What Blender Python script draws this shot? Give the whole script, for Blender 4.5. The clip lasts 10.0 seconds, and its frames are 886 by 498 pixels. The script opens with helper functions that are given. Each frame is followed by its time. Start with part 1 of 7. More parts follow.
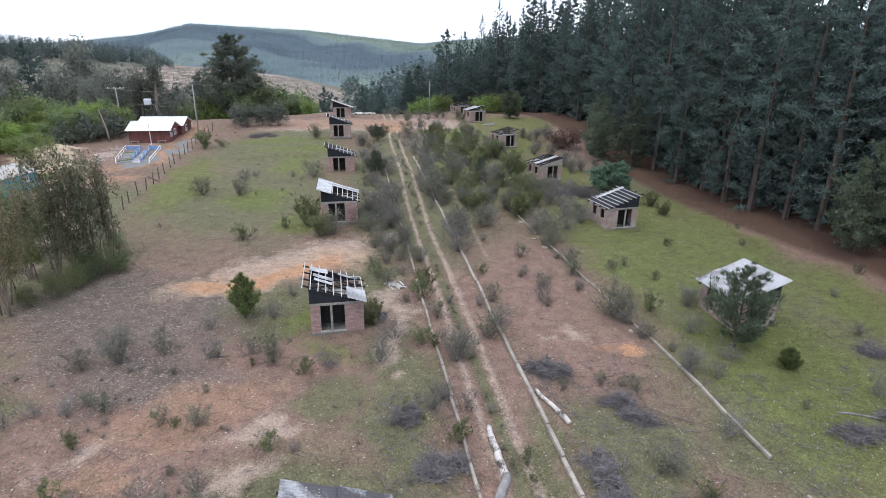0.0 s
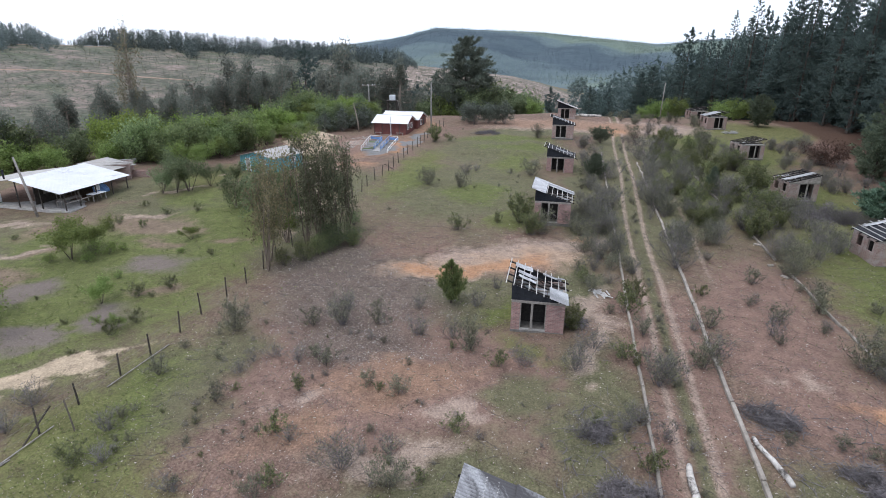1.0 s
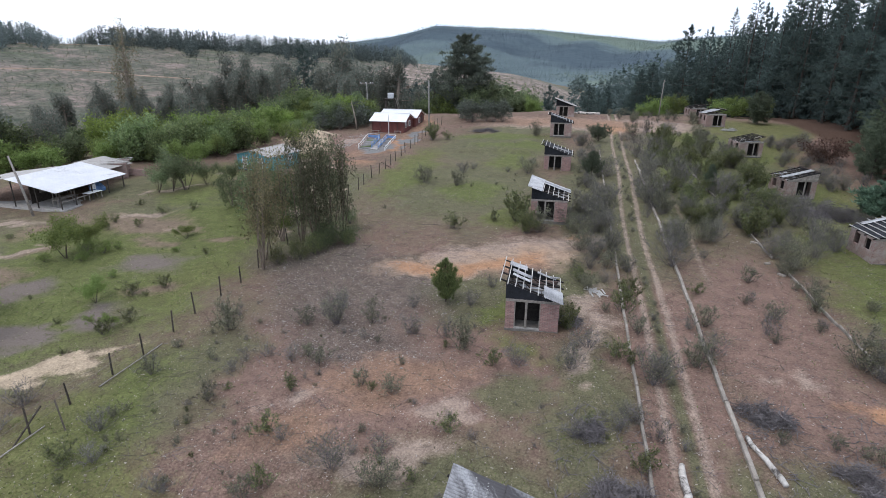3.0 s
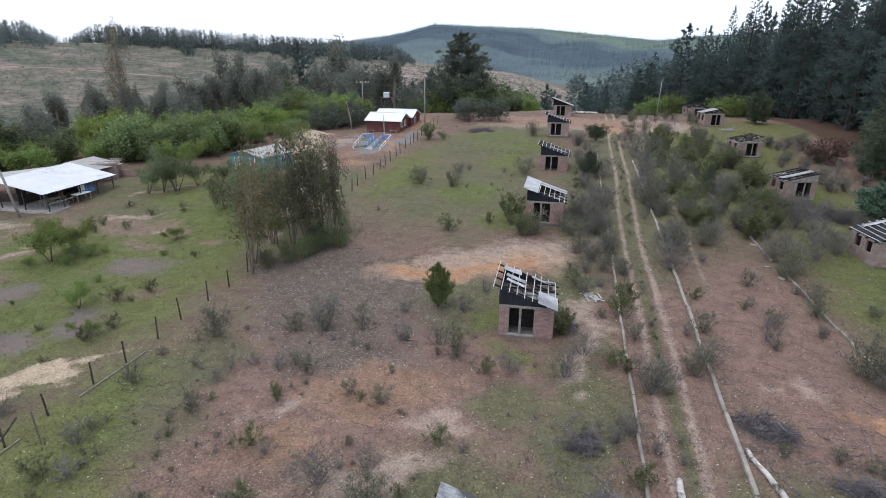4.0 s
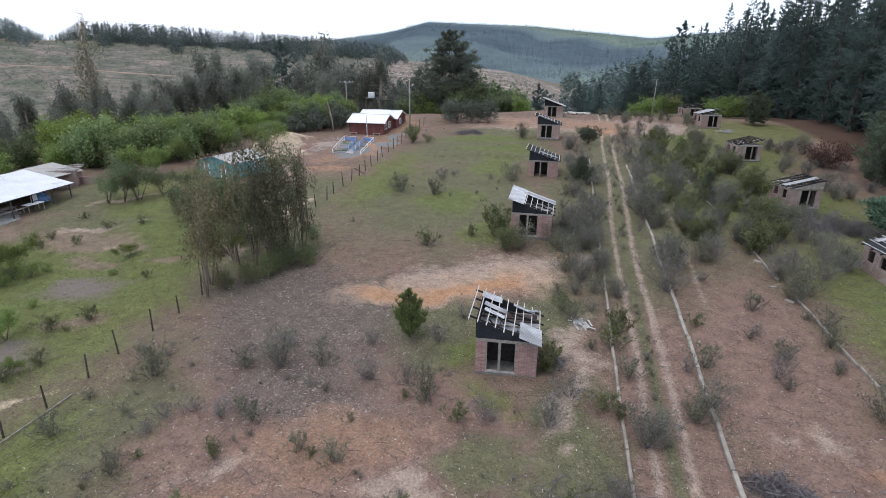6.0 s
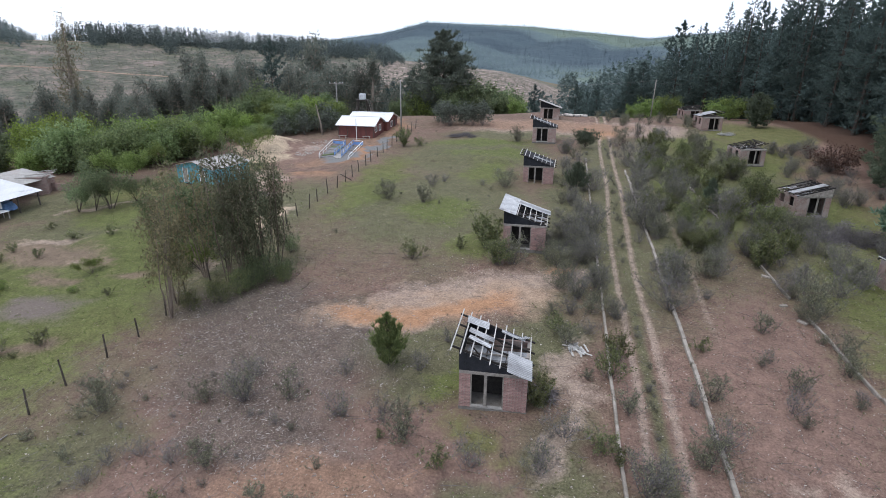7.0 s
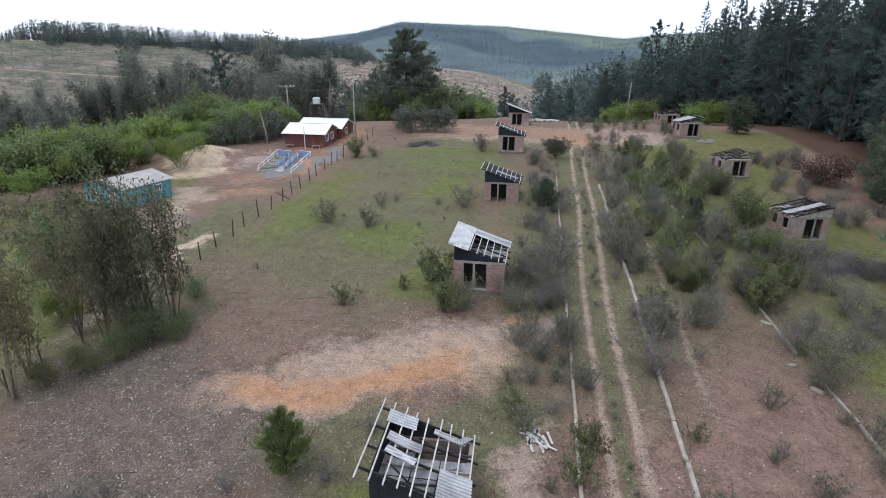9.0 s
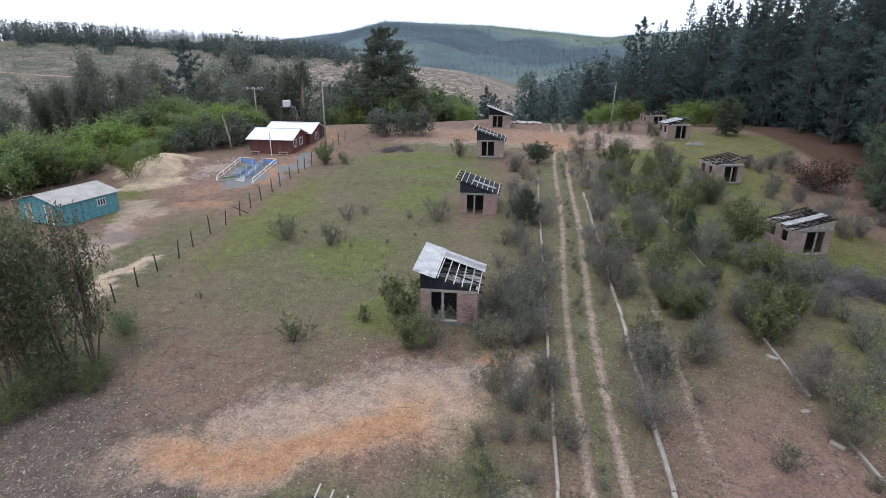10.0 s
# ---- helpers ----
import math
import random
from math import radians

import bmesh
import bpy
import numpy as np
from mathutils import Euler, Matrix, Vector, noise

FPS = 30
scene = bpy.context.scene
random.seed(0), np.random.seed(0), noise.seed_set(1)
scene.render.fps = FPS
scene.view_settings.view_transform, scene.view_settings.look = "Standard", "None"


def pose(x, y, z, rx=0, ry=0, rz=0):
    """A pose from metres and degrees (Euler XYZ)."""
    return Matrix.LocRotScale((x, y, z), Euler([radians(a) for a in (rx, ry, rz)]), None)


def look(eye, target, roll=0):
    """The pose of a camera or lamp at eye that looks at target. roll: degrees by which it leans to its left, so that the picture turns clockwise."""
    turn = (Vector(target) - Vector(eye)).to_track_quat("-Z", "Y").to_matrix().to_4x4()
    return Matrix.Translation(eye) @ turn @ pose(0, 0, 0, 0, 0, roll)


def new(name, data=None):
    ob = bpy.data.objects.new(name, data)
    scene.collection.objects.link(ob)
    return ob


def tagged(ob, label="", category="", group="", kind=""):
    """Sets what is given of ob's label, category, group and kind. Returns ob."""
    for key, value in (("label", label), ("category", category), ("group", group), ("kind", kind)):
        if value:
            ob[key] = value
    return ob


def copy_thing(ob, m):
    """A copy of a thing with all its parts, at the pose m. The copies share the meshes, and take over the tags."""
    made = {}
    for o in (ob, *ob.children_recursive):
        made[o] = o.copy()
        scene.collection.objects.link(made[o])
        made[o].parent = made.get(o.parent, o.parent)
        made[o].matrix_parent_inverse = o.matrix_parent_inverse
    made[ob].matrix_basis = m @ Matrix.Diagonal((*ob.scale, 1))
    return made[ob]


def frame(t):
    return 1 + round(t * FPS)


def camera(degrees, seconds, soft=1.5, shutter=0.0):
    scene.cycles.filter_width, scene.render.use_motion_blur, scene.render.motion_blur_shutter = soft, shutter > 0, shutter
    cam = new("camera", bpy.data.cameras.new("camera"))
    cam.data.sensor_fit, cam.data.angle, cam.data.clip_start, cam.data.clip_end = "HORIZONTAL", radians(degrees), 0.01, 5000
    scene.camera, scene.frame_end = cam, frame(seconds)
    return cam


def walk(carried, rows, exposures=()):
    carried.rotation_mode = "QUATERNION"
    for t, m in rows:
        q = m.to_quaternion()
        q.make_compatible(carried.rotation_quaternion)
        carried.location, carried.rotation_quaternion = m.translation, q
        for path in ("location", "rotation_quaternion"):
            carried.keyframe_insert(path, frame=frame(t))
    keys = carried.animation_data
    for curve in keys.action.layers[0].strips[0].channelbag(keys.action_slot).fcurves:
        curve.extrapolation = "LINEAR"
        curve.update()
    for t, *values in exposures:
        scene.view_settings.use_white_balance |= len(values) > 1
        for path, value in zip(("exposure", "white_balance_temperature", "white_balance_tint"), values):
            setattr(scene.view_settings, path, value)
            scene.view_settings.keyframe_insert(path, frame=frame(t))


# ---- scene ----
cam = camera(77.4, 10.0, soft=0.5)
PATH = [
    (0, (0.169, -0.316, 16.027), (0.507, 1.539, 15.36), 0.7),
    (0.2, (0.03, -0.278, 16.002), (0.32, 1.588, 15.334), 0.7),
    (0.5, (-0.13, -0.217, 15.965), (0.013, 1.663, 15.296), 0.7),
    (0.7, (-0.08, -0.14, 15.9), (-0.231, 1.744, 15.231), 0.6),
    (1, (0.019, -0.011, 15.802), (-0.374, 1.832, 15.133), 0.5),
    (1.5, (0.23, 0.084, 15.727), (-0.248, 1.907, 15.057), 0.4),
    (2, (0.333, 0.104, 15.726), (-0.16, 1.922, 15.056), 0.3),
    (2.5, (0.355, 0.087, 15.761), (-0.052, 1.925, 15.088), 0.3),
    (4, (0.576, 1.22, 15.8), (0.187, 3.06, 15.121), 0.4),
    (4.5, (0.689, 2.034, 15.818), (0.305, 3.874, 15.136), 0.4),
    (5, (0.805, 3.045, 15.851), (0.427, 4.886, 15.167), 0.4),
    (5.5, (0.934, 4.201, 15.903), (0.559, 6.042, 15.217), 0.4),
    (7, (1.304, 8.68, 15.891), (0.939, 10.523, 15.206), 0.4),
    (7.5, (1.466, 10.493, 15.947), (1.103, 12.336, 15.262), 0.5),
    (8, (1.676, 12.442, 16.009), (1.342, 14.291, 15.324), 0.5),
    (8.5, (1.954, 14.526, 16.018), (1.628, 16.376, 15.332), 0.5),
    (9, (2.321, 16.772, 15.936), (2.032, 18.629, 15.251), 0.5),
    (9.5, (2.634, 19.045, 15.916), (2.373, 20.906, 15.232), 0.4),
    (10, (2.896, 21.388, 15.944), (2.653, 23.251, 15.257), 0.3),
]
walk(cam, [(t, look(eye, target, roll)) for t, eye, target, roll in PATH],
     [(0.0, 0.45), (0.5, 0.42), (0.8, 0.33), (1.0, 0.23), (1.5, 0.11), (2.0, 0.08), (4.5, 0.09), (7.0, 0.13), (10.0, 0.16)])

# ---- light: bright overcast sky, weak wide sun ----
world = bpy.data.worlds.new("overcast_sky")
scene.world = world
world.use_nodes = True
wn, wl = world.node_tree.nodes, world.node_tree.links
wn.clear()
sky = wn.new("ShaderNodeTexSky")
sky.sky_type = "NISHITA"
sky.sun_disc = False
sky.sun_elevation, sky.sun_rotation = radians(52), radians(-40)
sky.dust_density = 3.0
dim = wn.new("ShaderNodeVectorMath")
dim.operation = "SCALE"
dim.inputs["Scale"].default_value = 0.12
wl.new(sky.outputs["Color"], dim.inputs[0])
clouds = wn.new("ShaderNodeTexNoise")
clouds.inputs["Scale"].default_value = 2.2
clouds.inputs["Detail"].default_value = 5
ramp = wn.new("ShaderNodeValToRGB")
ramp.color_ramp.elements[0].position, ramp.color_ramp.elements[0].color = 0.3, (0.785, 0.935, 1.17, 1)
ramp.color_ramp.elements[1].position, ramp.color_ramp.elements[1].color = 0.62, (0.94, 1.012, 1.18, 1)
wl.new(clouds.outputs["Fac"], ramp.inputs["Fac"])
cover = wn.new("ShaderNodeMix")
cover.data_type = "RGBA"
cover.inputs["Factor"].default_value = 0.8
wl.new(dim.outputs[0], cover.inputs[6])
wl.new(ramp.outputs["Color"], cover.inputs[7])
bg = wn.new("ShaderNodeBackground")
bg.inputs["Strength"].default_value = 1.3
wl.new(cover.outputs[2], bg.inputs["Color"])
wl.new(bg.outputs[0], wn.new("ShaderNodeOutputWorld").inputs["Surface"])
sun_data = bpy.data.lights.new("sun", "SUN")
sun_data.energy, sun_data.angle, sun_data.color = 1.0, radians(14), (1.0, 0.98, 0.96)
sun = new("sun", sun_data)
sun.matrix_world = look((0, 0, 60), (12, 26, 0))

# ---- materials ----
def graph(name):
    m = bpy.data.materials.new(name)
    m.use_nodes = True
    return m, m.node_tree.nodes, m.node_tree.links, m.node_tree.nodes["Principled BSDF"]


def noise_node(n, l, coords, scale, detail=4.0, rough=0.6, dist=0.0):
    t = n.new("ShaderNodeTexNoise")
    t.inputs["Scale"].default_value, t.inputs["Detail"].default_value = scale, detail
    t.inputs["Roughness"].default_value, t.inputs["Distortion"].default_value = rough, dist
    l.new(coords, t.inputs["Vector"])
    return t.outputs["Fac"]


def ramp_node(n, l, fac, stops):
    r = n.new("ShaderNodeValToRGB")
    els = r.color_ramp.elements
    while len(els) < len(stops):
        els.new(0.5)
    for e, (p, c) in zip(els, stops):
        e.position, e.color = p, (*c, 1) if len(c) == 3 else c
    l.new(fac, r.inputs["Fac"])
    return r.outputs["Color"]


def mix_node(n, l, fac, a, b, mode="MIX"):
    x = n.new("ShaderNodeMix")
    x.data_type, x.blend_type = "RGBA", mode
    for s, v in ((0, fac), (6, a), (7, b)):
        if isinstance(v, (int, float)):
            x.inputs[s].default_value = v
        elif isinstance(v, tuple):
            x.inputs[s].default_value = (*v, 1)
        else:
            l.new(v, x.inputs[s])
    return x.outputs[2]


def math_node(n, l, op, a, b=0.0, clamp=False):
    x = n.new("ShaderNodeMath")
    x.operation, x.use_clamp = op, clamp
    for s, v in ((0, a), (1, b)):
        if isinstance(v, (int, float)):
            x.inputs[s].default_value = v
        else:
            l.new(v, x.inputs[s])
    return x.outputs[0]


def bump_node(n, l, height, strength, distance, p):
    b = n.new("ShaderNodeBump")
    b.inputs["Strength"].default_value, b.inputs["Distance"].default_value = strength, distance
    l.new(height, b.inputs["Height"])
    l.new(b.outputs[0], p.inputs["Normal"])


def surface(name, dark, light, scale=3.0, fine=40.0, rough=0.8, metal=0.0, stain=None, stain_at=0.55, bump=0.3, depth=0.01, stretch=(1, 1, 1), vary=0.15, ribs=0.0):
    """A plain weathered surface: two noises between two colours, optional stains, fine relief."""
    m, n, l, p = graph(name)
    tc = n.new("ShaderNodeTexCoord")
    mp = n.new("ShaderNodeMapping")
    mp.inputs["Scale"].default_value = stretch
    l.new(tc.outputs["Object"], mp.inputs["Vector"])
    v = mp.outputs[0]
    big, small = noise_node(n, l, v, scale, 5), noise_node(n, l, v, fine, 3)
    both = math_node(n, l, "ADD", math_node(n, l, "MULTIPLY", big, 0.65), math_node(n, l, "MULTIPLY", small, 0.35))
    col = ramp_node(n, l, both, [(0.36, dark), (0.64, light)])
    if stain:
        s = noise_node(n, l, v, scale * 0.6, 6, 0.7, 0.6)
        f = ramp_node(n, l, s, [(stain_at, (0, 0, 0)), (stain_at + 0.12, (1, 1, 1))])
        col = mix_node(n, l, f, col, stain)
    if ribs:                                           # trough dirt, and the shading of the ribs painted in as stripes
        sep = n.new("ShaderNodeSeparateXYZ")
        l.new(tc.outputs["Object"], sep.inputs[0])
        wave = math_node(n, l, "SINE", math_node(n, l, "MULTIPLY", sep.outputs[1], 2 * math.pi / ribs))
        wave = math_node(n, l, "ADD", math_node(n, l, "MULTIPLY", wave, 0.3), math_node(n, l, "ADD", math_node(n, l, "MULTIPLY", small, 0.3), 0.35))
        col = mix_node(n, l, 1.0, col, ramp_node(n, l, wave, [(0.2, (0.55, 0.55, 0.55)), (0.5, (0.9, 0.9, 0.9)), (0.8, (1.1, 1.1, 1.1))]), "MULTIPLY")
    info = n.new("ShaderNodeObjectInfo")
    k = math_node(n, l, "ADD", math_node(n, l, "MULTIPLY", info.outputs["Random"], 2 * vary), 1 - vary)
    hsv = n.new("ShaderNodeHueSaturation")
    l.new(k, hsv.inputs["Value"])
    l.new(col, hsv.inputs["Color"])
    l.new(hsv.outputs[0], p.inputs["Base Color"])
    p.inputs["Roughness"].default_value, p.inputs["Metallic"].default_value = rough, metal
    p.inputs["Specular IOR Level"].default_value = 0.3
    bump_node(n, l, both, bump, depth, p)
    return m


def foliage(name, dark, light, tip=None, rough=0.6, through_light=0.25):
    """Leaves: colour differs from leaf to leaf and from plant to plant; some light passes through."""
    m, n, l, p = graph(name)
    geo, info = n.new("ShaderNodeNewGeometry"), n.new("ShaderNodeObjectInfo")
    col = ramp_node(n, l, geo.outputs["Random Per Island"], [(0.0, dark), (0.75, light), (1.0, tip or light)])
    hsv = n.new("ShaderNodeHueSaturation")
    l.new(math_node(n, l, "ADD", math_node(n, l, "MULTIPLY", info.outputs["Random"], 0.5), 0.75), hsv.inputs["Value"])
    l.new(math_node(n, l, "ADD", math_node(n, l, "MULTIPLY", info.outputs["Random"], 0.03), 0.485), hsv.inputs["Hue"])
    l.new(col, hsv.inputs["Color"])
    l.new(hsv.outputs[0], p.inputs["Base Color"])
    p.inputs["Roughness"].default_value = rough
    p.inputs["Specular IOR Level"].default_value = 0.25
    tr, mx = n.new("ShaderNodeBsdfTranslucent"), n.new("ShaderNodeMixShader")
    l.new(hsv.outputs[0], tr.inputs["Color"])
    mx.inputs[0].default_value = through_light
    l.new(p.outputs[0], mx.inputs[1])
    l.new(tr.outputs[0], mx.inputs[2])
    l.new(mx.outputs[0], n["Material Output"].inputs["Surface"])
    return m


def brick_surface(name, wash):
    """Old hand-made brick laid in courses, with lime wash worn off it."""
    m, n, l, p = graph(name)
    tc = n.new("ShaderNodeTexCoord")
    sep, com = n.new("ShaderNodeSeparateXYZ"), n.new("ShaderNodeCombineXYZ")
    l.new(tc.outputs["Object"], sep.inputs[0])
    l.new(math_node(n, l, "ADD", sep.outputs[0], sep.outputs[1]), com.inputs[0])
    l.new(sep.outputs[2], com.inputs[1])
    br = n.new("ShaderNodeTexBrick")
    br.inputs["Scale"].default_value = 1.0
    br.inputs["Brick Width"].default_value, br.inputs["Row Height"].default_value = 0.28, 0.085
    br.inputs["Mortar Size"].default_value = 0.012
    br.inputs["Color1"].default_value, br.inputs["Color2"].default_value = (0.25, 0.135, 0.115, 1), (0.36, 0.22, 0.19, 1)
    br.inputs["Mortar"].default_value = (0.34, 0.31, 0.28, 1)
    l.new(com.outputs[0], br.inputs["Vector"])
    w = noise_node(n, l, tc.outputs["Object"], 1.3, 6, 0.7, 0.4)
    f = ramp_node(n, l, w, [(wash, (0.0, 0.0, 0.0)), (wash + 0.14, (0.75, 0.75, 0.75))])
    col = mix_node(n, l, f, br.outputs["Color"], (0.43, 0.375, 0.35))
    dirt = noise_node(n, l, tc.outputs["Object"], 6.0, 5)
    col = mix_node(n, l, math_node(n, l, "MULTIPLY", dirt, 0.5), col, (0.16, 0.13, 0.12))
    l.new(col, p.inputs["Base Color"])
    p.inputs["Roughness"].default_value = 0.9
    bump_node(n, l, br.outputs["Fac"], -0.6, 0.012, p)
    return m


BRICK_WALL = brick_surface("worn_brick", 0.52)
RED_WALL = brick_surface("red_brick_wall", 0.58)
OLIVE_PINE = foliage("olive_pine_needles", (0.085, 0.108, 0.075), (0.135, 0.162, 0.108), (0.18, 0.21, 0.14), 0.85, 0.45)
LIMED_WALL = brick_surface("limed_brick", 0.46)
BRICK = surface("single_brick", (0.2, 0.112, 0.1), (0.37, 0.235, 0.215), 3, 60, 0.9, stain=(0.44, 0.37, 0.35), stain_at=0.52, vary=0.2)
MORTAR = surface("lime_mortar", (0.24, 0.21, 0.19), (0.36, 0.33, 0.3), 5, 50, 0.95)
PALE_WOOD = surface("weathered_pale_timber", (0.34, 0.33, 0.315), (0.6, 0.58, 0.555), 5, 30, 0.8, stretch=(1, 1, 1))
GREY_WOOD = surface("grey_timber", (0.16, 0.14, 0.125), (0.36, 0.33, 0.3), 4, 30, 0.85)
DARK_WOOD = surface("dark_timber", (0.035, 0.03, 0.027), (0.1, 0.085, 0.075), 4, 30, 0.85)
# charred timber, coloured near-black to paint in the shade of cabin interiors
SHADE_CHAR_WOOD = surface("charred_shaded_timber", (0.012, 0.011, 0.011), (0.045, 0.04, 0.037), 4, 30, 0.9)
PANEL = surface("grey_ceiling_panel", (0.17, 0.175, 0.185), (0.33, 0.335, 0.345), 2.5, 20, 0.85, stain=(0.07, 0.07, 0.075), stain_at=0.56, vary=0.3)
TAR_SHEET = surface("black_tarred_sheet", (0.010, 0.011, 0.014), (0.03, 0.032, 0.04), 2, 30, 0.92, stain=(0.06, 0.06, 0.062), stain_at=0.62)
ROOF_SHEET = surface("weathered_fibre_cement_sheet", (0.36, 0.36, 0.375), (0.62, 0.62, 0.63), 1.6, 25, 0.75, stain=(0.2, 0.19, 0.2), stain_at=0.58, ribs=0.15)
MOSSY_SHEET = surface("lichen_grey_sheet", (0.33, 0.33, 0.34), (0.52, 0.52, 0.54), 0.8, 20, 0.85, stain=(0.12, 0.115, 0.12), stain_at=0.54, ribs=0.15)
BLACKENED_SHEET = surface("blackened_grey_sheet", (0.34, 0.34, 0.35), (0.56, 0.56, 0.58), 0.7, 20, 0.85, stain=(0.105, 0.1, 0.105), stain_at=0.45, ribs=0.15)
CONCRETE = surface("stained_concrete", (0.22, 0.21, 0.2), (0.38, 0.36, 0.34), 2.5, 40, 0.9)
# darker copy of the concrete: indoor shade is painted into the cabin floors
SHADED_SLAB = surface("shaded_concrete", (0.1, 0.093, 0.085), (0.21, 0.195, 0.18), 2.5, 40, 0.95)
KERB = surface("pale_kerb_concrete", (0.2, 0.175, 0.15), (0.4, 0.355, 0.31), 1.2, 18, 0.9, stain=(0.14, 0.13, 0.10), stain_at=0.55)
BARK = surface("pine_bark", (0.045, 0.035, 0.03), (0.12, 0.095, 0.08), 3, 25, 0.95, stretch=(1, 1, 0.25))
PALE_BARK = surface("eucalyptus_bark", (0.13, 0.10, 0.08), (0.34, 0.29, 0.24), 2, 18, 0.85, stretch=(1, 1, 0.3))
TWIG = surface("shrub_twigs", (0.08, 0.07, 0.066), (0.175, 0.154, 0.144), 5, 30, 0.9)
DEAD_TWIG = surface("dead_grey_twigs", (0.085, 0.076, 0.08), (0.235, 0.212, 0.215), 5, 30, 0.9)
PINE = foliage("dark_pine_needles", (0.08, 0.112, 0.106), (0.11, 0.15, 0.138), (0.14, 0.18, 0.158), 0.85, 0.42)
YOUNG_PINE = foliage("young_pine_needles", (0.09, 0.112, 0.046), (0.165, 0.196, 0.076), (0.245, 0.265, 0.11), through_light=0.5)
EUC = foliage("eucalyptus_leaves", (0.15, 0.14, 0.09), (0.27, 0.25, 0.155), (0.36, 0.28, 0.19), through_light=0.6)
BROAD = foliage("broadleaf_leaves", (0.1, 0.132, 0.07), (0.18, 0.222, 0.112), (0.235, 0.27, 0.145), through_light=0.5)
BRIGHT = foliage("spring_green_leaves", (0.12, 0.165, 0.05), (0.215, 0.27, 0.085), (0.28, 0.335, 0.12), through_light=0.5)
SHRUB = foliage("olive_shrub_leaves", (0.11, 0.114, 0.078), (0.205, 0.208, 0.138), (0.275, 0.27, 0.18), through_light=0.45)
GREEN_SHRUB = foliage("green_shrub_leaves", (0.085, 0.1, 0.045), (0.17, 0.185, 0.08), (0.235, 0.24, 0.11), through_light=0.35)

# ---- the lie of the land ----
def smooth(a, b, v):
    t = np.clip((v - a) / (b - a), 0, 1)
    return t * t * (3 - 2 * t)


def land(x, y):
    """Height of the ground: a terrace rising gently along the track, a valley to the left and beyond, and hills."""
    x, y = np.asarray(x, float), np.asarray(y, float)
    z = -0.95 + 0.06 * (np.minimum(y, 112) - 20)
    z = z - 0.02 * np.clip(-y, 0, 400)
    z = z + 0.35 * np.exp(-((x + 1) / 7) ** 2) * smooth(38, 60, y) * (1 - smooth(108, 125, y))
    z = z - 0.8 * smooth(17, 30, x) * smooth(40, 70, y) * (1 - smooth(80, 100, y))
    z = z + 3.5 * smooth(34, 75, x)
    z = z + 0.4 * smooth(75.7, 76.7, y + 0.08 * np.sin(x) + 0.06 * (x + 8)) * smooth(-16, -12, x) * (1 - smooth(-4.5, -2.5, x)) * (1 - smooth(80, 92, y))
    d = np.hypot(x - 1, y - 8)
    az = np.degrees(np.arctan2(-(x - 1), y - 8))
    away = smooth(112, 190, y + 0.35 * np.abs(x)) * smooth(-45, 60, y)
    away = away * (1 - 0.8 * smooth(2, 26, x))
    z = z - 26 * away
    z = z - 11 * smooth(-58, -120, x) * (1 - away)
    # bare logged hill to the left, then the long far ridge
    e1 = np.interp(az, [-40, -4, 0, 2.7, 5.5, 9.7, 16, 25, 38, 52, 80, 120], [-6, -5.2, -4.1, -3.1, -2.4, -1.9, -1.25, -0.65, 0.15, 0.45, 0.5, -1])
    top1 = 16 + 520 * np.tan(np.radians(e1))
    z = z + (top1 - z) * smooth(200, 520, d)
    e2 = np.interp(az, [-60, -25, -12, -8, -2, 3, 9, 13, 17, 23, 30, 60], [2.0, 1.9, 1.25, 0.85, 1.4, 1.85, 2.05, 2.2, 1.2, 0.45, 0.2, 0.1])
    top2 = 16 + 2600 * np.tan(np.radians(e2))
    valley = np.minimum(top1, -30.0)
    z = z + (valley - z) * smooth(560, 900, d)
    folds = 34 * np.sin(az * 0.55 + d * 0.0016) * np.sin(d * 0.004 + az * 0.21)
    z = z + (top2 - z + folds * (1 - smooth(1800, 2200, d))) * smooth(1000, 2600, d)
    z = z - 260 * smooth(2700, 4200, d)
    return z


def relief(x, y):
    rough = 0.12 * np.sin(x * 1.7 + y * 0.9) * np.sin(y * 1.3 - x * 0.4) * 0.35
    return land(x, y) + (rough + 0.10 * np.sin(x * 0.55 + 1.3 * np.sin(y * 0.31)) * np.sin(y * 0.43 + 0.7)) * (np.hypot(x, y - 40) < 120)


def gz(x, y):
    return float(relief(x, y))


def axis(lo, hi, step, growth, far):
    mid = list(np.arange(lo, hi + 1e-6, step))
    out, s = [hi], step
    while out[-1] < far:
        s *= growth
        out.append(out[-1] + s)
    low, s = [lo], step
    while low[-1] > -far:
        s *= growth
        low.append(low[-1] - s)
    return np.array(low[:0:-1] + mid + out[1:])


def blobs(x, y, patches):
    """How much of a patch of ground lies at x, y: soft ellipses (x, y, radius across, radius along, turn)."""
    best = np.zeros_like(x)
    x = x + 0.7 * np.sin(0.9 * y + 1.7 * np.sin(0.6 * x)) + 0.35 * np.sin(2.3 * y + 1.1 * x) + 0.2 * np.sin(4.9 * x - 3.7 * y)
    y = y + 0.6 * np.sin(0.8 * x + 1.3 * np.sin(0.7 * y)) + 0.3 * np.sin(2.7 * x - 0.9 * y) + 0.2 * np.sin(5.3 * y + 4.1 * x)
    for px, py, rx, ry, turn in patches:
        c, s = math.cos(radians(turn)), math.sin(radians(turn))
        u, v = ((x - px) * c + (y - py) * s) / rx, (-(x - px) * s + (y - py) * c) / ry
        best = np.maximum(best, 1 - smooth(0.25, 1.55, np.sqrt(u * u + v * v)))
    return best


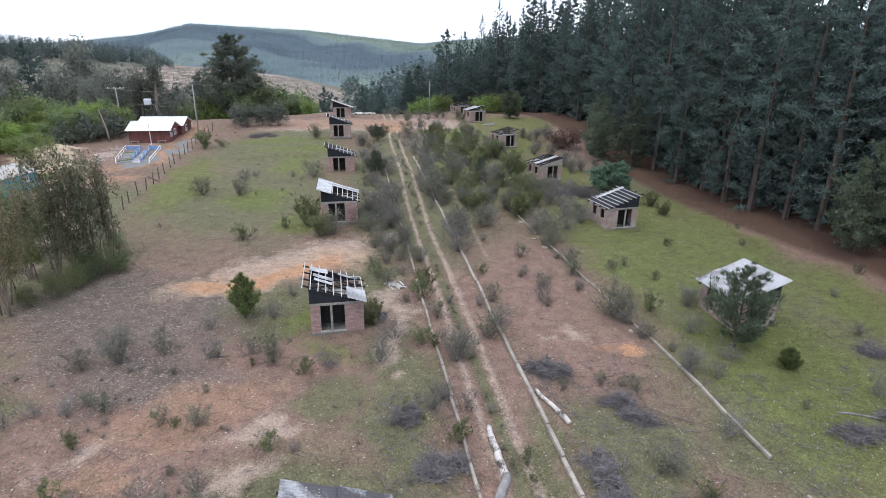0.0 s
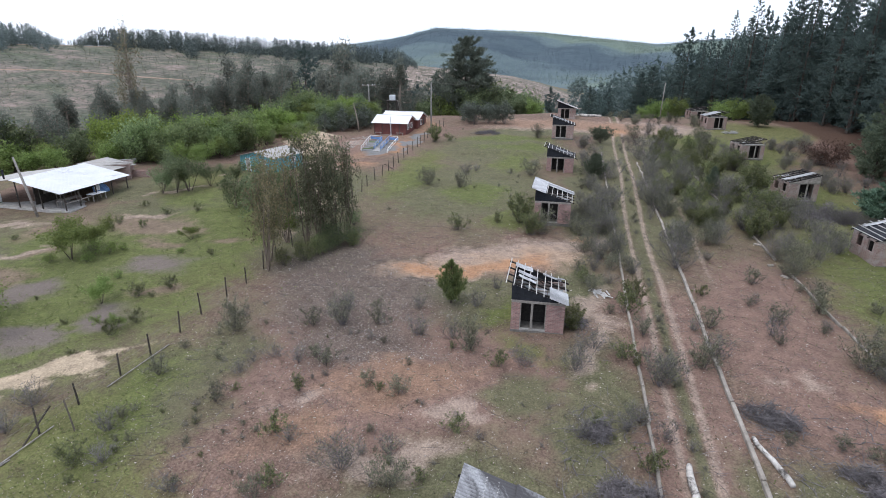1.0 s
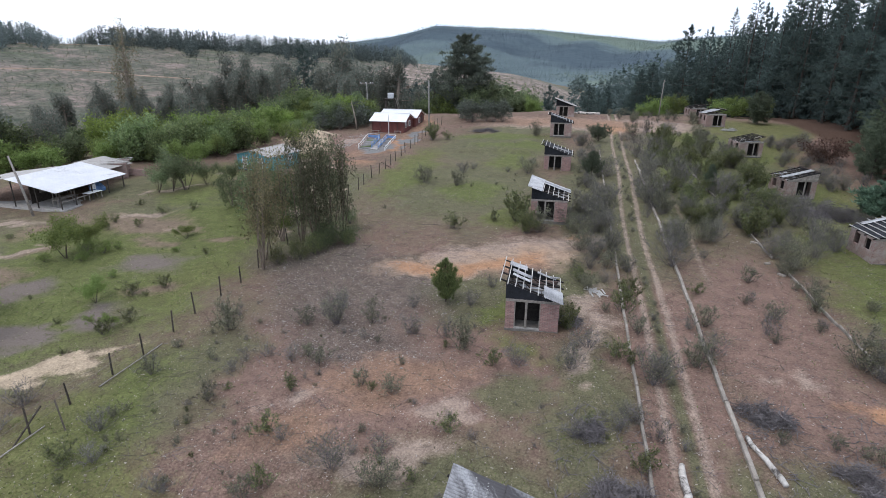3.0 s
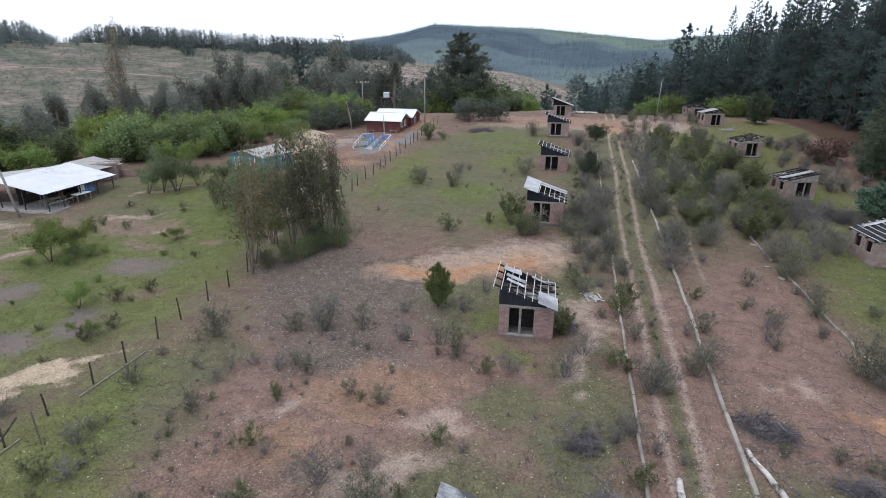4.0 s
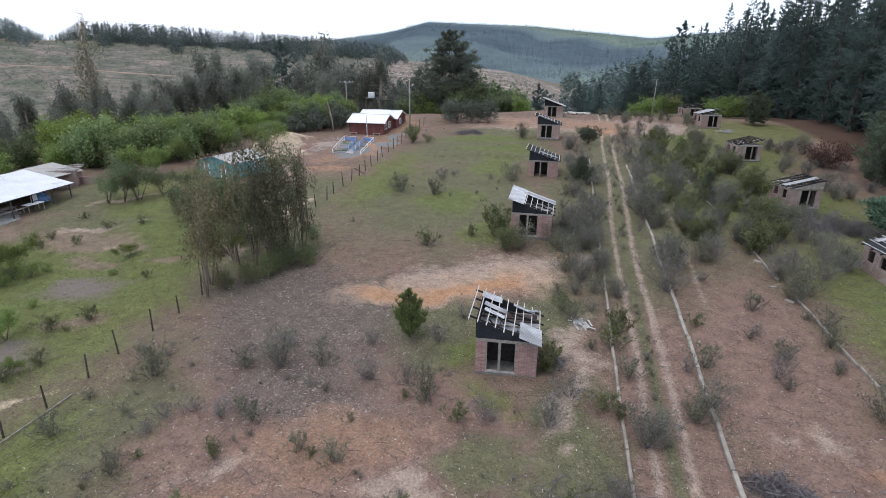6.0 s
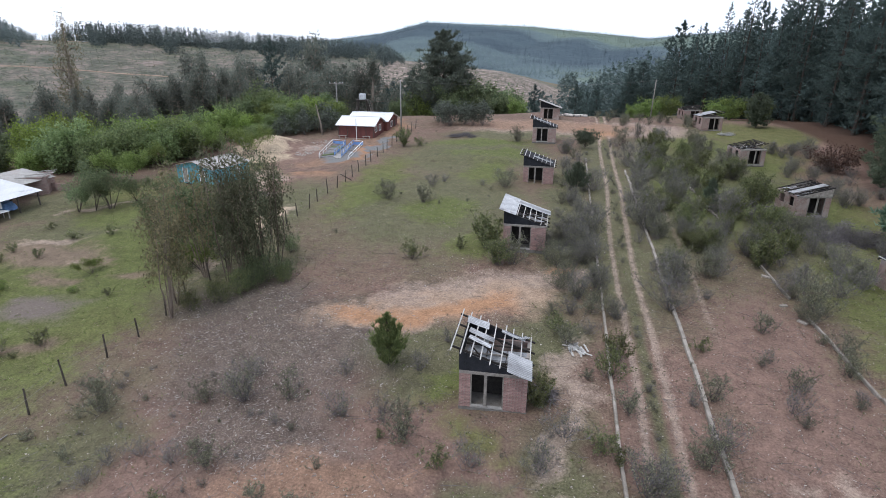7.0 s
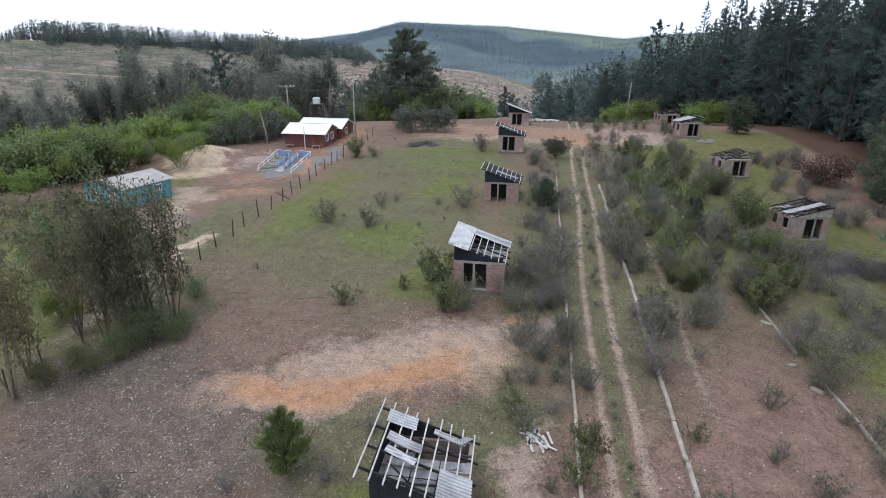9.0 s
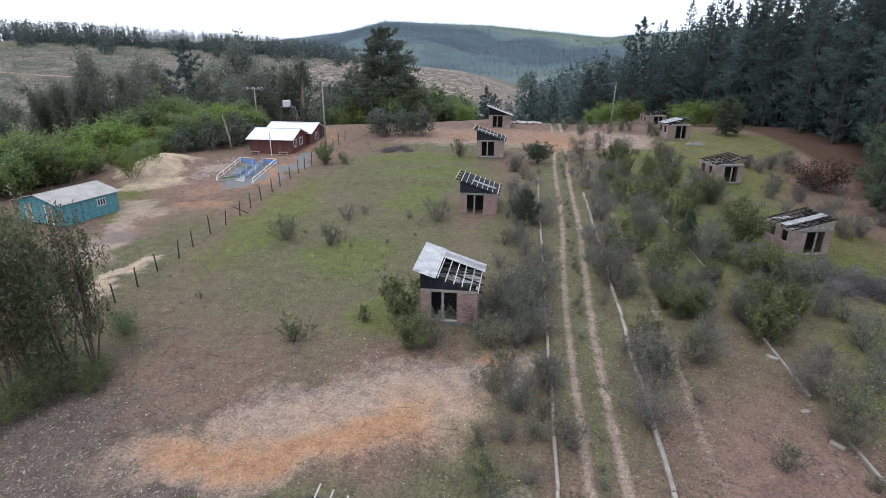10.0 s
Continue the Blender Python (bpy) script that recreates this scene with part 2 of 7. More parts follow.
# ---- building blocks ----
def part(name, bm, material, parent=None, label="", smooth_faces=False):
    me = bpy.data.meshes.new(name)
    bm.to_mesh(me)
    bm.free()
    return part_mesh(name, me, material, parent, label, smooth_faces)


def part_mesh(name, me, material, parent=None, label="", smooth_faces=False):
    if not me.materials:
        me.materials.append(material)
    if smooth_faces:
        me.shade_smooth()
    ob = new(name, me)
    ob.parent = parent
    if label:
        tagged(ob, label=label)
    return ob


def thing(name, x, y, z, turn, label, category, group="", kind=""):
    ob = new(name)
    ob.matrix_world = pose(x, y, z, 0, 0, turn)
    return tagged(ob, label, category, group, kind)


def add_box(bm, x0, x1, y0, y1, z0, z1, m=None, bevel=0.0):
    c = Matrix.Translation(((x0 + x1) / 2, (y0 + y1) / 2, (z0 + z1) / 2)) @ Matrix.Diagonal((x1 - x0, y1 - y0, z1 - z0, 1))
    made = bmesh.ops.create_cube(bm, size=1.0, matrix=(m or Matrix()) @ c)["verts"]
    if bevel:
        edges = list({e for v in made for e in v.link_edges})
        bmesh.ops.bevel(bm, geom=edges, offset=bevel, segments=1, affect="EDGES")


def box(x0, x1, y0, y1, z0, z1, bevel=0.01, m=None):
    bm = bmesh.new()
    add_box(bm, x0, x1, y0, y1, z0, z1, m, bevel)
    return bm


def beam(a, b, w, h, bevel=0.008):
    """A squared timber from a to b."""
    a, b = Vector(a), Vector(b)
    d = b - a
    m = Matrix.Translation((a + b) / 2) @ d.to_track_quat("Y", "Z").to_matrix().to_4x4()
    return box(-w / 2, w / 2, -d.length / 2, d.length / 2, -h / 2, h / 2, bevel, m)


class Shape:
    """Gathers tubes and leaves as plain arrays, for plants and heaps."""

    def __init__(self, seed=0):
        self.v, self.f, self.n = [], [], 0
        self.r = np.random.RandomState(seed)

    def tube(self, pts, radii, sides=4, cap=False):
        pts = np.asarray(pts, float)
        k = len(pts)
        d = np.gradient(pts, axis=0)
        d /= np.linalg.norm(d, axis=1)[:, None] + 1e-9
        ref = np.where(np.abs(d[:, 2:3]) > 0.9, [[1.0, 0, 0]], [[0, 0, 1.0]])
        u = np.cross(d, ref)
        u /= np.linalg.norm(u, axis=1)[:, None] + 1e-9
        w = np.cross(d, u)
        a = np.arange(sides) * 2 * math.pi / sides
        ring = pts[:, None] + np.asarray(radii, float)[:, None, None] * (np.cos(a)[None, :, None] * u[:, None] + np.sin(a)[None, :, None] * w[:, None])
        self.v.append(ring.reshape(-1, 3))
        for i in range(k - 1):
            o = self.n + i * sides
            for j in range(sides):
                self.f.append((o + j, o + (j + 1) % sides, o + sides + (j + 1) % sides, o + sides + j))
        if cap:
            self.f.append(tuple(self.n + (k - 1) * sides + j for j in range(sides)))
            self.f.append(tuple(self.n + j for j in range(sides))[::-1])
        self.n += k * sides

    def leaves(self, at, along, length, width, flat=0.7, spray=False):
        """Many diamond leaves at once: centres, directions, lengths and widths; flat: how freely they tilt; spray: three-cornered."""
        at, along = np.asarray(at, float), np.asarray(along, float)
        k = len(at)
        along = along / (np.linalg.norm(along, axis=1)[:, None] + 1e-9)
        side = np.cross(along, self.r.normal(size=(k, 3)) * flat + (0, 0, 1))
        side /= np.linalg.norm(side, axis=1)[:, None] + 1e-9
        L, W = np.broadcast_to(length, k)[:, None], np.broadcast_to(width, k)[:, None]
        if spray:
            q = np.stack([at + side * W * 0.7, at + along * L, at - side * W * 0.7], 1)
            self.v.append(q.reshape(-1, 3))
            self.f.extend(map(tuple, (self.n + 3 * np.arange(k)[:, None] + np.arange(3)).tolist()))
            self.n += 3 * k
            return
        q = np.stack([at, at + along * L * 0.5 + side * W * 0.5, at + along * L, at + along * L * 0.5 - side * W * 0.5], 1)
        self.v.append(q.reshape(-1, 3))
        base = self.n + 4 * np.arange(k)
        self.f.extend(map(tuple, (base[:, None] + np.arange(4)).tolist()))
        self.n += 4 * k

    def mesh(self, name, material):
        me = bpy.data.meshes.new(name)
        me.from_pydata(np.concatenate(self.v).tolist() if self.v else [], [], self.f)
        me.materials.append(material)
        return me


def patchy(x, y):
    """Slow swings over the far hills, by which stands of trees change."""
    return np.sin(x * 0.0041 + 1.3 * np.sin(y * 0.0033)) + np.sin(y * 0.0058 + 1.7 * np.sin(x * 0.0047) + 1.0) + 0.55 * np.sin(x * 0.013 + 2 * np.sin(y * 0.009)) * np.sin(y * 0.015 + 0.7)


# ---- the ground: one sheet to the horizon ----
GREEN = [(35, 46, 2.6, 12, 0), (36, 29, 3.5, 8, 0), (34.5, 101, 5, 8, 0), (-9, 58, 4, 4, 0), (-6, 72, 3, 5, 0), (-18, 66, 3, 12, 0), (-8, 87, 8, 3, 0), (-6, 80, 6, 2.4, 0), (25, 22, 6, 12, 0), (24, 42, 5, 13, -5), (31, 40, 5, 10, 0), (30, 101, 9, 9, 0), (26, 66, 7, 10, 0), (27, 88, 6, 10, 0), (30, 50, 6, 9, 0), (-4.2, 50.5, 2.2, 3.5, 0),
         (-2.5, 32.5, 1.6, 2.6, 0), (-27, 36, 4, 12, 10), (-34, 32, 8, 10, 0), (-20, 15, 2.5, 4, 0), (-40, 38, 7, 5, 0), (-36, 27, 12, 11, 0), (-30, 46, 7, 9, 0), (-19, 13, 6, 4, 0), (-21, 18, 3, 7, 0), (-41, 58, 4, 6, 0), (-38, 52, 4, 4, 0), (-1, 28.5, 2.0, 1.4, 0), (-34, 66, 5, 3, 0), (-32.2, 46.2, 2.6, 1.6, 20), (-35.8, 71.4, 2.6, 2.4, 0), (-31, 64, 2, 2, 0), (16, 72, 4, 18, 0), (20, 92, 5, 6, 0)]
OLIVE = [(-33, 31, 5, 5, 0), (-42, 38, 5, 2.5, 0), (35, 60, 4, 10, 0), (-46, 53, 5, 6, 0), (-40, 47, 5, 5, 0), (12.6, 18.5, 3.2, 4, 0), (20, 19, 4, 6, 0), (2.6, 24, 2.2, 8, 0), (1.6, 38, 2.4, 5, 0), (4, 55, 3, 14, 0), (11, 62, 2.5, 18, 0), (8.4, 18, 1.2, 5, 0), (-0.8, 23.8, 1.7, 2.2, 0), (-10, 60, 11, 14, 0), (-9, 80, 11, 12, 0), (-5, 93, 10, 4, 0), (-30, 45, 14, 14, 0), (-45, 25, 25, 20, 0), (22, 70, 8, 30, 0), (28, 30, 10, 25, 0),
         (13, 70, 5, 25, 0), (-4, 34, 5, 4, 0), (-19, 22, 3.5, 7, 0), (-2, 16, 6, 5, 0), (3, 60, 3, 22, 0), (-24, 57, 4, 10, 0)]
TAN = [(-4.0, 40.8, 6.2, 2.2, 33), (-9.4, 38.2, 3.6, 1.7, 20), (0.6, 42.2, 2.6, 1.5, 40)]
CLAY = [(-3.0, 40.4, 3.2, 1.7, 35), (-6.2, 39.2, 3.4, 1.4, 25), (-9.0, 38.2, 2.6, 1.0, 20), (-24, 79, 1.8, 6, -14), 
        (8, 99, 3, 5, 0), (-26.5, 68.2, 2.4, 0.9, 0), (-26.5, 96, 4, 7, 0), (2.2, 46.8, 0.8, 0.7, 0), (15.9, 26.4, 1.5, 0.6, -20)]
PALE = [(-23.5, 53, 0.9, 5, 6), (-7, 18.6, 3.5, 1.0, 25), (-3.6, 23, 2.0, 0.7, 60), (-12, 22, 2.4, 0.8, 20), (-4.2, 41.2, 8.0, 2.9, 33), (14.4, 28.6, 0.5, 1.4, 30), (1.2, 45.0, 3.6, 1.9, 33), (13.6, 28.2, 1.3, 0.45, 10), (0, 100, 16, 6, 0), (14, 101, 9, 6, 0), (-37.6, 79, 3.4, 5.6, 10), (-39.0, 45.0, 2.6, 0.9, 35), (-34.6, 41.8, 1.3, 0.4, 10), (-36.8, 46.8, 1.2, 0.4, 20), (-41.6, 53.6, 5.0, 0.42, 44), (-41, 59.3, 1.6, 0.42, 64), (-31.4, 80, 1.0, 3.4, 8), (-43.5, 34.4, 3.6, 0.6, 33),
        (-27.4, 19.6, 7.0, 0.45, 45), (-31, 66.5, 4, 1.4, -30), (-29, 60, 1.6, 7, 20), (-24.8, 46, 1.0, 6, 12), (2.6, 29, 0.7, 4, 0), (3.2, 35, 1.0, 3, 0), (-51, 39.5, 4, 1.0, 10)]
LITTER = [(-13, 34, 7, 6, 20), (-17, 38, 5, 4, 0), (-11, 28, 5, 3, 0)]
BARE = [(14, 33, 4.2, 13, 0), (40, 60, 4, 40, 0), (-8, 26, 12, 7, 0), (41, 88, 6, 13, 0), (-31, 77, 4, 6, 0), (-27, 64.5, 3.5, 4, 0)]
SAND = [(-23.6, 53.5, 0.7, 4.5, 6), (-37.6, 79, 3.6, 5.8, 10), (-27.4, 19.6, 7.5, 0.5, 45), (-34.5, 73.5, 3, 2.4, 0)]
EARTH = [(-7, 25, 4.5, 1.8, 8), (-8.8, 23.4, 2.6, 1.6, -10), (-11, 19.6, 2.4, 1.6, 0), (-27.6, 72.6, 2.4, 2.0, 0), (-25.5, 92, 4.5, 9, 0), (-26, 67.6, 2.6, 1.6, 0), (0, 101, 16, 5, 0)]
DIRT = [(-37.0, 42.6, 5.0, 2.4, 0), (-41.5, 35.0, 2.4, 1.0, 30), (-32.6, 41.6, 2.6, 0.9, 5), (-33, 38.4, 2.0, 0.8, 10), (-27.5, 31, 2.2, 1.4, 20), (-40, 30, 2.6, 1.5, 0), (-45.6, 41, 1.6, 4, 10), (-28, 40.6, 1.8, 0.7, 0)]
STONE = [(-26, 76, 2.2, 3.6, -10), (-22.6, 84, 0.9, 9, 0)]
ASH = [(-28.6, 60.2, 1.9, 1.3, 0), (-36.2, 29.4, 1.8, 2.3, 0), (-30.6, 34.9, 3.3, 2.0, 20), (-31, 23.6, 2.2, 1.4, 0), (-28, 27, 1.6, 1.4, 0)]

TRACKS = [((-250, 190), (-261, 201), (-278, 210), (-287, 222), (-292, 232), (-303, 253), (-304, 245), (-330, 245)), ((-303, 253), (-298, 262), (-285, 275), (-260, 287), (-243, 292), (-215, 305)), ((-400, 280), (-382, 294), (-368, 346), (-330, 380)), ((-140, 300), (-105, 330), (-100, 380), (-80, 420))]


gx, gy = axis(-62, 48, 0.75, 1.06, 4300), axis(8, 118, 0.75, 1.06, 4300)
gx = np.unique(np.concatenate([gx, np.arange(4.9, 12.4, 0.25)]))
X, Y = np.meshgrid(gx, gy)
DRIFT = np.interp(Y, [40, 60, 76, 96, 108], [-0.1, 0.35, 0.95, 1.4, 1.9])
Z = relief(X, Y)
near = (X > -62) & (X < 48) & (Y > 8) & (Y < 118)
inside = (X > -62) & (X < 48) & (Y > -40) & (Y < 118)
ruts = np.maximum(np.exp(-((X - 6.35 - DRIFT - 0.12 * np.sin(Y * 0.21)) / 0.24) ** 2), np.exp(-((X - 7.75 - DRIFT - 0.12 * np.sin(Y * 0.21 + 0.5)) / 0.26) ** 2)) * (Y < 112)
Z = Z - 0.06 * ruts * near
mound = np.exp(-(((X + 37.5) / 3.2) ** 2 + ((Y - 79.5) / 4.2) ** 2))
Z = Z + 1.6 * mound + 0.5 * np.exp(-(((X + 23.8) / 0.8) ** 2 + ((Y - 79) / 4) ** 2))
verts = np.stack([X, Y, Z], -1).reshape(-1, 3)
ny, nx = X.shape
ids = np.arange(ny * nx).reshape(ny, nx)
faces = np.stack([ids[:-1, :-1], ids[:-1, 1:], ids[1:, 1:], ids[1:, :-1]], -1).reshape(-1, 4)
ground_mesh = bpy.data.meshes.new("ground")
ground_mesh.from_pydata(verts.tolist(), [], faces.tolist())
D = np.hypot(X - 1, Y - 8)
FOREST_X = np.interp(Y, [0, 34, 41, 48, 57, 66, 84, 98, 115, 126], [43, 42, 40, 38.4, 37.8, 38, 40.6, 40.2, 39.2, 36.5])
masks = {
    "green": np.where(inside, blobs(X, Y, GREEN), 0.25),
    "olive": np.where(inside, np.maximum(blobs(X, Y, OLIVE), np.maximum(0.95 * np.exp(-((X - 7.05 - DRIFT) / 0.38) ** 2), 0.8 * smooth(34, 46, Y) * (1 - smooth(88, 98, Y)) * np.exp(-(np.abs(X - 7.2) / 2.6) ** 8))), 0.5),
    "clay": blobs(X, Y, CLAY) * inside,
    "tan": blobs(X, Y, TAN) * inside,
    "pale": np.maximum(blobs(X, Y, PALE) * inside, np.maximum(0.85 * ruts, 0.55 * np.exp(-((X - 11.6 - 0.3 * np.sin(Y * 0.13)) / 0.3) ** 2) * smooth(34, 42, Y) * (1 - smooth(84, 96, Y))) * inside),
    "litter": blobs(X, Y, LITTER) * inside,
    "bare": np.maximum(blobs(X, Y, BARE), ((X > 5) & (X < 9.6)) * 0.6 * (1 - smooth(34, 44, Y))) * inside,
    "dirt": blobs(X, Y, DIRT) * inside,
    "sand": blobs(X, Y, SAND) * inside,
    "earth": blobs(X, Y, EARTH) * inside,
    "slash": ((X > -140) & (X < 30)) * smooth(330, 400, D) * (1 - smooth(540, 600, D)),
    "stone": blobs(X, Y, STONE) * inside,
    "ash": blobs(X, Y, ASH) * inside,
    "needles": smooth(-4.5, 1.5, X - FOREST_X) * (D < 260),
    "hill": smooth(160, 260, D) * (1 - smooth(560, 640, D)),
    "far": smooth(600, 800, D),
    "stand": np.clip(0.5 + 0.3 * patchy(X, Y), 0, 1),
}
for key, values in masks.items():
    ground_mesh.attributes.new(key, "FLOAT", "POINT").data.foreach_set("value", values.astype(np.float32).ravel())


def ground_material():
    m, n, l, p = graph("dry_meadow_soil")
    tc = n.new("ShaderNodeTexCoord")
    v = tc.outputs["Object"]
    a, b, c, d = noise_node(n, l, v, 0.22, 6, 0.65, 0.3), noise_node(n, l, v, 1.3, 6, 0.7), noise_node(n, l, v, 9, 4, 0.7), noise_node(n, l, v, 45, 3, 0.7)

    def mask(key, spread=0.9, soft=0.16):
        at = n.new("ShaderNodeAttribute")
        at.attribute_name = key
        k = math_node(n, l, "ADD", math_node(n, l, "MULTIPLY", b, 0.6), math_node(n, l, "MULTIPLY", c, 0.4))
        k = math_node(n, l, "MULTIPLY", math_node(n, l, "SUBTRACT", k, 0.5), spread)
        k = math_node(n, l, "ADD", at.outputs["Fac"], k)
        return ramp_node(n, l, k, [(0.5 - soft, (0, 0, 0)), (0.5 + soft, (1, 1, 1))])

    fine = math_node(n, l, "ADD", math_node(n, l, "MULTIPLY", c, 0.55), math_node(n, l, "MULTIPLY", d, 0.45))
    col = ramp_node(n, l, fine, [(0.28, (0.102, 0.064, 0.048)), (0.5, (0.208, 0.136, 0.109)), (0.72, (0.39, 0.275, 0.224))])
    col = mix_node(n, l, ramp_node(n, l, a, [(0.45, (0, 0, 0)), (0.62, (0.42, 0.42, 0.42))]), col, (0.14, 0.13, 0.08))
    bare = ramp_node(n, l, fine, [(0.3, (0.155, 0.096, 0.076)), (0.7, (0.325, 0.216, 0.178))])
    col = mix_node(n, l, mask("bare"), col, bare)
    olive = ramp_node(n, l, fine, [(0.32, (0.07, 0.074, 0.038)), (0.5, (0.135, 0.136, 0.074)), (0.72, (0.215, 0.205, 0.13))])
    f = math_node(n, l, "MULTIPLY", mask("olive", 1.5, 0.3), 0.85)
    col = mix_node(n, l, f, col, olive)
    green = ramp_node(n, l, fine, [(0.32, (0.064, 0.086, 0.022)), (0.5, (0.135, 0.165, 0.044)), (0.72, (0.21, 0.23, 0.082))])
    f = math_node(n, l, "MULTIPLY", mask("green", 1.7, 0.3), 0.66)
    col = mix_node(n, l, f, col, green)
    col = mix_node(n, l, math_node(n, l, "MULTIPLY", mask("dirt", 1.4, 0.3), 0.85), col, ramp_node(n, l, fine, [(0.3, (0.15, 0.105, 0.08)), (0.7, (0.31, 0.225, 0.175))]))
    vo = n.new("ShaderNodeTexVoronoi")
    vo.inputs["Scale"].default_value = 11
    l.new(v, vo.inputs["Vector"])
    litter = ramp_node(n, l, vo.outputs["Distance"], [(0.0, (0.4, 0.34, 0.31)), (0.16, (0.24, 0.195, 0.172)), (0.6, (0.12, 0.095, 0.08))])
    col = mix_node(n, l, math_node(n, l, "MULTIPLY", mask("litter", 1.1, 0.25), 0.8), col, litter)
    pale = ramp_node(n, l, fine, [(0.3, (0.27, 0.195, 0.157)), (0.68, (0.5, 0.392, 0.325))])
    col = mix_node(n, l, math_node(n, l, "MULTIPLY", mask("pale", 1.2, 0.25), 0.8), col, pale)
    tan = ramp_node(n, l, fine, [(0.3, (0.3, 0.2, 0.14)), (0.7, (0.5, 0.365, 0.275))])
    col = mix_node(n, l, math_node(n, l, "MULTIPLY", mask("tan", 1.0, 0.3), 0.85), col, tan)
    clay = ramp_node(n, l, fine, [(0.3, (0.35, 0.178, 0.095)), (0.7, (0.53, 0.3, 0.178))])
    col = mix_node(n, l, math_node(n, l, "MULTIPLY", mask("clay", 0.8, 0.34), 0.88), col, clay)
    col = mix_node(n, l, math_node(n, l, "MULTIPLY", mask("earth", 1.3, 0.3), 0.82), col, ramp_node(n, l, fine, [(0.3, (0.18, 0.104, 0.07)), (0.7, (0.42, 0.268, 0.19))]))
    col = mix_node(n, l, math_node(n, l, "MULTIPLY", mask("sand", 0.9, 0.2), 0.95), col, ramp_node(n, l, fine, [(0.3, (0.36, 0.27, 0.185)), (0.7, (0.62, 0.5, 0.37))]))
    mottle = ramp_node(n, l, math_node(n, l, "ADD", math_node(n, l, "MULTIPLY", b, 0.6), math_node(n, l, "MULTIPLY", c, 0.4)), [(0.33, (0.5, 0.5, 0.5)), (0.5, (0.84, 0.84, 0.83)), (0.66, (1.16, 1.14, 1.11))])
    col = mix_node(n, l, 1.0, col, mottle, "MULTIPLY")
    col = mix_node(n, l, mask("stone", 0.6), col, ramp_node(n, l, d, [(0.3, (0.12, 0.12, 0.12)), (0.7, (0.26, 0.255, 0.25))]))
    col = mix_node(n, l, math_node(n, l, "MULTIPLY", mask("ash", 1.4, 0.3), 0.85), col, ramp_node(n, l, fine, [(0.3, (0.115, 0.088, 0.084)), (0.7, (0.24, 0.19, 0.18))]))
    needles = ramp_node(n, l, fine, [(0.3, (0.05, 0.03, 0.022)), (0.7, (0.13, 0.08, 0.058))])
    col = mix_node(n, l, mask("needles", 0.5), col, needles)
    # logged hillside: dry slash, grass and bare red cuts
    h1, h2 = noise_node(n, l, v, 0.012, 8, 0.7, 0.8), noise_node(n, l, v, 0.06, 6, 0.75, 0.5)
    hill = ramp_node(n, l, h2, [(0.36, (0.07, 0.082, 0.06)), (0.5, (0.128, 0.12, 0.097)), (0.64, (0.23, 0.182, 0.16))])
    hill = mix_node(n, l, ramp_node(n, l, h1, [(0.5, (0, 0, 0)), (0.62, (0.7, 0.7, 0.7))]), hill, (0.1, 0.12, 0.074))
    cut = ramp_node(n, l, noise_node(n, l, v, 0.11, 5, 0.8, 1.5), [(0.42, (0.09, 0.085, 0.065)), (0.5, (0.22, 0.17, 0.145)), (0.6, (0.42, 0.33, 0.29))])
    hill = mix_node(n, l, math_node(n, l, "MULTIPLY", mask("slash", 0.5), 0.75), hill, cut)
    speck = ramp_node(n, l, noise_node(n, l, v, 0.3, 3, 0.8), [(0.36, (0.6, 0.62, 0.58)), (0.5, (1, 1, 1)), (0.68, (1.3, 1.24, 1.2))])
    hill = mix_node(n, l, 1.0, hill, speck, "MULTIPLY")
    col = mix_node(n, l, mask("hill", 0.2), col, hill)
    # far hills: the blue haze of distance is put into the base colour
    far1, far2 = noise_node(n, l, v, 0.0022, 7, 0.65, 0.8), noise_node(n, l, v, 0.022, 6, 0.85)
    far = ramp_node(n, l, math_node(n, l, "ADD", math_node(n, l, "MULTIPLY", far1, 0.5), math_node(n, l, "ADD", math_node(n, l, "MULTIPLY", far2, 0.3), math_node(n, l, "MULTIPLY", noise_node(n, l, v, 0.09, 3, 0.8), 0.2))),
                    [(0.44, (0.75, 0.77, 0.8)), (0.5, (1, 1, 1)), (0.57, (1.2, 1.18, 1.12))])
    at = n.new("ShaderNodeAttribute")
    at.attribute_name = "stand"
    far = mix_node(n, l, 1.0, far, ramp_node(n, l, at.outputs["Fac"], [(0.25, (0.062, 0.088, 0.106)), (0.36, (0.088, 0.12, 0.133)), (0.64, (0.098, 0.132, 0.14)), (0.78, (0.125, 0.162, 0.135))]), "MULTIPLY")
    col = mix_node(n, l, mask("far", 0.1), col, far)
    l.new(col, p.inputs["Base Color"])
    p.inputs["Roughness"].default_value = 0.97
    p.inputs["Specular IOR Level"].default_value = 0.15
    bump_node(n, l, math_node(n, l, "ADD", c, d), 0.6, 0.04, p)
    return m


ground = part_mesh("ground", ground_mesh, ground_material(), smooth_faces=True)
tagged(ground, "dry trampled meadow of brown soil, grass and orange clay", "ground", kind="structure")


def ground_at(x, y):
    """Height of the ground sheet itself, between its corners."""
    i, j = np.clip(np.searchsorted(gx, x) - 1, 0, len(gx) - 2), np.clip(np.searchsorted(gy, y) - 1, 0, len(gy) - 2)
    u, v = (x - gx[i]) / (gx[i + 1] - gx[i]), (y - gy[j]) / (gy[j + 1] - gy[j])
    return (Z[j, i] * (1 - u) + Z[j, i + 1] * u) * (1 - v) + (Z[j + 1, i] * (1 - u) + Z[j + 1, i + 1] * u) * v


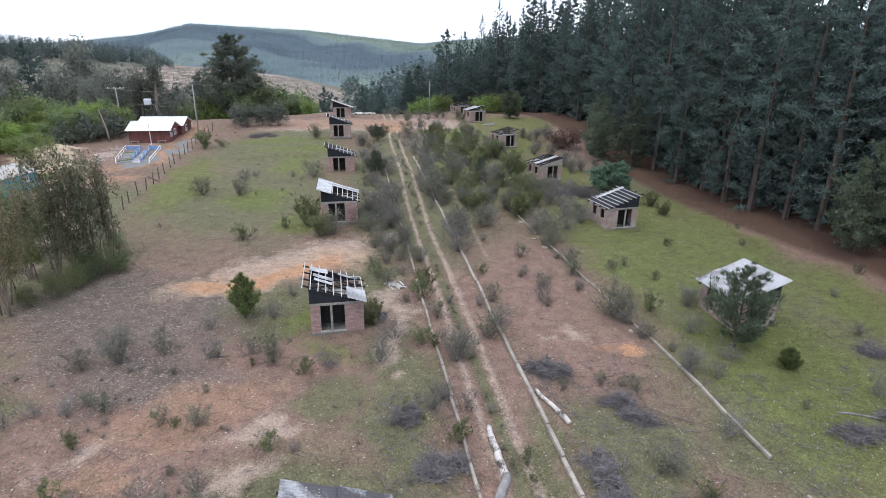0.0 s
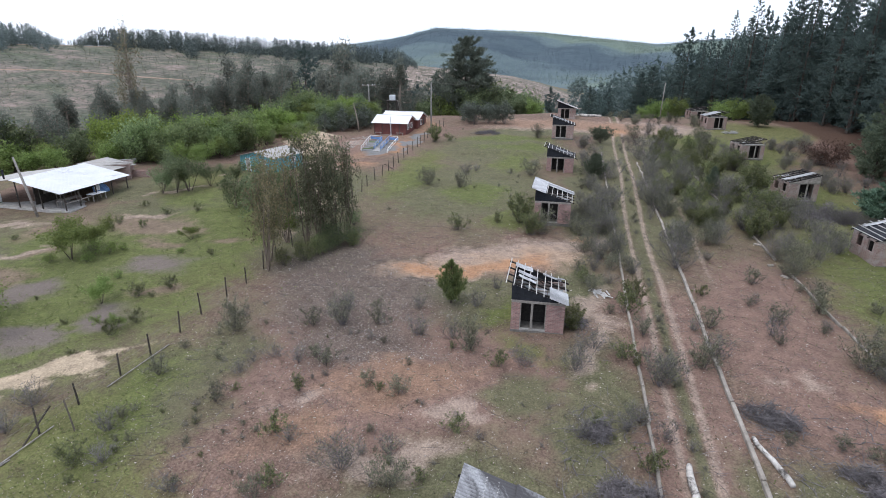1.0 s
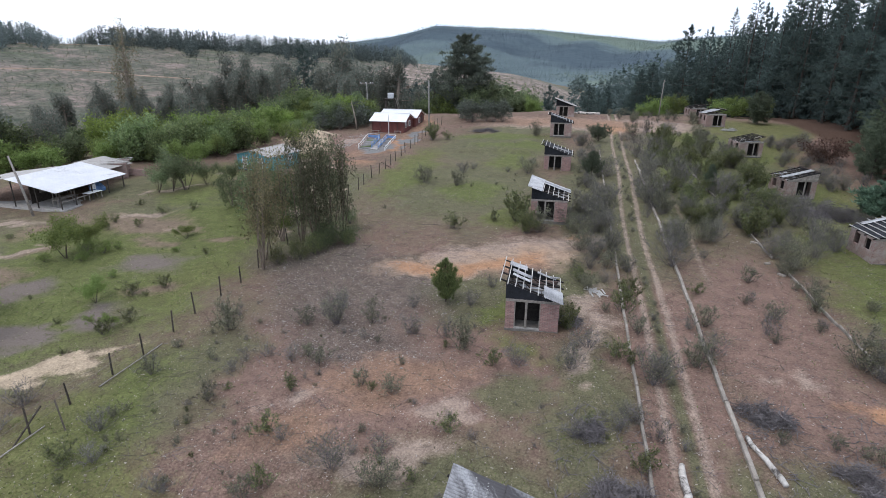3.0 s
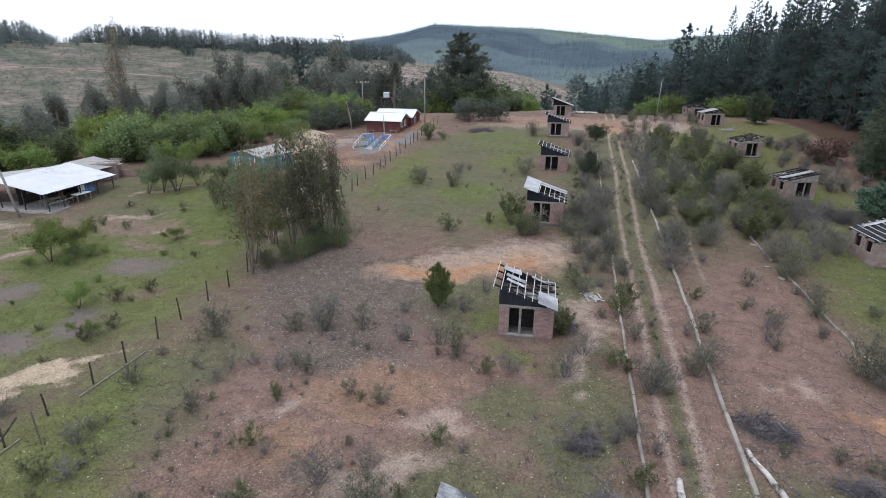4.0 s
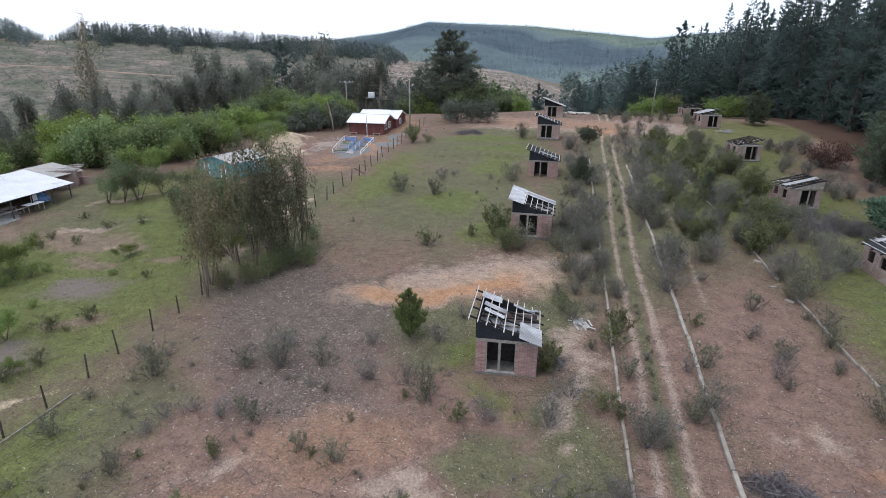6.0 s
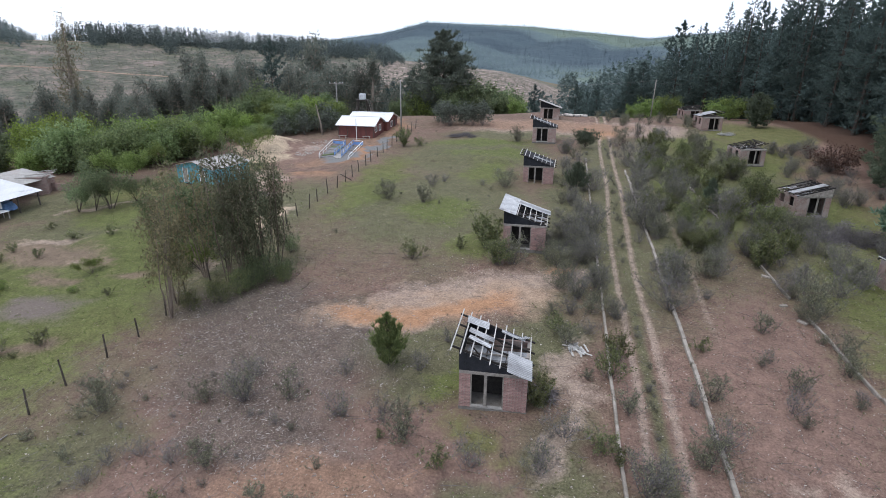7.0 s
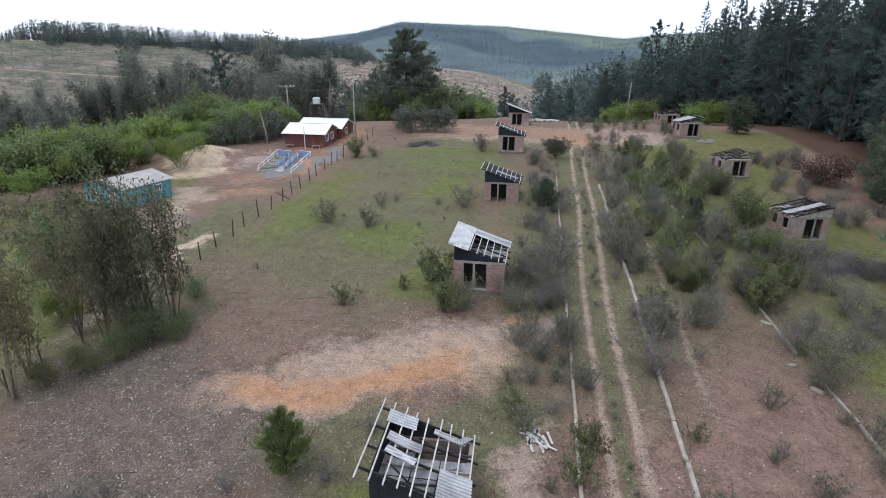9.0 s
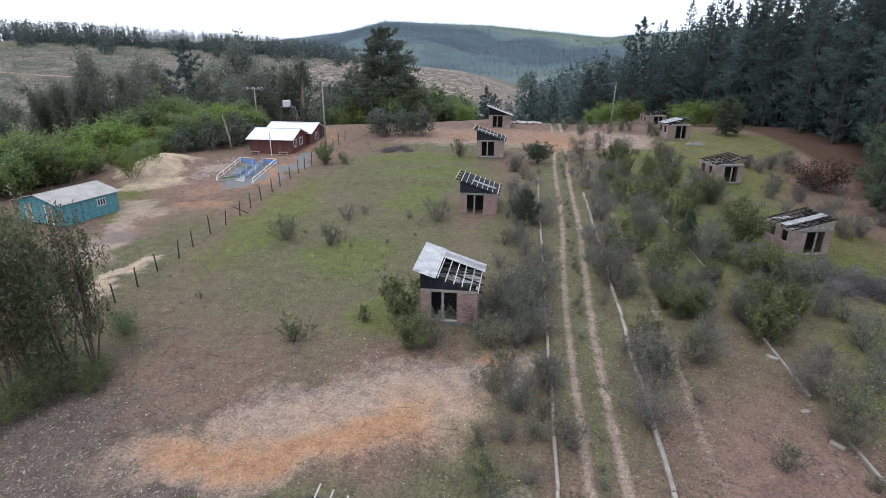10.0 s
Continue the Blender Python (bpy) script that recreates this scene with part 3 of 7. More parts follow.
# ---- bare dirt tracks over the logged hill ----
TRACK_DIRT = surface("pale_dirt_track", (0.22, 0.15, 0.11), (0.38, 0.275, 0.21), 0.08, 0.9, 0.95)
for k, line in enumerate(TRACKS):
    pts = np.array(line, float)
    steps = np.concatenate([[0], np.cumsum(np.hypot(*np.diff(pts, axis=0).T))])
    at = np.linspace(0, steps[-1], int(steps[-1] / 2.5) + 2)
    px, py = np.interp(at, steps, pts[:, 0]), np.interp(at, steps, pts[:, 1])
    for i in range(3):
        px, py = np.convolve(np.pad(px, 2, "edge"), np.ones(5) / 5, "valid"), np.convolve(np.pad(py, 2, "edge"), np.ones(5) / 5, "valid")
    dx, dy = np.gradient(px), np.gradient(py)
    n_ = np.hypot(dx, dy) + 1e-9
    wide = (2.2, 0.9, 1.1, 1.0)[k] * (1 + 0.35 * np.sin(at * 0.21) * np.sin(at * 0.047 + k))
    rows = []
    for side in (-1, -0.4, 0.4, 1):
        xx, yy = px - dy / n_ * wide * side, py + dx / n_ * wide * side
        zz = np.array([ground_at(a_, b_) for a_, b_ in zip(xx, yy)])
        rows.append(np.column_stack([xx, yy, zz + (0.3 if abs(side) < 1 else -0.2)]))
    v = np.concatenate(rows)
    m_ = len(at)
    f = [(s_ * m_ + i, s_ * m_ + i + 1, (s_ + 1) * m_ + i + 1, (s_ + 1) * m_ + i) for s_ in range(3) for i in range(m_ - 1)]
    me = bpy.data.meshes.new("dirt_track")
    me.from_pydata(v.tolist(), [], f)
    tagged(part_mesh("dirt_track", me, TRACK_DIRT), "pale bare dirt track across the logged hill", "track", kind="structure")

# ---- ruined brick cabins in two rows along the track ----
def corrugated(length, width, waves, amp=0.035, thick=0.012, sag=0.0):
    """A corrugated sheet, its waves running along x; lies on z = 0 with its centre at the origin."""
    bm = bmesh.new()
    ys = np.linspace(-width / 2, width / 2, waves * 4 + 1)
    xs = np.linspace(-length / 2, length / 2, 5)
    grids = []
    for off in (0.0, -thick):
        grids.append([[bm.verts.new((x, y, amp * math.sin((y + width / 2) / width * waves * 2 * math.pi) + off - sag * (1 - (2 * x / length) ** 2))) for y in ys] for x in xs])
    top, low = grids
    for i in range(len(xs) - 1):
        for j in range(len(ys) - 1):
            bm.faces.new((top[i][j], top[i + 1][j], top[i + 1][j + 1], top[i][j + 1]))
            bm.faces.new((low[i][j], low[i][j + 1], low[i + 1][j + 1], low[i + 1][j]))
    for i in range(len(xs) - 1):
        for j in (0, len(ys) - 1):
            bm.faces.new((top[i][j], top[i + 1][j], low[i + 1][j], low[i][j]))
    for j in range(len(ys) - 1):
        for i in (0, len(xs) - 1):
            bm.faces.new((top[i][j], top[i][j + 1], low[i][j + 1], low[i][j]))
    bmesh.ops.recalc_face_normals(bm, faces=bm.faces)
    return bm


BRICK_MESH = {}


def brick_mesh(length):
    key = round(length, 2)
    if key not in BRICK_MESH:
        me = bpy.data.meshes.new("brick")
        bm = box(-length / 2, length / 2, -0.065, 0.065, -0.036, 0.036, 0.006)
        bm.to_mesh(me)
        bm.free()
        me.materials.append(BRICK)
        BRICK_MESH[key] = me
    return BRICK_MESH[key]


def lay_bricks(parent, x0, x1, y, z0, z1, rng):
    """Courses of single bricks on a front pier, proud of the mortar."""
    rows = int((z1 - z0) / 0.085)
    for r in range(rows):
        z = z0 + (r + 0.5) * (z1 - z0) / rows
        x, first = x0, True
        while x < x1 - 0.03:
            n = 0.13 if first and r % 2 else 0.27
            e = min(x + n, x1)
            if x1 - e < 0.05:
                e = x1
            length = e - x - 0.014
            ob = new("brick", brick_mesh(length))
            ob.parent = parent
            ob.location = ((x + e) / 2, y + rng.uniform(-0.006, 0.006), z)
            ob.rotation_euler = (0, rng.uniform(-0.006, 0.006), rng.uniform(-0.012, 0.012))
            x, first = e, False


W, DEPTH, TALL, RISE = 3.2, 3.3, 2.06, 1.08


def cabin(x, y, z, flip, label, bricks, sheets, purlins, wall, sheet_mat, clad=True, felt=False, seed=0, side_windows=False, rafters=4, turn=0.0, batten=None, clad_mat=None, rise=RISE, over=(0.42, 0.25), wreck=0):
    """One cabin, its front towards -y and its low eave towards the track; flip mirrors it."""
    rng = random.Random(seed)
    s = -1 if flip else 1
    c = thing("cabin", x, y, z, turn + rng.uniform(-1.2, 1.2), label, "cabin", "ruined cabins along the track")

    def bx(a, b):
        return (a, b) if s > 0 else (-b, -a)

    def top(u):
        return TALL + rise * (0.5 - u / W)          # height of the roof plane at u, high side at -W/2

    hw, t = W / 2, 0.14
    part("floor_slab", box(-hw - 0.02, hw + 0.02, -0.02, DEPTH + 0.06, -0.5, 0.04), SHADED_SLAB, c, "cracked concrete floor")
    # front wall: pier, two tall openings with a post between, wider pier, lintel
    l0, l1, m0, m1, r0 = -hw, -hw + 0.54, -0.42, -0.28, 0.5
    for a, b in ((l0, l1), (r0, hw)):
        pier = part("front_pier", box(*bx(a, b), 0, t, 0.06, TALL - 0.18, 0), MORTAR if bricks else wall, c)
        if bricks:
            lay_bricks(pier, *bx(a, b), 0.045, 0.06, TALL - 0.18, rng)
    part("lintel", box(*bx(-hw, hw), -0.03, t, TALL - 0.18, TALL), GREY_WOOD, c, "pale weathered timber lintel")
    part("door_post", box(*bx(m0, m1), 0.0, 0.1, 0.06, TALL - 0.18), GREY_WOOD, c)
    for a, b in ((l1, l1 + 0.06), (r0 - 0.06, r0)):
        part("door_jamb", box(*bx(a, b), 0.01, 0.1, 0.06, TALL - 0.18), GREY_WOOD, c)
    part("threshold", box(*bx(l1, r0), -0.02, t, 0.06, 0.16), CONCRETE, c)
    # side and back walls; the outer side rises with the roof
    for u, name in ((-hw, "high_side_wall"), (hw - t, "low_side_wall")):
        bm = bmesh.new()
        h = TALL - 0.02
        if side_windows and u > 0:
            ys = [t, 0.55, 1.25, 1.95, 2.65, DEPTH - t]
            for i in range(5):
                if i % 2 == 0:
                    add_box(bm, *bx(u, u + t), ys[i], ys[i + 1], 0.06, h)
                else:
                    add_box(bm, *bx(u, u + t), ys[i], ys[i + 1], 0.06, 0.95)
                    add_box(bm, *bx(u, u + t), ys[i], ys[i + 1], 1.8, h)
        else:
            add_box(bm, *bx(u, u + t), t, DEPTH - t, 0.06, h)
        part(name, bm, wall, c)
    part("back_wall", box(-hw, hw, DEPTH - t, DEPTH, 0.06, TALL), wall, c)
    # added near-black sheet: paints the shade of the interior behind the openings
    part("inner_wall", box(*bx(-hw + t, hw - t), 1.25, 1.33, 0.06, TALL - 0.07), SHADE_CHAR_WOOD, c, "added near-black board sheet for the dark interior")
    # grey ceiling panels, some fallen, and the ties that carried them
    for i in range(3):
        for j in range(3):
            if rng.random() < 0.26 and (i, j) != (1, 0):
                continue
            a, b = -hw + t + 0.02 + i * 0.98, t + 0.02 + j * 1.0
            part("ceiling_panel", box(*bx(a, a + 0.94), b, b + 0.96, TALL - 0.05, TALL - 0.035, 0, Matrix.Rotation(radians(rng.uniform(-1.2, 1.2)), 4, "X")), PANEL, c)
    for yy in (0.75, 1.6, 2.45):
        part("tie_beam", beam((s * -hw, yy, TALL + 0.03), (s * hw, yy + rng.uniform(-0.1, 0.1), TALL + 0.03), 0.06, 0.09), GREY_WOOD if yy == 1.6 else DARK_WOOD, c)
        u0 = rng.uniform(-0.6, 0.4)
        part("strut", beam((s * u0, yy + 0.05, TALL + 0.07), (s * (u0 - 0.7), yy + 0.05, top(u0 - 0.7) - 0.05), 0.05, 0.07), DARK_WOOD, c)
    for k in range(wreck):
        a, b = rng.uniform(-1.4, 1.2), rng.uniform(0.2, 2.8)
        e, g = a + rng.uniform(-1.3, 1.3), b + rng.uniform(-1.0, 1.0)
        part("broken_beam", beam((s * a, b, top(a) + rng.uniform(0.05, 0.22)), (s * e, g, max(TALL + 0.05, top(e) + rng.uniform(-0.5, 0.15))), 0.06, 0.07), (SHADE_CHAR_WOOD, GREY_WOOD, DARK_WOOD)[k % 3], c)
    # black cladding between wall head and roof, ribbed
    if clad:
        for yy, name in ((-0.02, "front_cladding"), (DEPTH - 0.02, "back_cladding")):
            bm = bmesh.new()
            us = np.linspace(-hw, hw, 22)
            for a, b in zip(us[:-1], us[1:]):
                k = 0.012 if int((a + hw) * 6.6) % 2 else 0.0
                v = [bm.verts.new((s * uu, yy - k + dy, zz)) for dy in (0, 0.03) for uu, zz in ((a, TALL), (b, TALL), (b, max(top(b) - 0.06, TALL + 0.01)), (a, max(top(a) - 0.06, TALL + 0.01)))]
                for f in ((0, 1, 2, 3), (7, 6, 5, 4), (0, 4, 5, 1), (1, 5, 6, 2), (2, 6, 7, 3), (3, 7, 4, 0)):
                    bm.faces.new([v[i] for i in f])
            bmesh.ops.recalc_face_normals(bm, faces=bm.faces)
            part(name, bm, clad_mat or TAR_SHEET, c, "black tarred gable cladding" if clad_mat is None else "grey weathered gable boards")
        part("side_cladding", box(*bx(-hw - 0.02, -hw + 0.01), 0, DEPTH, TALL, top(-hw) - 0.06), TAR_SHEET, c)
    # roof: rafters down the slope, pale purlins across them from front to back
    for i in range(rafters):
        yy = 0.03 + i * (DEPTH - 0.06) / (rafters - 1)
        # near-black colour also stands for the shade inside the roof
        part("rafter", beam((s * (-hw - over[0]), yy, top(-hw - over[0])), (s * (hw + over[1]), yy, top(hw + over[1])), 0.06, 0.1), SHADE_CHAR_WOOD, c)
    for u, y0, y1 in purlins:
        j = rng.uniform(-0.03, 0.03)
        part("purlin", beam((s * u, y0, top(u) + 0.08 + j), (s * (u + rng.uniform(-0.05, 0.05)), y1, top(u) + 0.08 - j), 0.055, 0.06), batten or PALE_WOOD, c)
    tilt = math.degrees(math.atan2(rise, W)) * s
    if felt:
        m = pose(0, DEPTH / 2, TALL + rise / 2 + 0.04, 0, tilt, 0)
        part("felt", box(-hw - 0.2, hw + 0.2, -DEPTH / 2 - 0.1, DEPTH / 2 + 0.1, -0.015, 0.0, 0, m), TAR_SHEET, c, "black roofing felt")
    for k, (u, v, length, width, turn, lift) in enumerate(sheets):
        bm = corrugated(length, width, max(3, int(width / 0.15)), sag=0.015)
        bmesh.ops.transform(bm, matrix=pose(s * u, v, top(u) + 0.14 + lift + 0.02 * k, rng.uniform(-2, 2), tilt + rng.uniform(-1.5, 1.5), s * turn), verts=bm.verts)
        part("roof_sheet", bm, sheet_mat, c)
    return c


def spread(us, y0=-0.45, y1=3.75):
    return [(u, y0 + 0.07 * ((k * 7) % 3), y1 - 0.06 * ((k * 5) % 4)) for k, u in enumerate(us)]


RUIN = spread([-1.5, -0.9, -0.35, 0.2, 0.8, 1.45], -0.1, 3.4)
BARS = spread([-1.5, -1.05, -0.6, -0.15, 0.3, 0.75, 1.2, 1.65])
cabin(-0.66, 12.0, gz(0, 13), 0, "brick cabin with a stained corrugated roof still in place", False,
      [(-0.95, 1.65, 2.05, 4.3, 0, 0), (0.95, 1.65, 2.05, 4.3, 0, 0)], BARS, BRICK_WALL, BLACKENED_SHEET, seed=1)
cabin(-0.66, 30.8, -0.3, 0, "roofless red brick cabin with open roof battens and loose sheets", True,
      [(-1.05, 2.9, 1.15, 0.75, 2, 0), (-0.75, 1.75, 1.3, 0.45, -6, 0.02), (-0.75, 1.05, 1.15, 0.33, -10, 0.02), (0.75, 2.75, 1.25, 0.28, -4, 0.05), (1.25, 2.75, 0.9, 0.3, 62, 0.12), (1.2, 0.2, 1.2, 1.75, 1, 0.0)],
      [(-1.95, -0.55, 3.8)] + BARS, BRICK_WALL, ROOF_SHEET, seed=2)
cabin(-0.4, 49.3, 1.2, 0, "brick cabin with half of its pale sheet roof remaining", True,
      [(-1.3, 1.7, 1.35, 4.5, 0, 0), (0.45, 3.25, 2.9, 1.3, 0, 0.01)], BARS, BRICK_WALL, ROOF_SHEET, seed=3)
cabin(-0.1, 68.0, 2.0, 0, "brick cabin with black roofing felt and bare battens", True,
      [(0.4, 1.2, 2.2, 0.45, 0, 0)], [(-2.0, -0.5, 3.4)] + BARS, BRICK_WALL, ROOF_SHEET, felt=True, seed=4)
cabin(-0.1, 87.0, 3.6, 0, "brick cabin with black cladding and bare roof battens", False,
      [(-0.4, 1.0, 2.4, 0.4, 0, 0)], [(-2.0, -0.5, 3.4)] + BARS, BRICK_WALL, ROOF_SHEET, felt=True, seed=5)
cabin(0.3, 105.5, 4.45, 0, "brick cabin with a pale sheet roof near the crest", False,
      [(0, 0.2, 4.1, 1.6, 0, 0)], BARS, LIMED_WALL, PALE_WOOD, felt=True, seed=6)
cabin(25.6, 27.6, gz(25, 28), 1, "brick cabin under a whole grey corrugated roof behind a young pine", False,
      [(-0.95, 1.65, 1.9, 4.2, 0, 0), (0.95, 1.65, 1.9, 4.2, 0, 0)], BARS, LIMED_WALL, MOSSY_SHEET, seed=7, side_windows=True, turn=4)
cabin(25.6, 45.8, gz(25, 46), 1, "limewashed brick cabin with bare pale roof battens", False,
      [(-0.3, 3.0, 3.0, 0.5, 0, 0)], BARS, LIMED_WALL, ROOF_SHEET, felt=True, seed=8, side_windows=True, turn=6)
cabin(25.4, 64.2, gz(25, 65) - 0.1, 1, "limewashed cabin with one long grey roof sheet remaining", False,
      [(0.1, 1.1, 3.3, 0.75, 0, 0), (0.9, 2.6, 1.2, 0.4, 30, -0.1)], RUIN, LIMED_WALL, ROOF_SHEET, seed=9, side_windows=True, turn=13, batten=DARK_WOOD, clad_mat=GREY_WOOD, rise=0.75, over=(0.15, 0.1), rafters=6, wreck=7)
cabin(25.5, 83.0, gz(25, 84) - 0.1, 1, "roofless limewashed cabin with dark charred rafters", False,
      [(0.9, 1.2, 1.2, 0.5, 40, -0.2)], RUIN[::2], LIMED_WALL, MOSSY_SHEET, clad=False, seed=10, side_windows=True, turn=12, batten=DARK_WOOD, rise=0.7, rafters=7, over=(0.1, 0.05), wreck=12)
cabin(25.0, 101.8, gz(25, 102), 1, "red brick cabin with an open truss and one grey sheet", False,
      [(0.5, 2.0, 2.6, 2.4, 0, 0)], RUIN[::3], RED_WALL, ROOF_SHEET, clad=False, seed=11, side_windows=True, turn=11, batten=GREY_WOOD, rise=0.7, over=(0.15, 0.1), wreck=6)
cabin(25.4, 117.0, gz(24, 116) - 0.6, 1, "red brick cabin with a collapsed dark roof", False,
      [], RUIN[::2], RED_WALL, MOSSY_SHEET, clad=False, seed=12, side_windows=True, turn=9, batten=DARK_WOOD, rise=0.6, rafters=6, over=(0.1, 0.1), wreck=8)

# ---- trees ----
def pine_meshes(seed, height, reach, crown_from, limbs, per, tuft, ragged=0.35, lift=(0.0, 0.35), full=0.7, slim=0.2, wood_share=0.6, up=0.5, low=0.55):
    """A pine: a tapered trunk, long limbs that sweep out and turn up, each set with separate tufts of upturned needles."""
    wood, leaf = Shape(seed), Shape(seed + 1)
    r = wood.r
    k = 9
    zs = np.linspace(0, height, k)
    lean = np.cumsum(r.normal(0, 0.05, (k, 2)), 0) * height / 20
    wood.tube(np.column_stack([lean, zs]), np.interp(zs, [0, height], [height * 0.011 + 0.025, 0.012]), 6)
    s = np.linspace(0, 1, 5)
    for i in range(limbs):
        u = (i + r.rand()) / limbs
        z = (crown_from + (1 - crown_from) * u) * height * 0.985
        w = reach * ((1 - u) ** full * min(1.0, low + 2.0 * u) * r.uniform(1 - ragged, 1 + 0.5 * ragged) + 0.035)
        a = i * 2.4 + r.normal(0, 0.5)
        d, e = np.array([math.cos(a), math.sin(a), 0]), np.array([-math.sin(a), math.cos(a), 0])
        o = np.array([np.interp(z, zs, lean[:, 0]), np.interp(z, zs, lean[:, 1]), z])
        pts = o + d * w * s[:, None] + np.array([0, 0, 1]) * (w * (r.uniform(*lift) * s - 0.4 * s * (1 - s) + 0.12 * s ** 3))[:, None]
        if r.rand() < wood_share:
            wood.tube(pts[::2], [0.012 * w + 0.01, 0.007 * w + 0.006, 0.005], 3)
        n = max(3, int(2.5 + 4.5 * w / reach))
        q = 0.25 + 0.75 * ((np.arange(n) + r.rand(n)) / n) ** 0.8
        mid = np.stack([np.interp(q, s, pts[:, c]) for c in range(3)], 1) + e * (r.normal(0, 0.2, n) * w * (1.15 - 0.6 * q))[:, None] + np.array([0, 0, 1]) * (r.normal(0.03, 0.05, n) * w)[:, None]
        m = n * per
        away = r.normal(0, 1, (m, 3))
        size = tuft * (0.55 + 0.45 * w / reach)
        at = np.repeat(mid, per, 0) + (d * away[:, :1] * 0.085 + e * away[:, 1:2] * 0.075) * w + np.array([0, 0, 1]) * away[:, 2:] * (0.018 * w + 0.10 * size)
        along = d * r.normal(0.5, 0.5, (m, 1)) + e * r.normal(0, 0.55, (m, 1)) + np.array([0, 0, 1]) * r.normal(up, 0.45, (m, 1))
        leaf.leaves(at, along, r.uniform(0.5, 1.3, m) * size, r.uniform(0.6, 1.2, m) * size * slim, 1.2, True)
    m = per * 3
    leaf.leaves(np.column_stack([lean[-1] + r.normal(0, 0.12 * tuft, (m, 2)), height - r.uniform(-0.01, 0.07, m) * height]), r.normal(0, 0.45, (m, 3)) + (0, 0, 1), tuft * 0.7, tuft * slim, 1.0, True)
    return wood, leaf


def broad_meshes(seed, height, spread_at, stems, leaves, leaf_size, base=0.25, droop=0.0, splay=0.35, clumps=7, fine=0.4, girth=1.0, loose=1.0):
    """A broadleaf tree or shrub: several stems that fork, each twig end carrying a loose clump of leaves."""
    wood, leaf = Shape(seed), Shape(seed + 1)
    r = wood.r
    ends = []
    for i in range(stems):
        a = r.uniform(0, 6.283)
        root = np.array([math.cos(a), math.sin(a), 0]) * (0.03 if stems == 1 else 0.10) * spread_at * r.rand()
        tip = root + np.array([math.cos(a) * spread_at * splay * r.uniform(0.3, 1.2), math.sin(a) * spread_at * splay * r.uniform(0.3, 1.2), height * r.uniform(0.6, 0.95)])
        s = np.linspace(0, 1, 6)[:, None]
        pts = root + (tip - root) * s + r.normal(0, 0.025 * height, (6, 3)) * s
        rad = height * 0.02 * (1.5 if stems == 1 else 1) / math.sqrt(stems) * girth + 0.008
        wood.tube(pts[[0, 2, 5]], [rad, rad * 0.7, rad * 0.25], 5 if rad > 0.03 else 3)
        for j in range(clumps):
            q = base + (1 - base) * (j + r.rand()) / clumps
            o = np.array([np.interp(q, s[:, 0], pts[:, c]) for c in range(3)])
            b = r.uniform(0, 6.283)
            reach = spread_at * r.uniform(0.25, 0.7) * (1.15 - 0.6 * q)
            e = o + np.array([math.cos(b) * reach, math.sin(b) * reach, reach * r.uniform(0.1, 0.9) * (1 - droop)])
            mid = (o + e) / 2 + np.array([0, 0, 0.12 * reach])
            wood.tube([o, e], [rad * fine, rad * fine * 0.3], 3)
            ends += [e, (mid + e) / 2]
        ends.append(pts[-1])
    ends = np.array(ends)
    if leaves:
        m = leaves
        c = ends[r.randint(0, len(ends), m)]
        puff = loose * r.normal(0, 1, (m, 3)) * (0.10 * spread_at, 0.10 * spread_at, 0.05 * height + 0.04 * spread_at)
        along = r.normal(0, 1, (m, 3)) + (0, 0, -1.8 * droop + (1.1 if height < 2 else 0.3))
        leaf.leaves(c + puff, along, r.uniform(0.6, 1.3, m) * leaf_size, r.uniform(0.3, 0.6, m) * leaf_size * (0.6 if droop > 0.5 or height < 2 else 1.1), 0.9, True)
    return wood, leaf


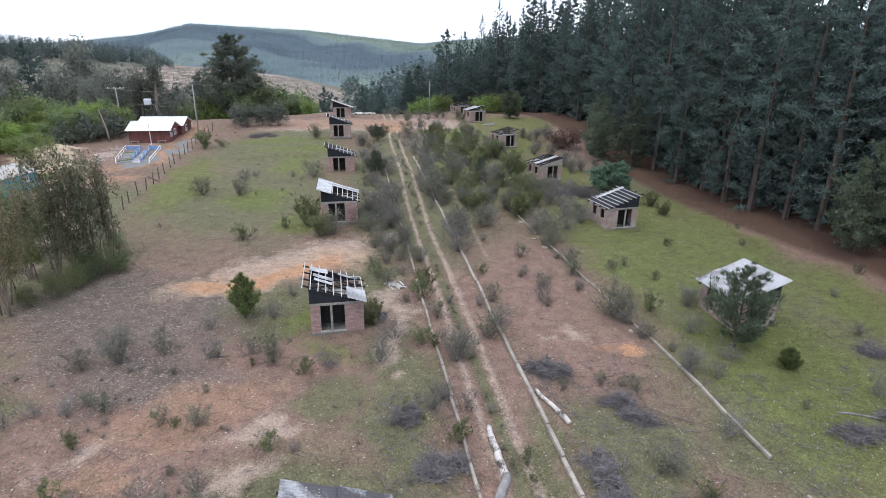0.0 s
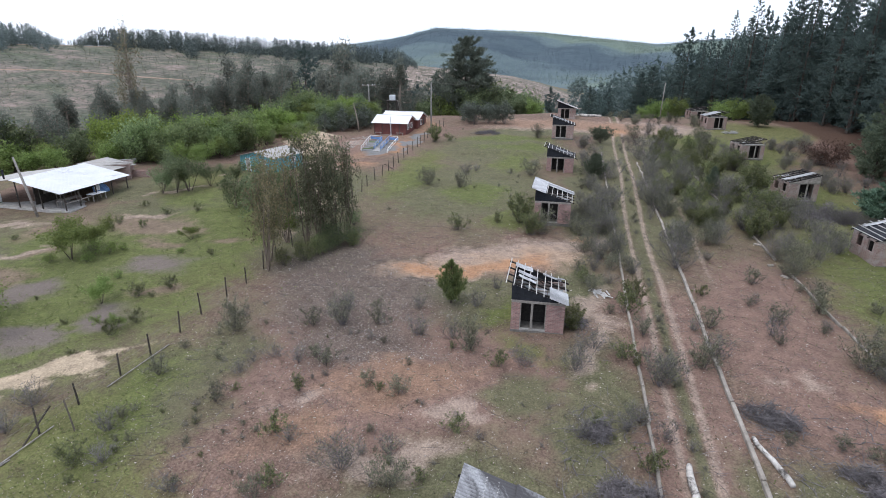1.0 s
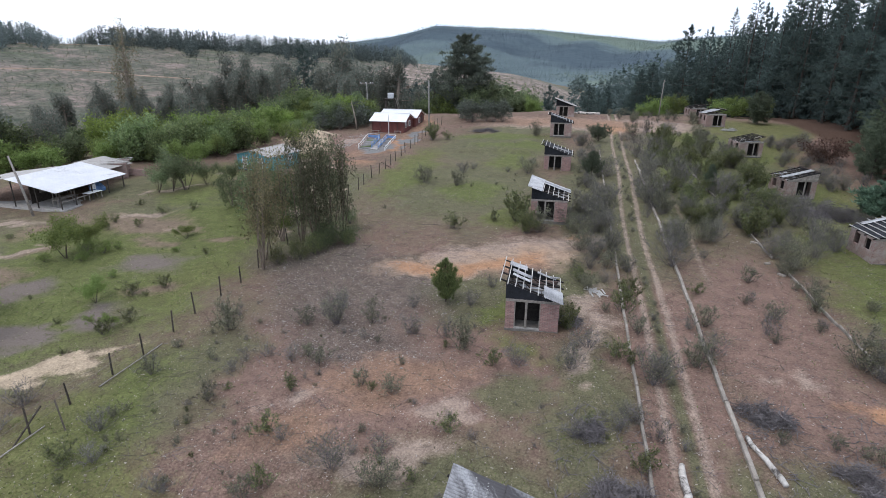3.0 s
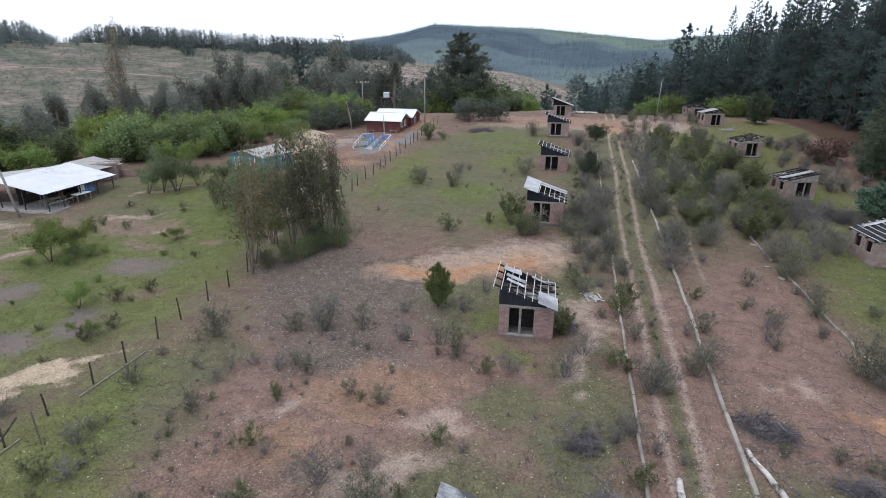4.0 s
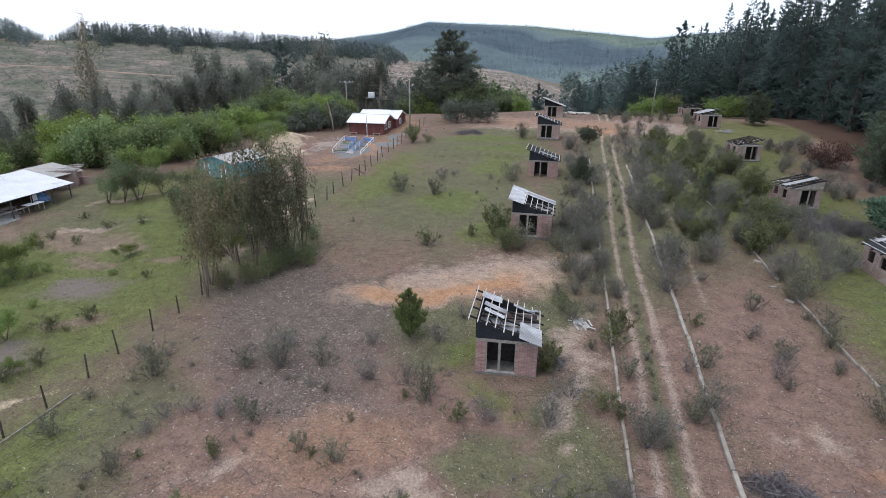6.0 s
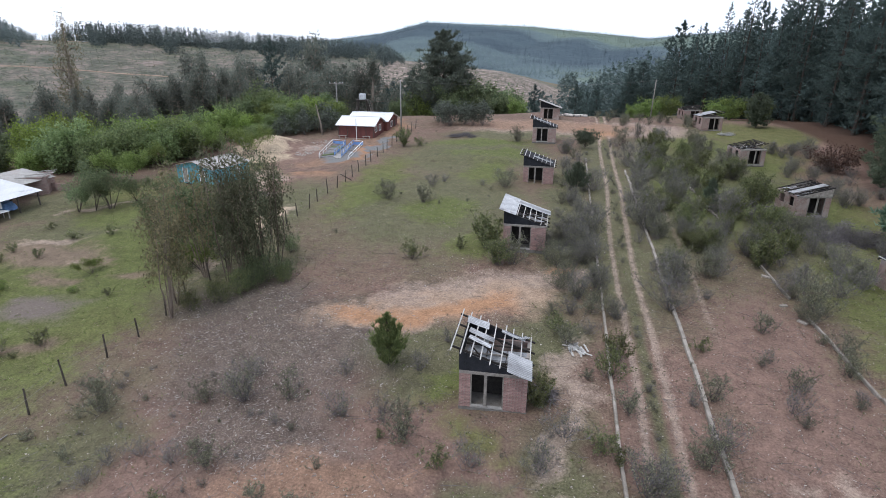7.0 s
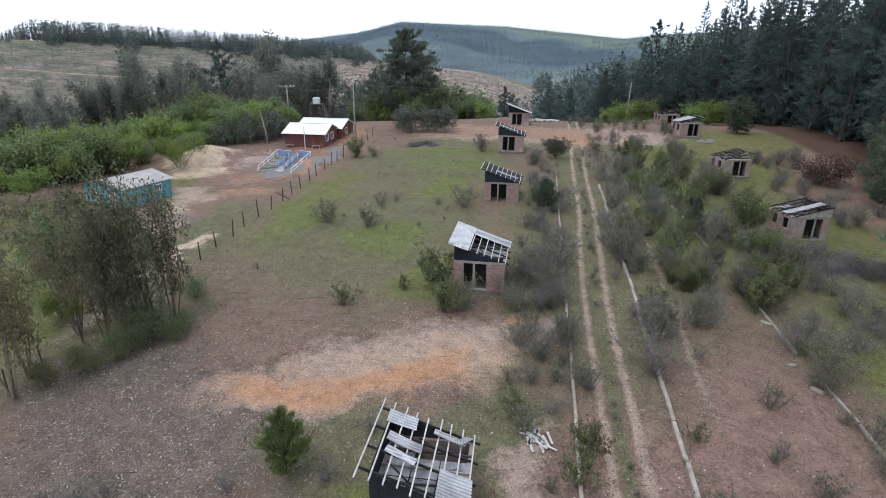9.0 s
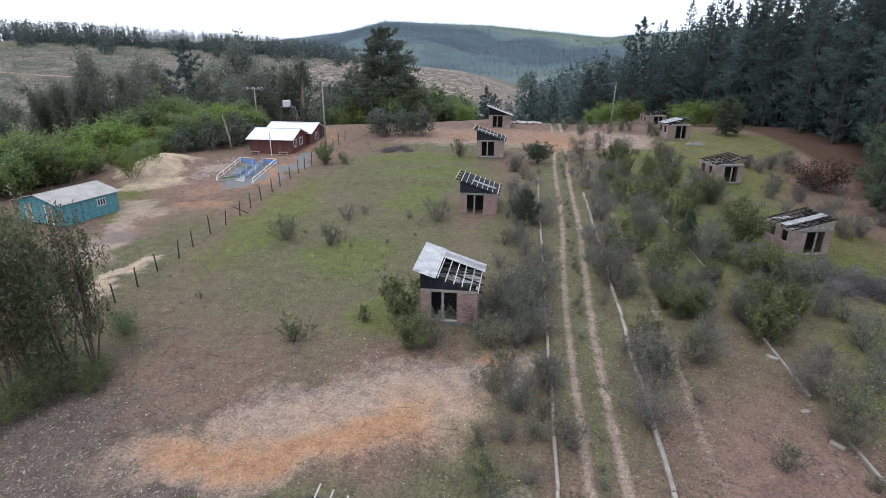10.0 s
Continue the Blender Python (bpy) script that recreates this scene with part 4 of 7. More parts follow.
def fan_meshes(seed, height, spread_at, stems, leaves, leaf_size, forks=5, bare=0.4, thick=0.006, fuzz=220):
    """An upright shrub: stems that fan out from a broad root and fork into fine twigs, small leaves along their upper ends."""
    wood, leaf = Shape(seed), Shape(seed + 1)
    r = wood.r
    starts, ends_ = [], []
    for i in range(stems):
        a, t = i * 2.4 + r.normal(0, 0.5), spread_at * math.sqrt((i + 0.5) / stems) * r.uniform(0.6, 1.2)
        d = np.array([math.cos(a), math.sin(a), 0])
        h = height * r.uniform(0.55, 1.05) * (1 - 0.3 * (t / spread_at) ** 2)
        q = np.array([0, 0.4, 1.0])[:, None]
        pts = d * t * 0.3 * r.rand() + d * t * 0.8 * q ** 0.85 + np.array([0, 0, h]) * (0.85 * q + 0.15 * q * q) + r.normal(0, 0.05 * height, (3, 3)) * q
        wood.tube(pts, [thick * 1.5, thick, thick * 0.4], 3)
        starts.append(pts[1])
        ends_.append(pts[2])
        for j in range(forks):
            f = r.uniform(0.15, 0.85)
            o = pts[1] * (1 - f) + pts[2] * f if f > 0.4 else pts[0] * (1 - f / 0.4) + pts[1] * f / 0.4
            b = r.uniform(0, 6.283)
            e = o + np.array([math.cos(b) * 0.3 * spread_at, math.sin(b) * 0.3 * spread_at, height * r.uniform(0.08, 0.36)]) * r.uniform(0.6, 1.2)
            wood.tube([o, e], [thick * 0.6, thick * 0.25], 3)
            starts.append(o)
            ends_.append(e)
    starts, ends_ = np.array(starts), np.array(ends_)
    way = (ends_ - starts) / (np.linalg.norm(ends_ - starts, axis=1)[:, None] + 1e-6)
    k = r.randint(0, len(starts), fuzz)
    wood.leaves(starts[k] + (ends_[k] - starts[k]) * r.uniform(0.2, 1, (fuzz, 1)), way[k] + r.normal(0, 0.6, (fuzz, 3)), r.uniform(0.1, 0.26, fuzz) * height, thick * 1.3, 1.0, True)
    if leaves:
        k = r.randint(0, len(starts), leaves)
        f = bare + (1.05 - bare) * r.rand(leaves)[:, None] ** 0.8
        at = starts[k] + (ends_[k] - starts[k]) * f + r.normal(0, 0.04 * spread_at + 0.015, (leaves, 3))
        leaf.leaves(at, way[k] + r.normal(0, 0.7, (leaves, 3)), r.uniform(0.6, 1.3, leaves) * leaf_size, r.uniform(0.35, 0.6, leaves) * leaf_size, 0.9, True)
    return wood, leaf


def plant(name, wood, leaf, bark, green, label, category, group=""):
    """A plant with its trunk and crown as parts; it is moved into place afterwards."""
    ob = tagged(new(name), label, category, group)
    part_mesh("trunk" if category == "tree" else "stem", wood.mesh("trunk", bark), bark, ob)
    if leaf.v:
        part_mesh("crown" if category == "tree" else "foliage", leaf.mesh("crown", green), green, ob)
    return ob


def put(kinds, spots, rng, lo=0.85, hi=1.15):
    """Sets copies of the kinds at the spots (x, y, scale); the kinds themselves stand at the first spots."""
    for i, (x, y, k) in enumerate(spots):
        ob = kinds[i % len(kinds)]
        s = k * rng.uniform(lo, hi)
        m = pose(x, y, gz(x, y) - 0.04, 0, 0, rng.uniform(0, 360)) @ Matrix.Diagonal((s, s, s * rng.uniform(0.92, 1.1), 1))
        if i < len(kinds):
            ob.matrix_world = m
        else:
            o = copy_thing(ob, Matrix())
            o.matrix_basis = m


rng = random.Random(5)
EDGE_Y, EDGE_X = [0, 34, 41, 48, 57, 66, 84, 98, 115, 126, 150, 168, 185], [46.5, 45.5, 43.6, 42.4, 41.6, 41.8, 44.6, 44.6, 43.6, 41, 35.5, 27.5, 19]


def edge_x(y):
    return float(np.interp(y, EDGE_Y, EDGE_X))


def top_z(y):
    """Height that the tops of the wood reach, falling towards the far end."""
    return float(np.interp(y, [0, 60, 117, 130, 140, 148, 155, 163, 185], [27, 30, 29, 26, 24, 22.2, 20, 18.2, 13]))


edge = [plant("pine_tree", *pine_meshes(40 + i, 25 + i, (5.4, 4.6, 5.8, 5.0)[i], (0.02, 0.0, 0.05, 0.01)[i], (104, 96, 98, 106)[i], 20, 0.62, 0.45, ((-0.05, 0.3), (0.0, 0.4), (-0.1, 0.25), (0.0, 0.3))[i], (0.72, 0.6, 0.8, 0.66)[i], 0.16, 0.5, 0.45, 0.28), BARK, PINE, "tall grey-green pine with long drooping branches at the wood's edge", "tree", "pine wood") for i in range(4)]
spots = []
for i in range(56):
    y = 8 + i * 2.75
    x = edge_x(y) + 0.6 + rng.uniform(-1.6, 2.2)
    spots.append((x, y + rng.uniform(-1.2, 1.2), (top_z(y) + rng.uniform(-4, 1.2) - gz(x, y)) / 26))
put(edge, spots, rng, 0.97, 1.03)
deep = [plant("pine_tree", *pine_meshes(60 + i, 26, 4.2, 0.03, 60, 9, 1.0, 0.3, (0.0, 0.3), 0.66, 0.3, 0.1), BARK, PINE, "tall grey-green pine inside the wood", "tree", "pine wood") for i in range(3)]
spots = []
for row in range(1, 6):
    for i in range(38):
        y = 2 + i * 4.9 + rng.uniform(-2, 2)
        if row == 5 and y > 105 or row < 3 and y < 14:
            continue
        x = edge_x(y) + (row if y < 108 else row * 0.75) * 4.4 + rng.uniform(-1.5, 1.5)
        spots.append((x, y, (top_z(y) + rng.uniform(-3, 1.8) - gz(x, y)) / 26))
put(deep, spots, rng, 0.97, 1.03)

# filler pines, added to block light from the floor behind the edge trees
under = [plant("pine_tree", *pine_meshes(68 + i, 9, 3.6, 0.0, 44, 10, 0.9, 0.3, (0.0, 0.3), 0.5, 0.3, 0.1), BARK, PINE, "suppressed dark pine under the wood's edge", "tree", "pine wood") for i in range(2)]
put(under, [(edge_x(y) + 2.6 + rng.uniform(-0.8, 0.8), y, rng.uniform(0.8, 1.2)) for y in np.arange(16, 150, 3.1)], rng)

# ---- kerbs along the track ----
def kerb(name, points, width, height, label, seed):
    """A line of kerb stones laid end to end, some sunk or shifted."""
    r = random.Random(seed)
    k = thing(name, points[0][0], points[0][1], 0, 0, label, "kerb")
    k.matrix_world = Matrix()
    ys = [p[1] for p in points]
    xs = [p[0] for p in points]
    y = ys[0]
    while y < ys[-1]:
        n = r.uniform(1.6, 3.2)
        e = min(y + n, ys[-1])
        if r.random() > 0.04:
            a = Vector((float(np.interp(y, ys, xs)) + r.uniform(-0.05, 0.05), y + 0.02, gz(np.interp(y, ys, xs), y) + 0.07 + r.uniform(-0.03, 0.04)))
            b = Vector((float(np.interp(e, ys, xs)) + r.uniform(-0.05, 0.05), e - 0.02, gz(np.interp(e, ys, xs), e) + 0.07 + r.uniform(-0.03, 0.04)))
            part("kerb_stone", beam(a, b, width, height, 0.03), KERB, k)
        y = e
    return k


kerb("kerb", [(4.95, 6), (5.05, 30), (5.2, 60), (5.35, 80)], 0.15, 0.2, "thin pale concrete kerb along the dirt track", 1)
kerb("kerb", [(9.1, 6), (9.3, 30), (9.6, 60), (9.75, 76)], 0.2, 0.24, "broad pale concrete kerb along the dirt track", 2)
kerb("kerb", [(18.5, 6), (18.4, 25), (17.5, 40), (16.3, 61), (15.8, 70)], 0.15, 0.2, "pale kerb half sunk in grass below the cabins", 3)

# ---- wire fence ----
WIRE = surface("dull_wire", (0.12, 0.11, 0.1), (0.25, 0.24, 0.23), 5, 30, 0.5, 0.8)
POST = surface("dark_fence_post", (0.03, 0.025, 0.02), (0.11, 0.09, 0.075), 4, 30, 0.9)
fence = thing("fence", -22, 50, 0, 0, "wire fence on dark leaning wooden posts", "fence")
fence.matrix_world = Matrix()
r = random.Random(8)
line_y, line_x = [10, 15, 20, 27, 34, 57, 70, 86, 97], [-23.6, -23.1, -22.6, -22.1, -21.8, -21.3, -21.1, -21.0, -20.6]
tops, y = [], 12.6
while y < 97:
    x = float(np.interp(y, line_y, line_x)) + r.uniform(-0.1, 0.1)
    z = gz(x, y)
    s = Shape(int(y * 10))
    h = r.uniform(1.25, 1.55)
    lean = (r.uniform(-0.12, 0.12), r.uniform(-0.12, 0.12))
    s.tube([(x, y, z - 0.2), (x + lean[0] * 0.5, y + lean[1] * 0.5, z + h * 0.5), (x + lean[0], y + lean[1], z + h)], [0.055, 0.05, 0.042], 6, True)
    part_mesh("post", s.mesh("post", POST), POST, fence)
    tops.append((x, y, z, lean, h))
    y += r.uniform(2.1, 2.6)
for k in (0.3, 0.6, 0.88):
    s = Shape(3)
    pts = []
    for (x, y, z, lean, h), nxt in zip(tops, tops[1:] + tops[-1:]):
        p = np.array([x + lean[0] * k + 0.06, y + lean[1] * k, z + h * k])
        q = np.array([nxt[0] + nxt[3][0] * k + 0.06, nxt[1] + nxt[3][1] * k, nxt[2] + nxt[4] * k])
        pts += [p, (p + q) / 2 - (0, 0, 0.05)]
    s.tube(pts[:-1], [0.006] * (len(pts) - 1), 3)
    part_mesh("wire", s.mesh("wire", WIRE), WIRE, fence)
for (a, b) in (((-22.5, 18.3, 1.0), (-21.2, 17.4, 0.1)), ((-22.9, 17.9, 0.9), (-22.9, 16.2, 0.05)), ((-21.6, 65.6, 0.9), (-20.6, 66.4, 0.05))):
    za, zb = gz(a[0], a[1]) + a[2], gz(b[0], b[1]) + b[2]
    part("brace", beam((a[0], a[1], za), (b[0], b[1], zb), 0.07, 0.07), POST, fence)
for a, b in (((-22.9, 14.6), (-22.6, 17.6)), ((-22.3, 20.6), (-21.9, 25.0)), ((-23.2, 12.6), (-22.7, 15.4))):
    log_rail = thing("fallen_rail", 0, 0, 0, 0, "pale fallen fence rail lying in the grass", "rail", "fallen rails")
    part("pole", beam((a[0], a[1], gz(*a) + 0.06), (b[0], b[1], gz(*b) + 0.06), 0.055, 0.055), GREY_WOOD, log_rail)

# ---- red meeting house with two gabled wings ----
RED_BOARD = surface("dark_red_boards", (0.10, 0.035, 0.032), (0.19, 0.07, 0.06), 2.0, 20, 0.7, stretch=(1, 1, 0.3))
WHITE_ROOF = surface("white_metal_roof", (0.64, 0.65, 0.67), (0.78, 0.78, 0.8), 1.0, 10, 0.5, stain=(0.55, 0.54, 0.53), stain_at=0.62, vary=0.03)
WHITE_PAINT = surface("white_paint", (0.6, 0.6, 0.6), (0.8, 0.8, 0.8), 3, 30, 0.6)
m_glass, n_g, l_g, p_g = graph("window_glass")
p_g.inputs["Base Color"].default_value = (0.06, 0.07, 0.08, 1)
p_g.inputs["Roughness"].default_value = 0.08
GLASS = m_glass


def gable_roof(x0, x1, y0, y1, eave, ridge, over=0.35, thick=0.06, ribs=18):
    """A ridged metal roof with its ridge along x, each slope ribbed."""
    bm = bmesh.new()
    ym = (y0 + y1) / 2
    slope = (ridge - eave) / (ym - y0)
    for s in (-1, 1):
        ye = ym + s * ((y1 - y0) / 2 + over)
        ze = ridge - slope * abs(ye - ym)
        xs = np.linspace(x0 - over, x1 + over, ribs * 4 + 1)
        up = [(0.0, 0.0, 0.035, 0.0)[i % 4] for i in range(len(xs))]
        rows = []
        for off in (0, -thick):
            rows.append([(bm.verts.new((x, ym, ridge + u + off)), bm.verts.new((x, ye, ze + u + off))) for x, u in zip(xs, up)])
        for i in range(len(xs) - 1):
            for g in rows:
                bm.faces.new((g[i][0], g[i + 1][0], g[i + 1][1], g[i][1]))
            bm.faces.new((rows[0][i][1], rows[0][i + 1][1], rows[1][i + 1][1], rows[1][i][1]))
        for i in (0, len(xs) - 1):
            bm.faces.new((rows[0][i][0], rows[0][i][1], rows[1][i][1], rows[1][i][0]))
    bmesh.ops.recalc_face_normals(bm, faces=bm.faces)
    return bm


def gable_end(x, y0, y1, z0, z1, t=0.1):
    bm = bmesh.new()
    v = [bm.verts.new((xx, yy, zz)) for xx in (x, x + t) for yy, zz in ((y0, z0), (y1, z0), ((y0 + y1) / 2, z1))]
    for f in ((0, 1, 2), (5, 4, 3), (0, 3, 4, 1), (1, 4, 5, 2), (2, 5, 3, 0)):
        bm.faces.new([v[i] for i in f])
    bmesh.ops.recalc_face_normals(bm, faces=bm.faces)
    return bm


def window(parent, side_x, y0, y1, z0, z1, out=1):
    """A white-framed window in a wall that faces along x."""
    w = part("window", box(side_x - 0.03 * out if out < 0 else side_x, side_x + 0.02, y0, y1, z0, z1, 0), GLASS, parent)
    for a, b, c, d in ((y0 - 0.07, y1 + 0.07, z1, z1 + 0.07), (y0 - 0.07, y1 + 0.07, z0 - 0.07, z0), (y0 - 0.07, y0, z0, z1), (y1, y1 + 0.07, z0, z1), ((y0 + y1) / 2 - 0.02, (y0 + y1) / 2 + 0.02, z0, z1)):
        part("frame", box(side_x - 0.01, side_x + 0.05, a, b, c, d, 0), WHITE_PAINT, w)
    return w


hall_z = gz(-27, 88) - 0.05
hall = thing("meeting_house", 0, 0, hall_z, 0, "low dark-red timber hall with two white metal gable roofs", "house")
r = random.Random(3)
WINGS = [(-30.5, -25.0, 87.9, 93.2, 2.0, 2.9), (-30.8, -24.5, 93.25, 99.0, 2.05, 2.95)]
for x0, x1, y0, y1, eave, ridge in WINGS:
    ws = [part("wall", box(x0, x1, y0, y0 + 0.12, 0, eave, 0), RED_BOARD, hall), part("wall", box(x0, x1, y1 - 0.12, y1, 0, eave, 0), RED_BOARD, hall),
          part("wall", box(x0, x0 + 0.12, y0 + 0.12, y1 - 0.12, 0, eave, 0), RED_BOARD, hall), part("wall", box(x1 - 0.12, x1, y0 + 0.12, y1 - 0.12, 0, eave, 0), RED_BOARD, hall)]
    part("gable", gable_end(x1 - 0.11, y0, y1, eave, ridge), RED_BOARD, hall)
    part("gable", gable_end(x0 + 0.01, y0, y1, eave, ridge), RED_BOARD, hall)
    part("roof", gable_roof(x0, x1, y0, y1, eave + 0.06, ridge + 0.06), WHITE_ROOF, hall, "white ribbed metal roof")
    part("ridge_cap", box(x0 - 0.37, x1 + 0.37, (y0 + y1) / 2 - 0.12, (y0 + y1) / 2 + 0.12, ridge + 0.07, ridge + 0.115, 0.01), WHITE_ROOF, hall)
part("plinth", box(-31.0, -24.3, 87.75, 99.2, -0.8, 0.08), CONCRETE, hall)
for x in (-30.5, -29.1, -27.6, -26.2, -25.07):
    part("wall_batten", box(x, x + 0.07, 87.86, 87.9, 0.08, 2.1, 0), DARK_WOOD, hall)
for y in (88.6, 90.6, 95.2):
    window(hall, -25.0 if y < 93 else -24.5, y, y + 0.9, 0.95, 1.75)
part("door", box(-24.52, -24.47, 96.9, 97.8, 0.08, 2.0), DARK_WOOD, hall)
for x in (-29.6, -25.9):
    b = thing("bench", x, 87.2, gz(x, 87.2), 3, "small wooden bench in front of the red hall", "bench", "benches at the hall")
    part("seat", box(-0.6, 0.6, -0.15, 0.15, 0.4, 0.45), GREY_WOOD, b)
    for dx in (-0.5, 0.44):
        for dy in (-0.13, 0.07):
            part("leg", box(dx, dx + 0.06, dy, dy + 0.06, 0, 0.4), GREY_WOOD, b)
mast = thing("mast", -27.3, 86.9, gz(-27.3, 86.9), 0, "thin pale painted post before the red hall", "post")
part("pole", beam((0, 0, -0.2), (0, 0, 3.0), 0.09, 0.09), WHITE_PAINT, mast)

# ---- ramps with painted handrails below the hall ----
BLUE_PAINT = surface("blue_paint", (0.10, 0.2, 0.42), (0.2, 0.33, 0.58), 4, 30, 0.55)
GRAVEL = surface("grey_gravel", (0.13, 0.125, 0.125), (0.28, 0.27, 0.265), 3, 60, 0.95)
TURF = surface("ramp_turf", (0.05, 0.075, 0.02), (0.11, 0.14, 0.05), 3, 40, 0.95)
ramps = thing("railed_ramps", 0, 0, 0, 0, "pair of sloping ramps with white and blue handrails", "ramp")
RAILS = [((-28.0, 74.9), (-29.4, 82.9), "white"), ((-26.65, 76.5), (-27.3, 82.3), "blue"), ((-25.6, 76.3), (-26.1, 82.3), "blue"), ((-24.1, 74.9), (-24.8, 82.5), "white")]


def on_rail(k, f):
    (ax, ay), (bx_, by), _ = RAILS[k]
    return ax + (bx_ - ax) * f, ay + (by - ay) * f


def bed(k0, k1, f0, f1, lift, deep):
    """A slab between two rails, following the slope of the ground."""
    bm = bmesh.new()
    top = [bm.verts.new((x, y, gz(x, y) + lift)) for x, y in (on_rail(k0, f0), on_rail(k1, f0), on_rail(k1, f1), on_rail(k0, f1))]
    ext = bmesh.ops.extrude_face_region(bm, geom=[bm.faces.new(top)])
    bmesh.ops.translate(bm, vec=(0, 0, -deep), verts=[v for v in ext["geom"] if isinstance(v, bmesh.types.BMVert)])
    bmesh.ops.recalc_face_normals(bm, faces=bm.faces)
    return bm


for k, (p0, p1, colour) in enumerate(RAILS):
    paint = WHITE_PAINT if colour == "white" else BLUE_PAINT
    tall_ = 0.72 if colour == "white" else 0.78
    q = [(*on_rail(k, f), gz(*on_rail(k, f)) + tall_) for f in (0.0, 0.5, 1.0)]
    rail = part("handrail", beam(q[0], q[2], 0.06, 0.06), paint, ramps, f"{colour} painted timber handrail")
    posts = 5 if colour == "white" else 7
    for i in range(posts):
        x, y = on_rail(k, i / (posts - 1))
        part("baluster", box(x - 0.03, x + 0.03, y - 0.03, y + 0.03, gz(x, y) - 0.15, gz(x, y) + tall_ - 0.03), WHITE_PAINT if i % 2 else paint, rail)
    low = [(x, y, z - 0.36) for x, y, z in q]
    part("mid_rail", beam(low[0], low[2], 0.035, 0.05), paint, rail)
    if colour == "white":
        x, y = on_rail(k, -0.06)
        part("end_rail", beam((x, y, gz(x, y) + 0.3), q[0], 0.05, 0.05), WHITE_PAINT, rail)
    else:
        for i in range(posts - 1):
            a_, b_ = on_rail(k, (i + 0.14) / (posts - 1)), on_rail(k, (i + 0.86) / (posts - 1))
            part("infill_board", beam((*a_, gz(*a_) + 0.24), (*b_, gz(*b_) + 0.24), 0.025, 0.2, 0), BLUE_PAINT, rail)
for k, mat_, lab in ((0, GRAVEL, "gravel bed with patches of turf"), (1, GRAVEL, "narrow gravel path between the blue rails"), (2, GRAVEL, "gravel ramp")):
    part("ramp", bed(k, k + 1, 0.0, 1.0, 0.05, 0.4), mat_, ramps, lab)
part("slab", bed(1, 2, -0.14, 0.2, 0.09, 0.2), CONCRETE, ramps, "pale concrete slab at the foot of the path")
for f0, f1 in ((0.1, 0.24), (0.32, 0.5), (0.62, 0.82)):
    part("turf_bed", bed(0, 1, f0, f1, 0.1, 0.12), TURF, ramps)
for k, paint in ((0, GREY_WOOD), (2, GREY_WOOD)):
    for f in (0.28, 0.56, 0.9):
        a_, b_ = on_rail(k, f), on_rail(k + 1, f)
        part("cross_board", beam((*a_, gz(*a_) + 0.12), (*b_, gz(*b_) + 0.12), 0.04, 0.14), paint, ramps)
for k in (0, 2):
    a_, b_ = on_rail(k, 1.0), on_rail(k + 1, 1.0)
    board = part("end_board", beam((*a_, gz(*a_) + 0.36), (*b_, gz(*b_) + 0.36), 0.03, 0.4), BLUE_PAINT, ramps)
    part("cross_rail", beam((*a_, gz(*a_) + 0.74), (*b_, gz(*b_) + 0.74), 0.05, 0.05), WHITE_PAINT, board)

# ---- water tank on a stand ----
tank = thing("water_tank", -33.0, 106.5, gz(-33, 106.5), 8, "grey square water tank on a dark timber stand", "tank")
tz = 7.0 - gz(-33, 106.5)
TANK = surface("tank_plastic", (0.5, 0.52, 0.55), (0.68, 0.7, 0.72), 2, 20, 0.5)
bm = box(-0.52, 0.52, -0.5, 0.5, tz, tz + 1.0, 0.06)
part("vessel", bm, TANK, tank)
for i in range(4):
    part("rib", box(-0.54, 0.54, -0.52, 0.52, tz + 0.12 + i * 0.24, tz + 0.16 + i * 0.24, 0.01), TANK, tank)
part("deck", box(-1.1, 1.1, -0.9, 0.9, tz - 0.12, tz), DARK_WOOD, tank)
for sx in (-1, 1):
    for sy in (-1, 1):
        part("leg", beam((sx * 1.15, sy * 0.95, -0.3), (sx * 0.85, sy * 0.75, tz - 0.12), 0.14, 0.14), DARK_WOOD, tank)
    part("brace", beam((sx * 1.1, -0.9, 0.3), (sx * 0.9, 0.8, tz - 0.4), 0.07, 0.07), DARK_WOOD, tank)
part("brace", beam((-1.1, -0.95, 0.3), (0.9, -0.8, tz - 0.4), 0.07, 0.07), DARK_WOOD, tank)
part("brace", beam((1.1, -0.95, 0.3), (-0.9, -0.8, tz - 0.4), 0.07, 0.07), DARK_WOOD, tank)
ladder = part("ladder", beam((1.1, -1.0, tz), (2.1, -1.4, 0), 0.05, 0.05), GREY_WOOD, tank)
part("stile", beam((1.4, -0.7, tz), (2.4, -1.1, 0), 0.05, 0.05), GREY_WOOD, ladder)
for i in range(8):
    f = (i + 0.5) / 8
    part("rung", beam((1.1 + f, -1.0 - 0.4 * f, tz * (1 - f)), (1.4 + f, -0.7 - 0.4 * f, tz * (1 - f)), 0.04, 0.04), GREY_WOOD, ladder)

# ---- utility poles and the line between them ----
POLE = surface("pale_concrete_pole", (0.2, 0.19, 0.18), (0.36, 0.34, 0.32), 3, 30, 0.85)


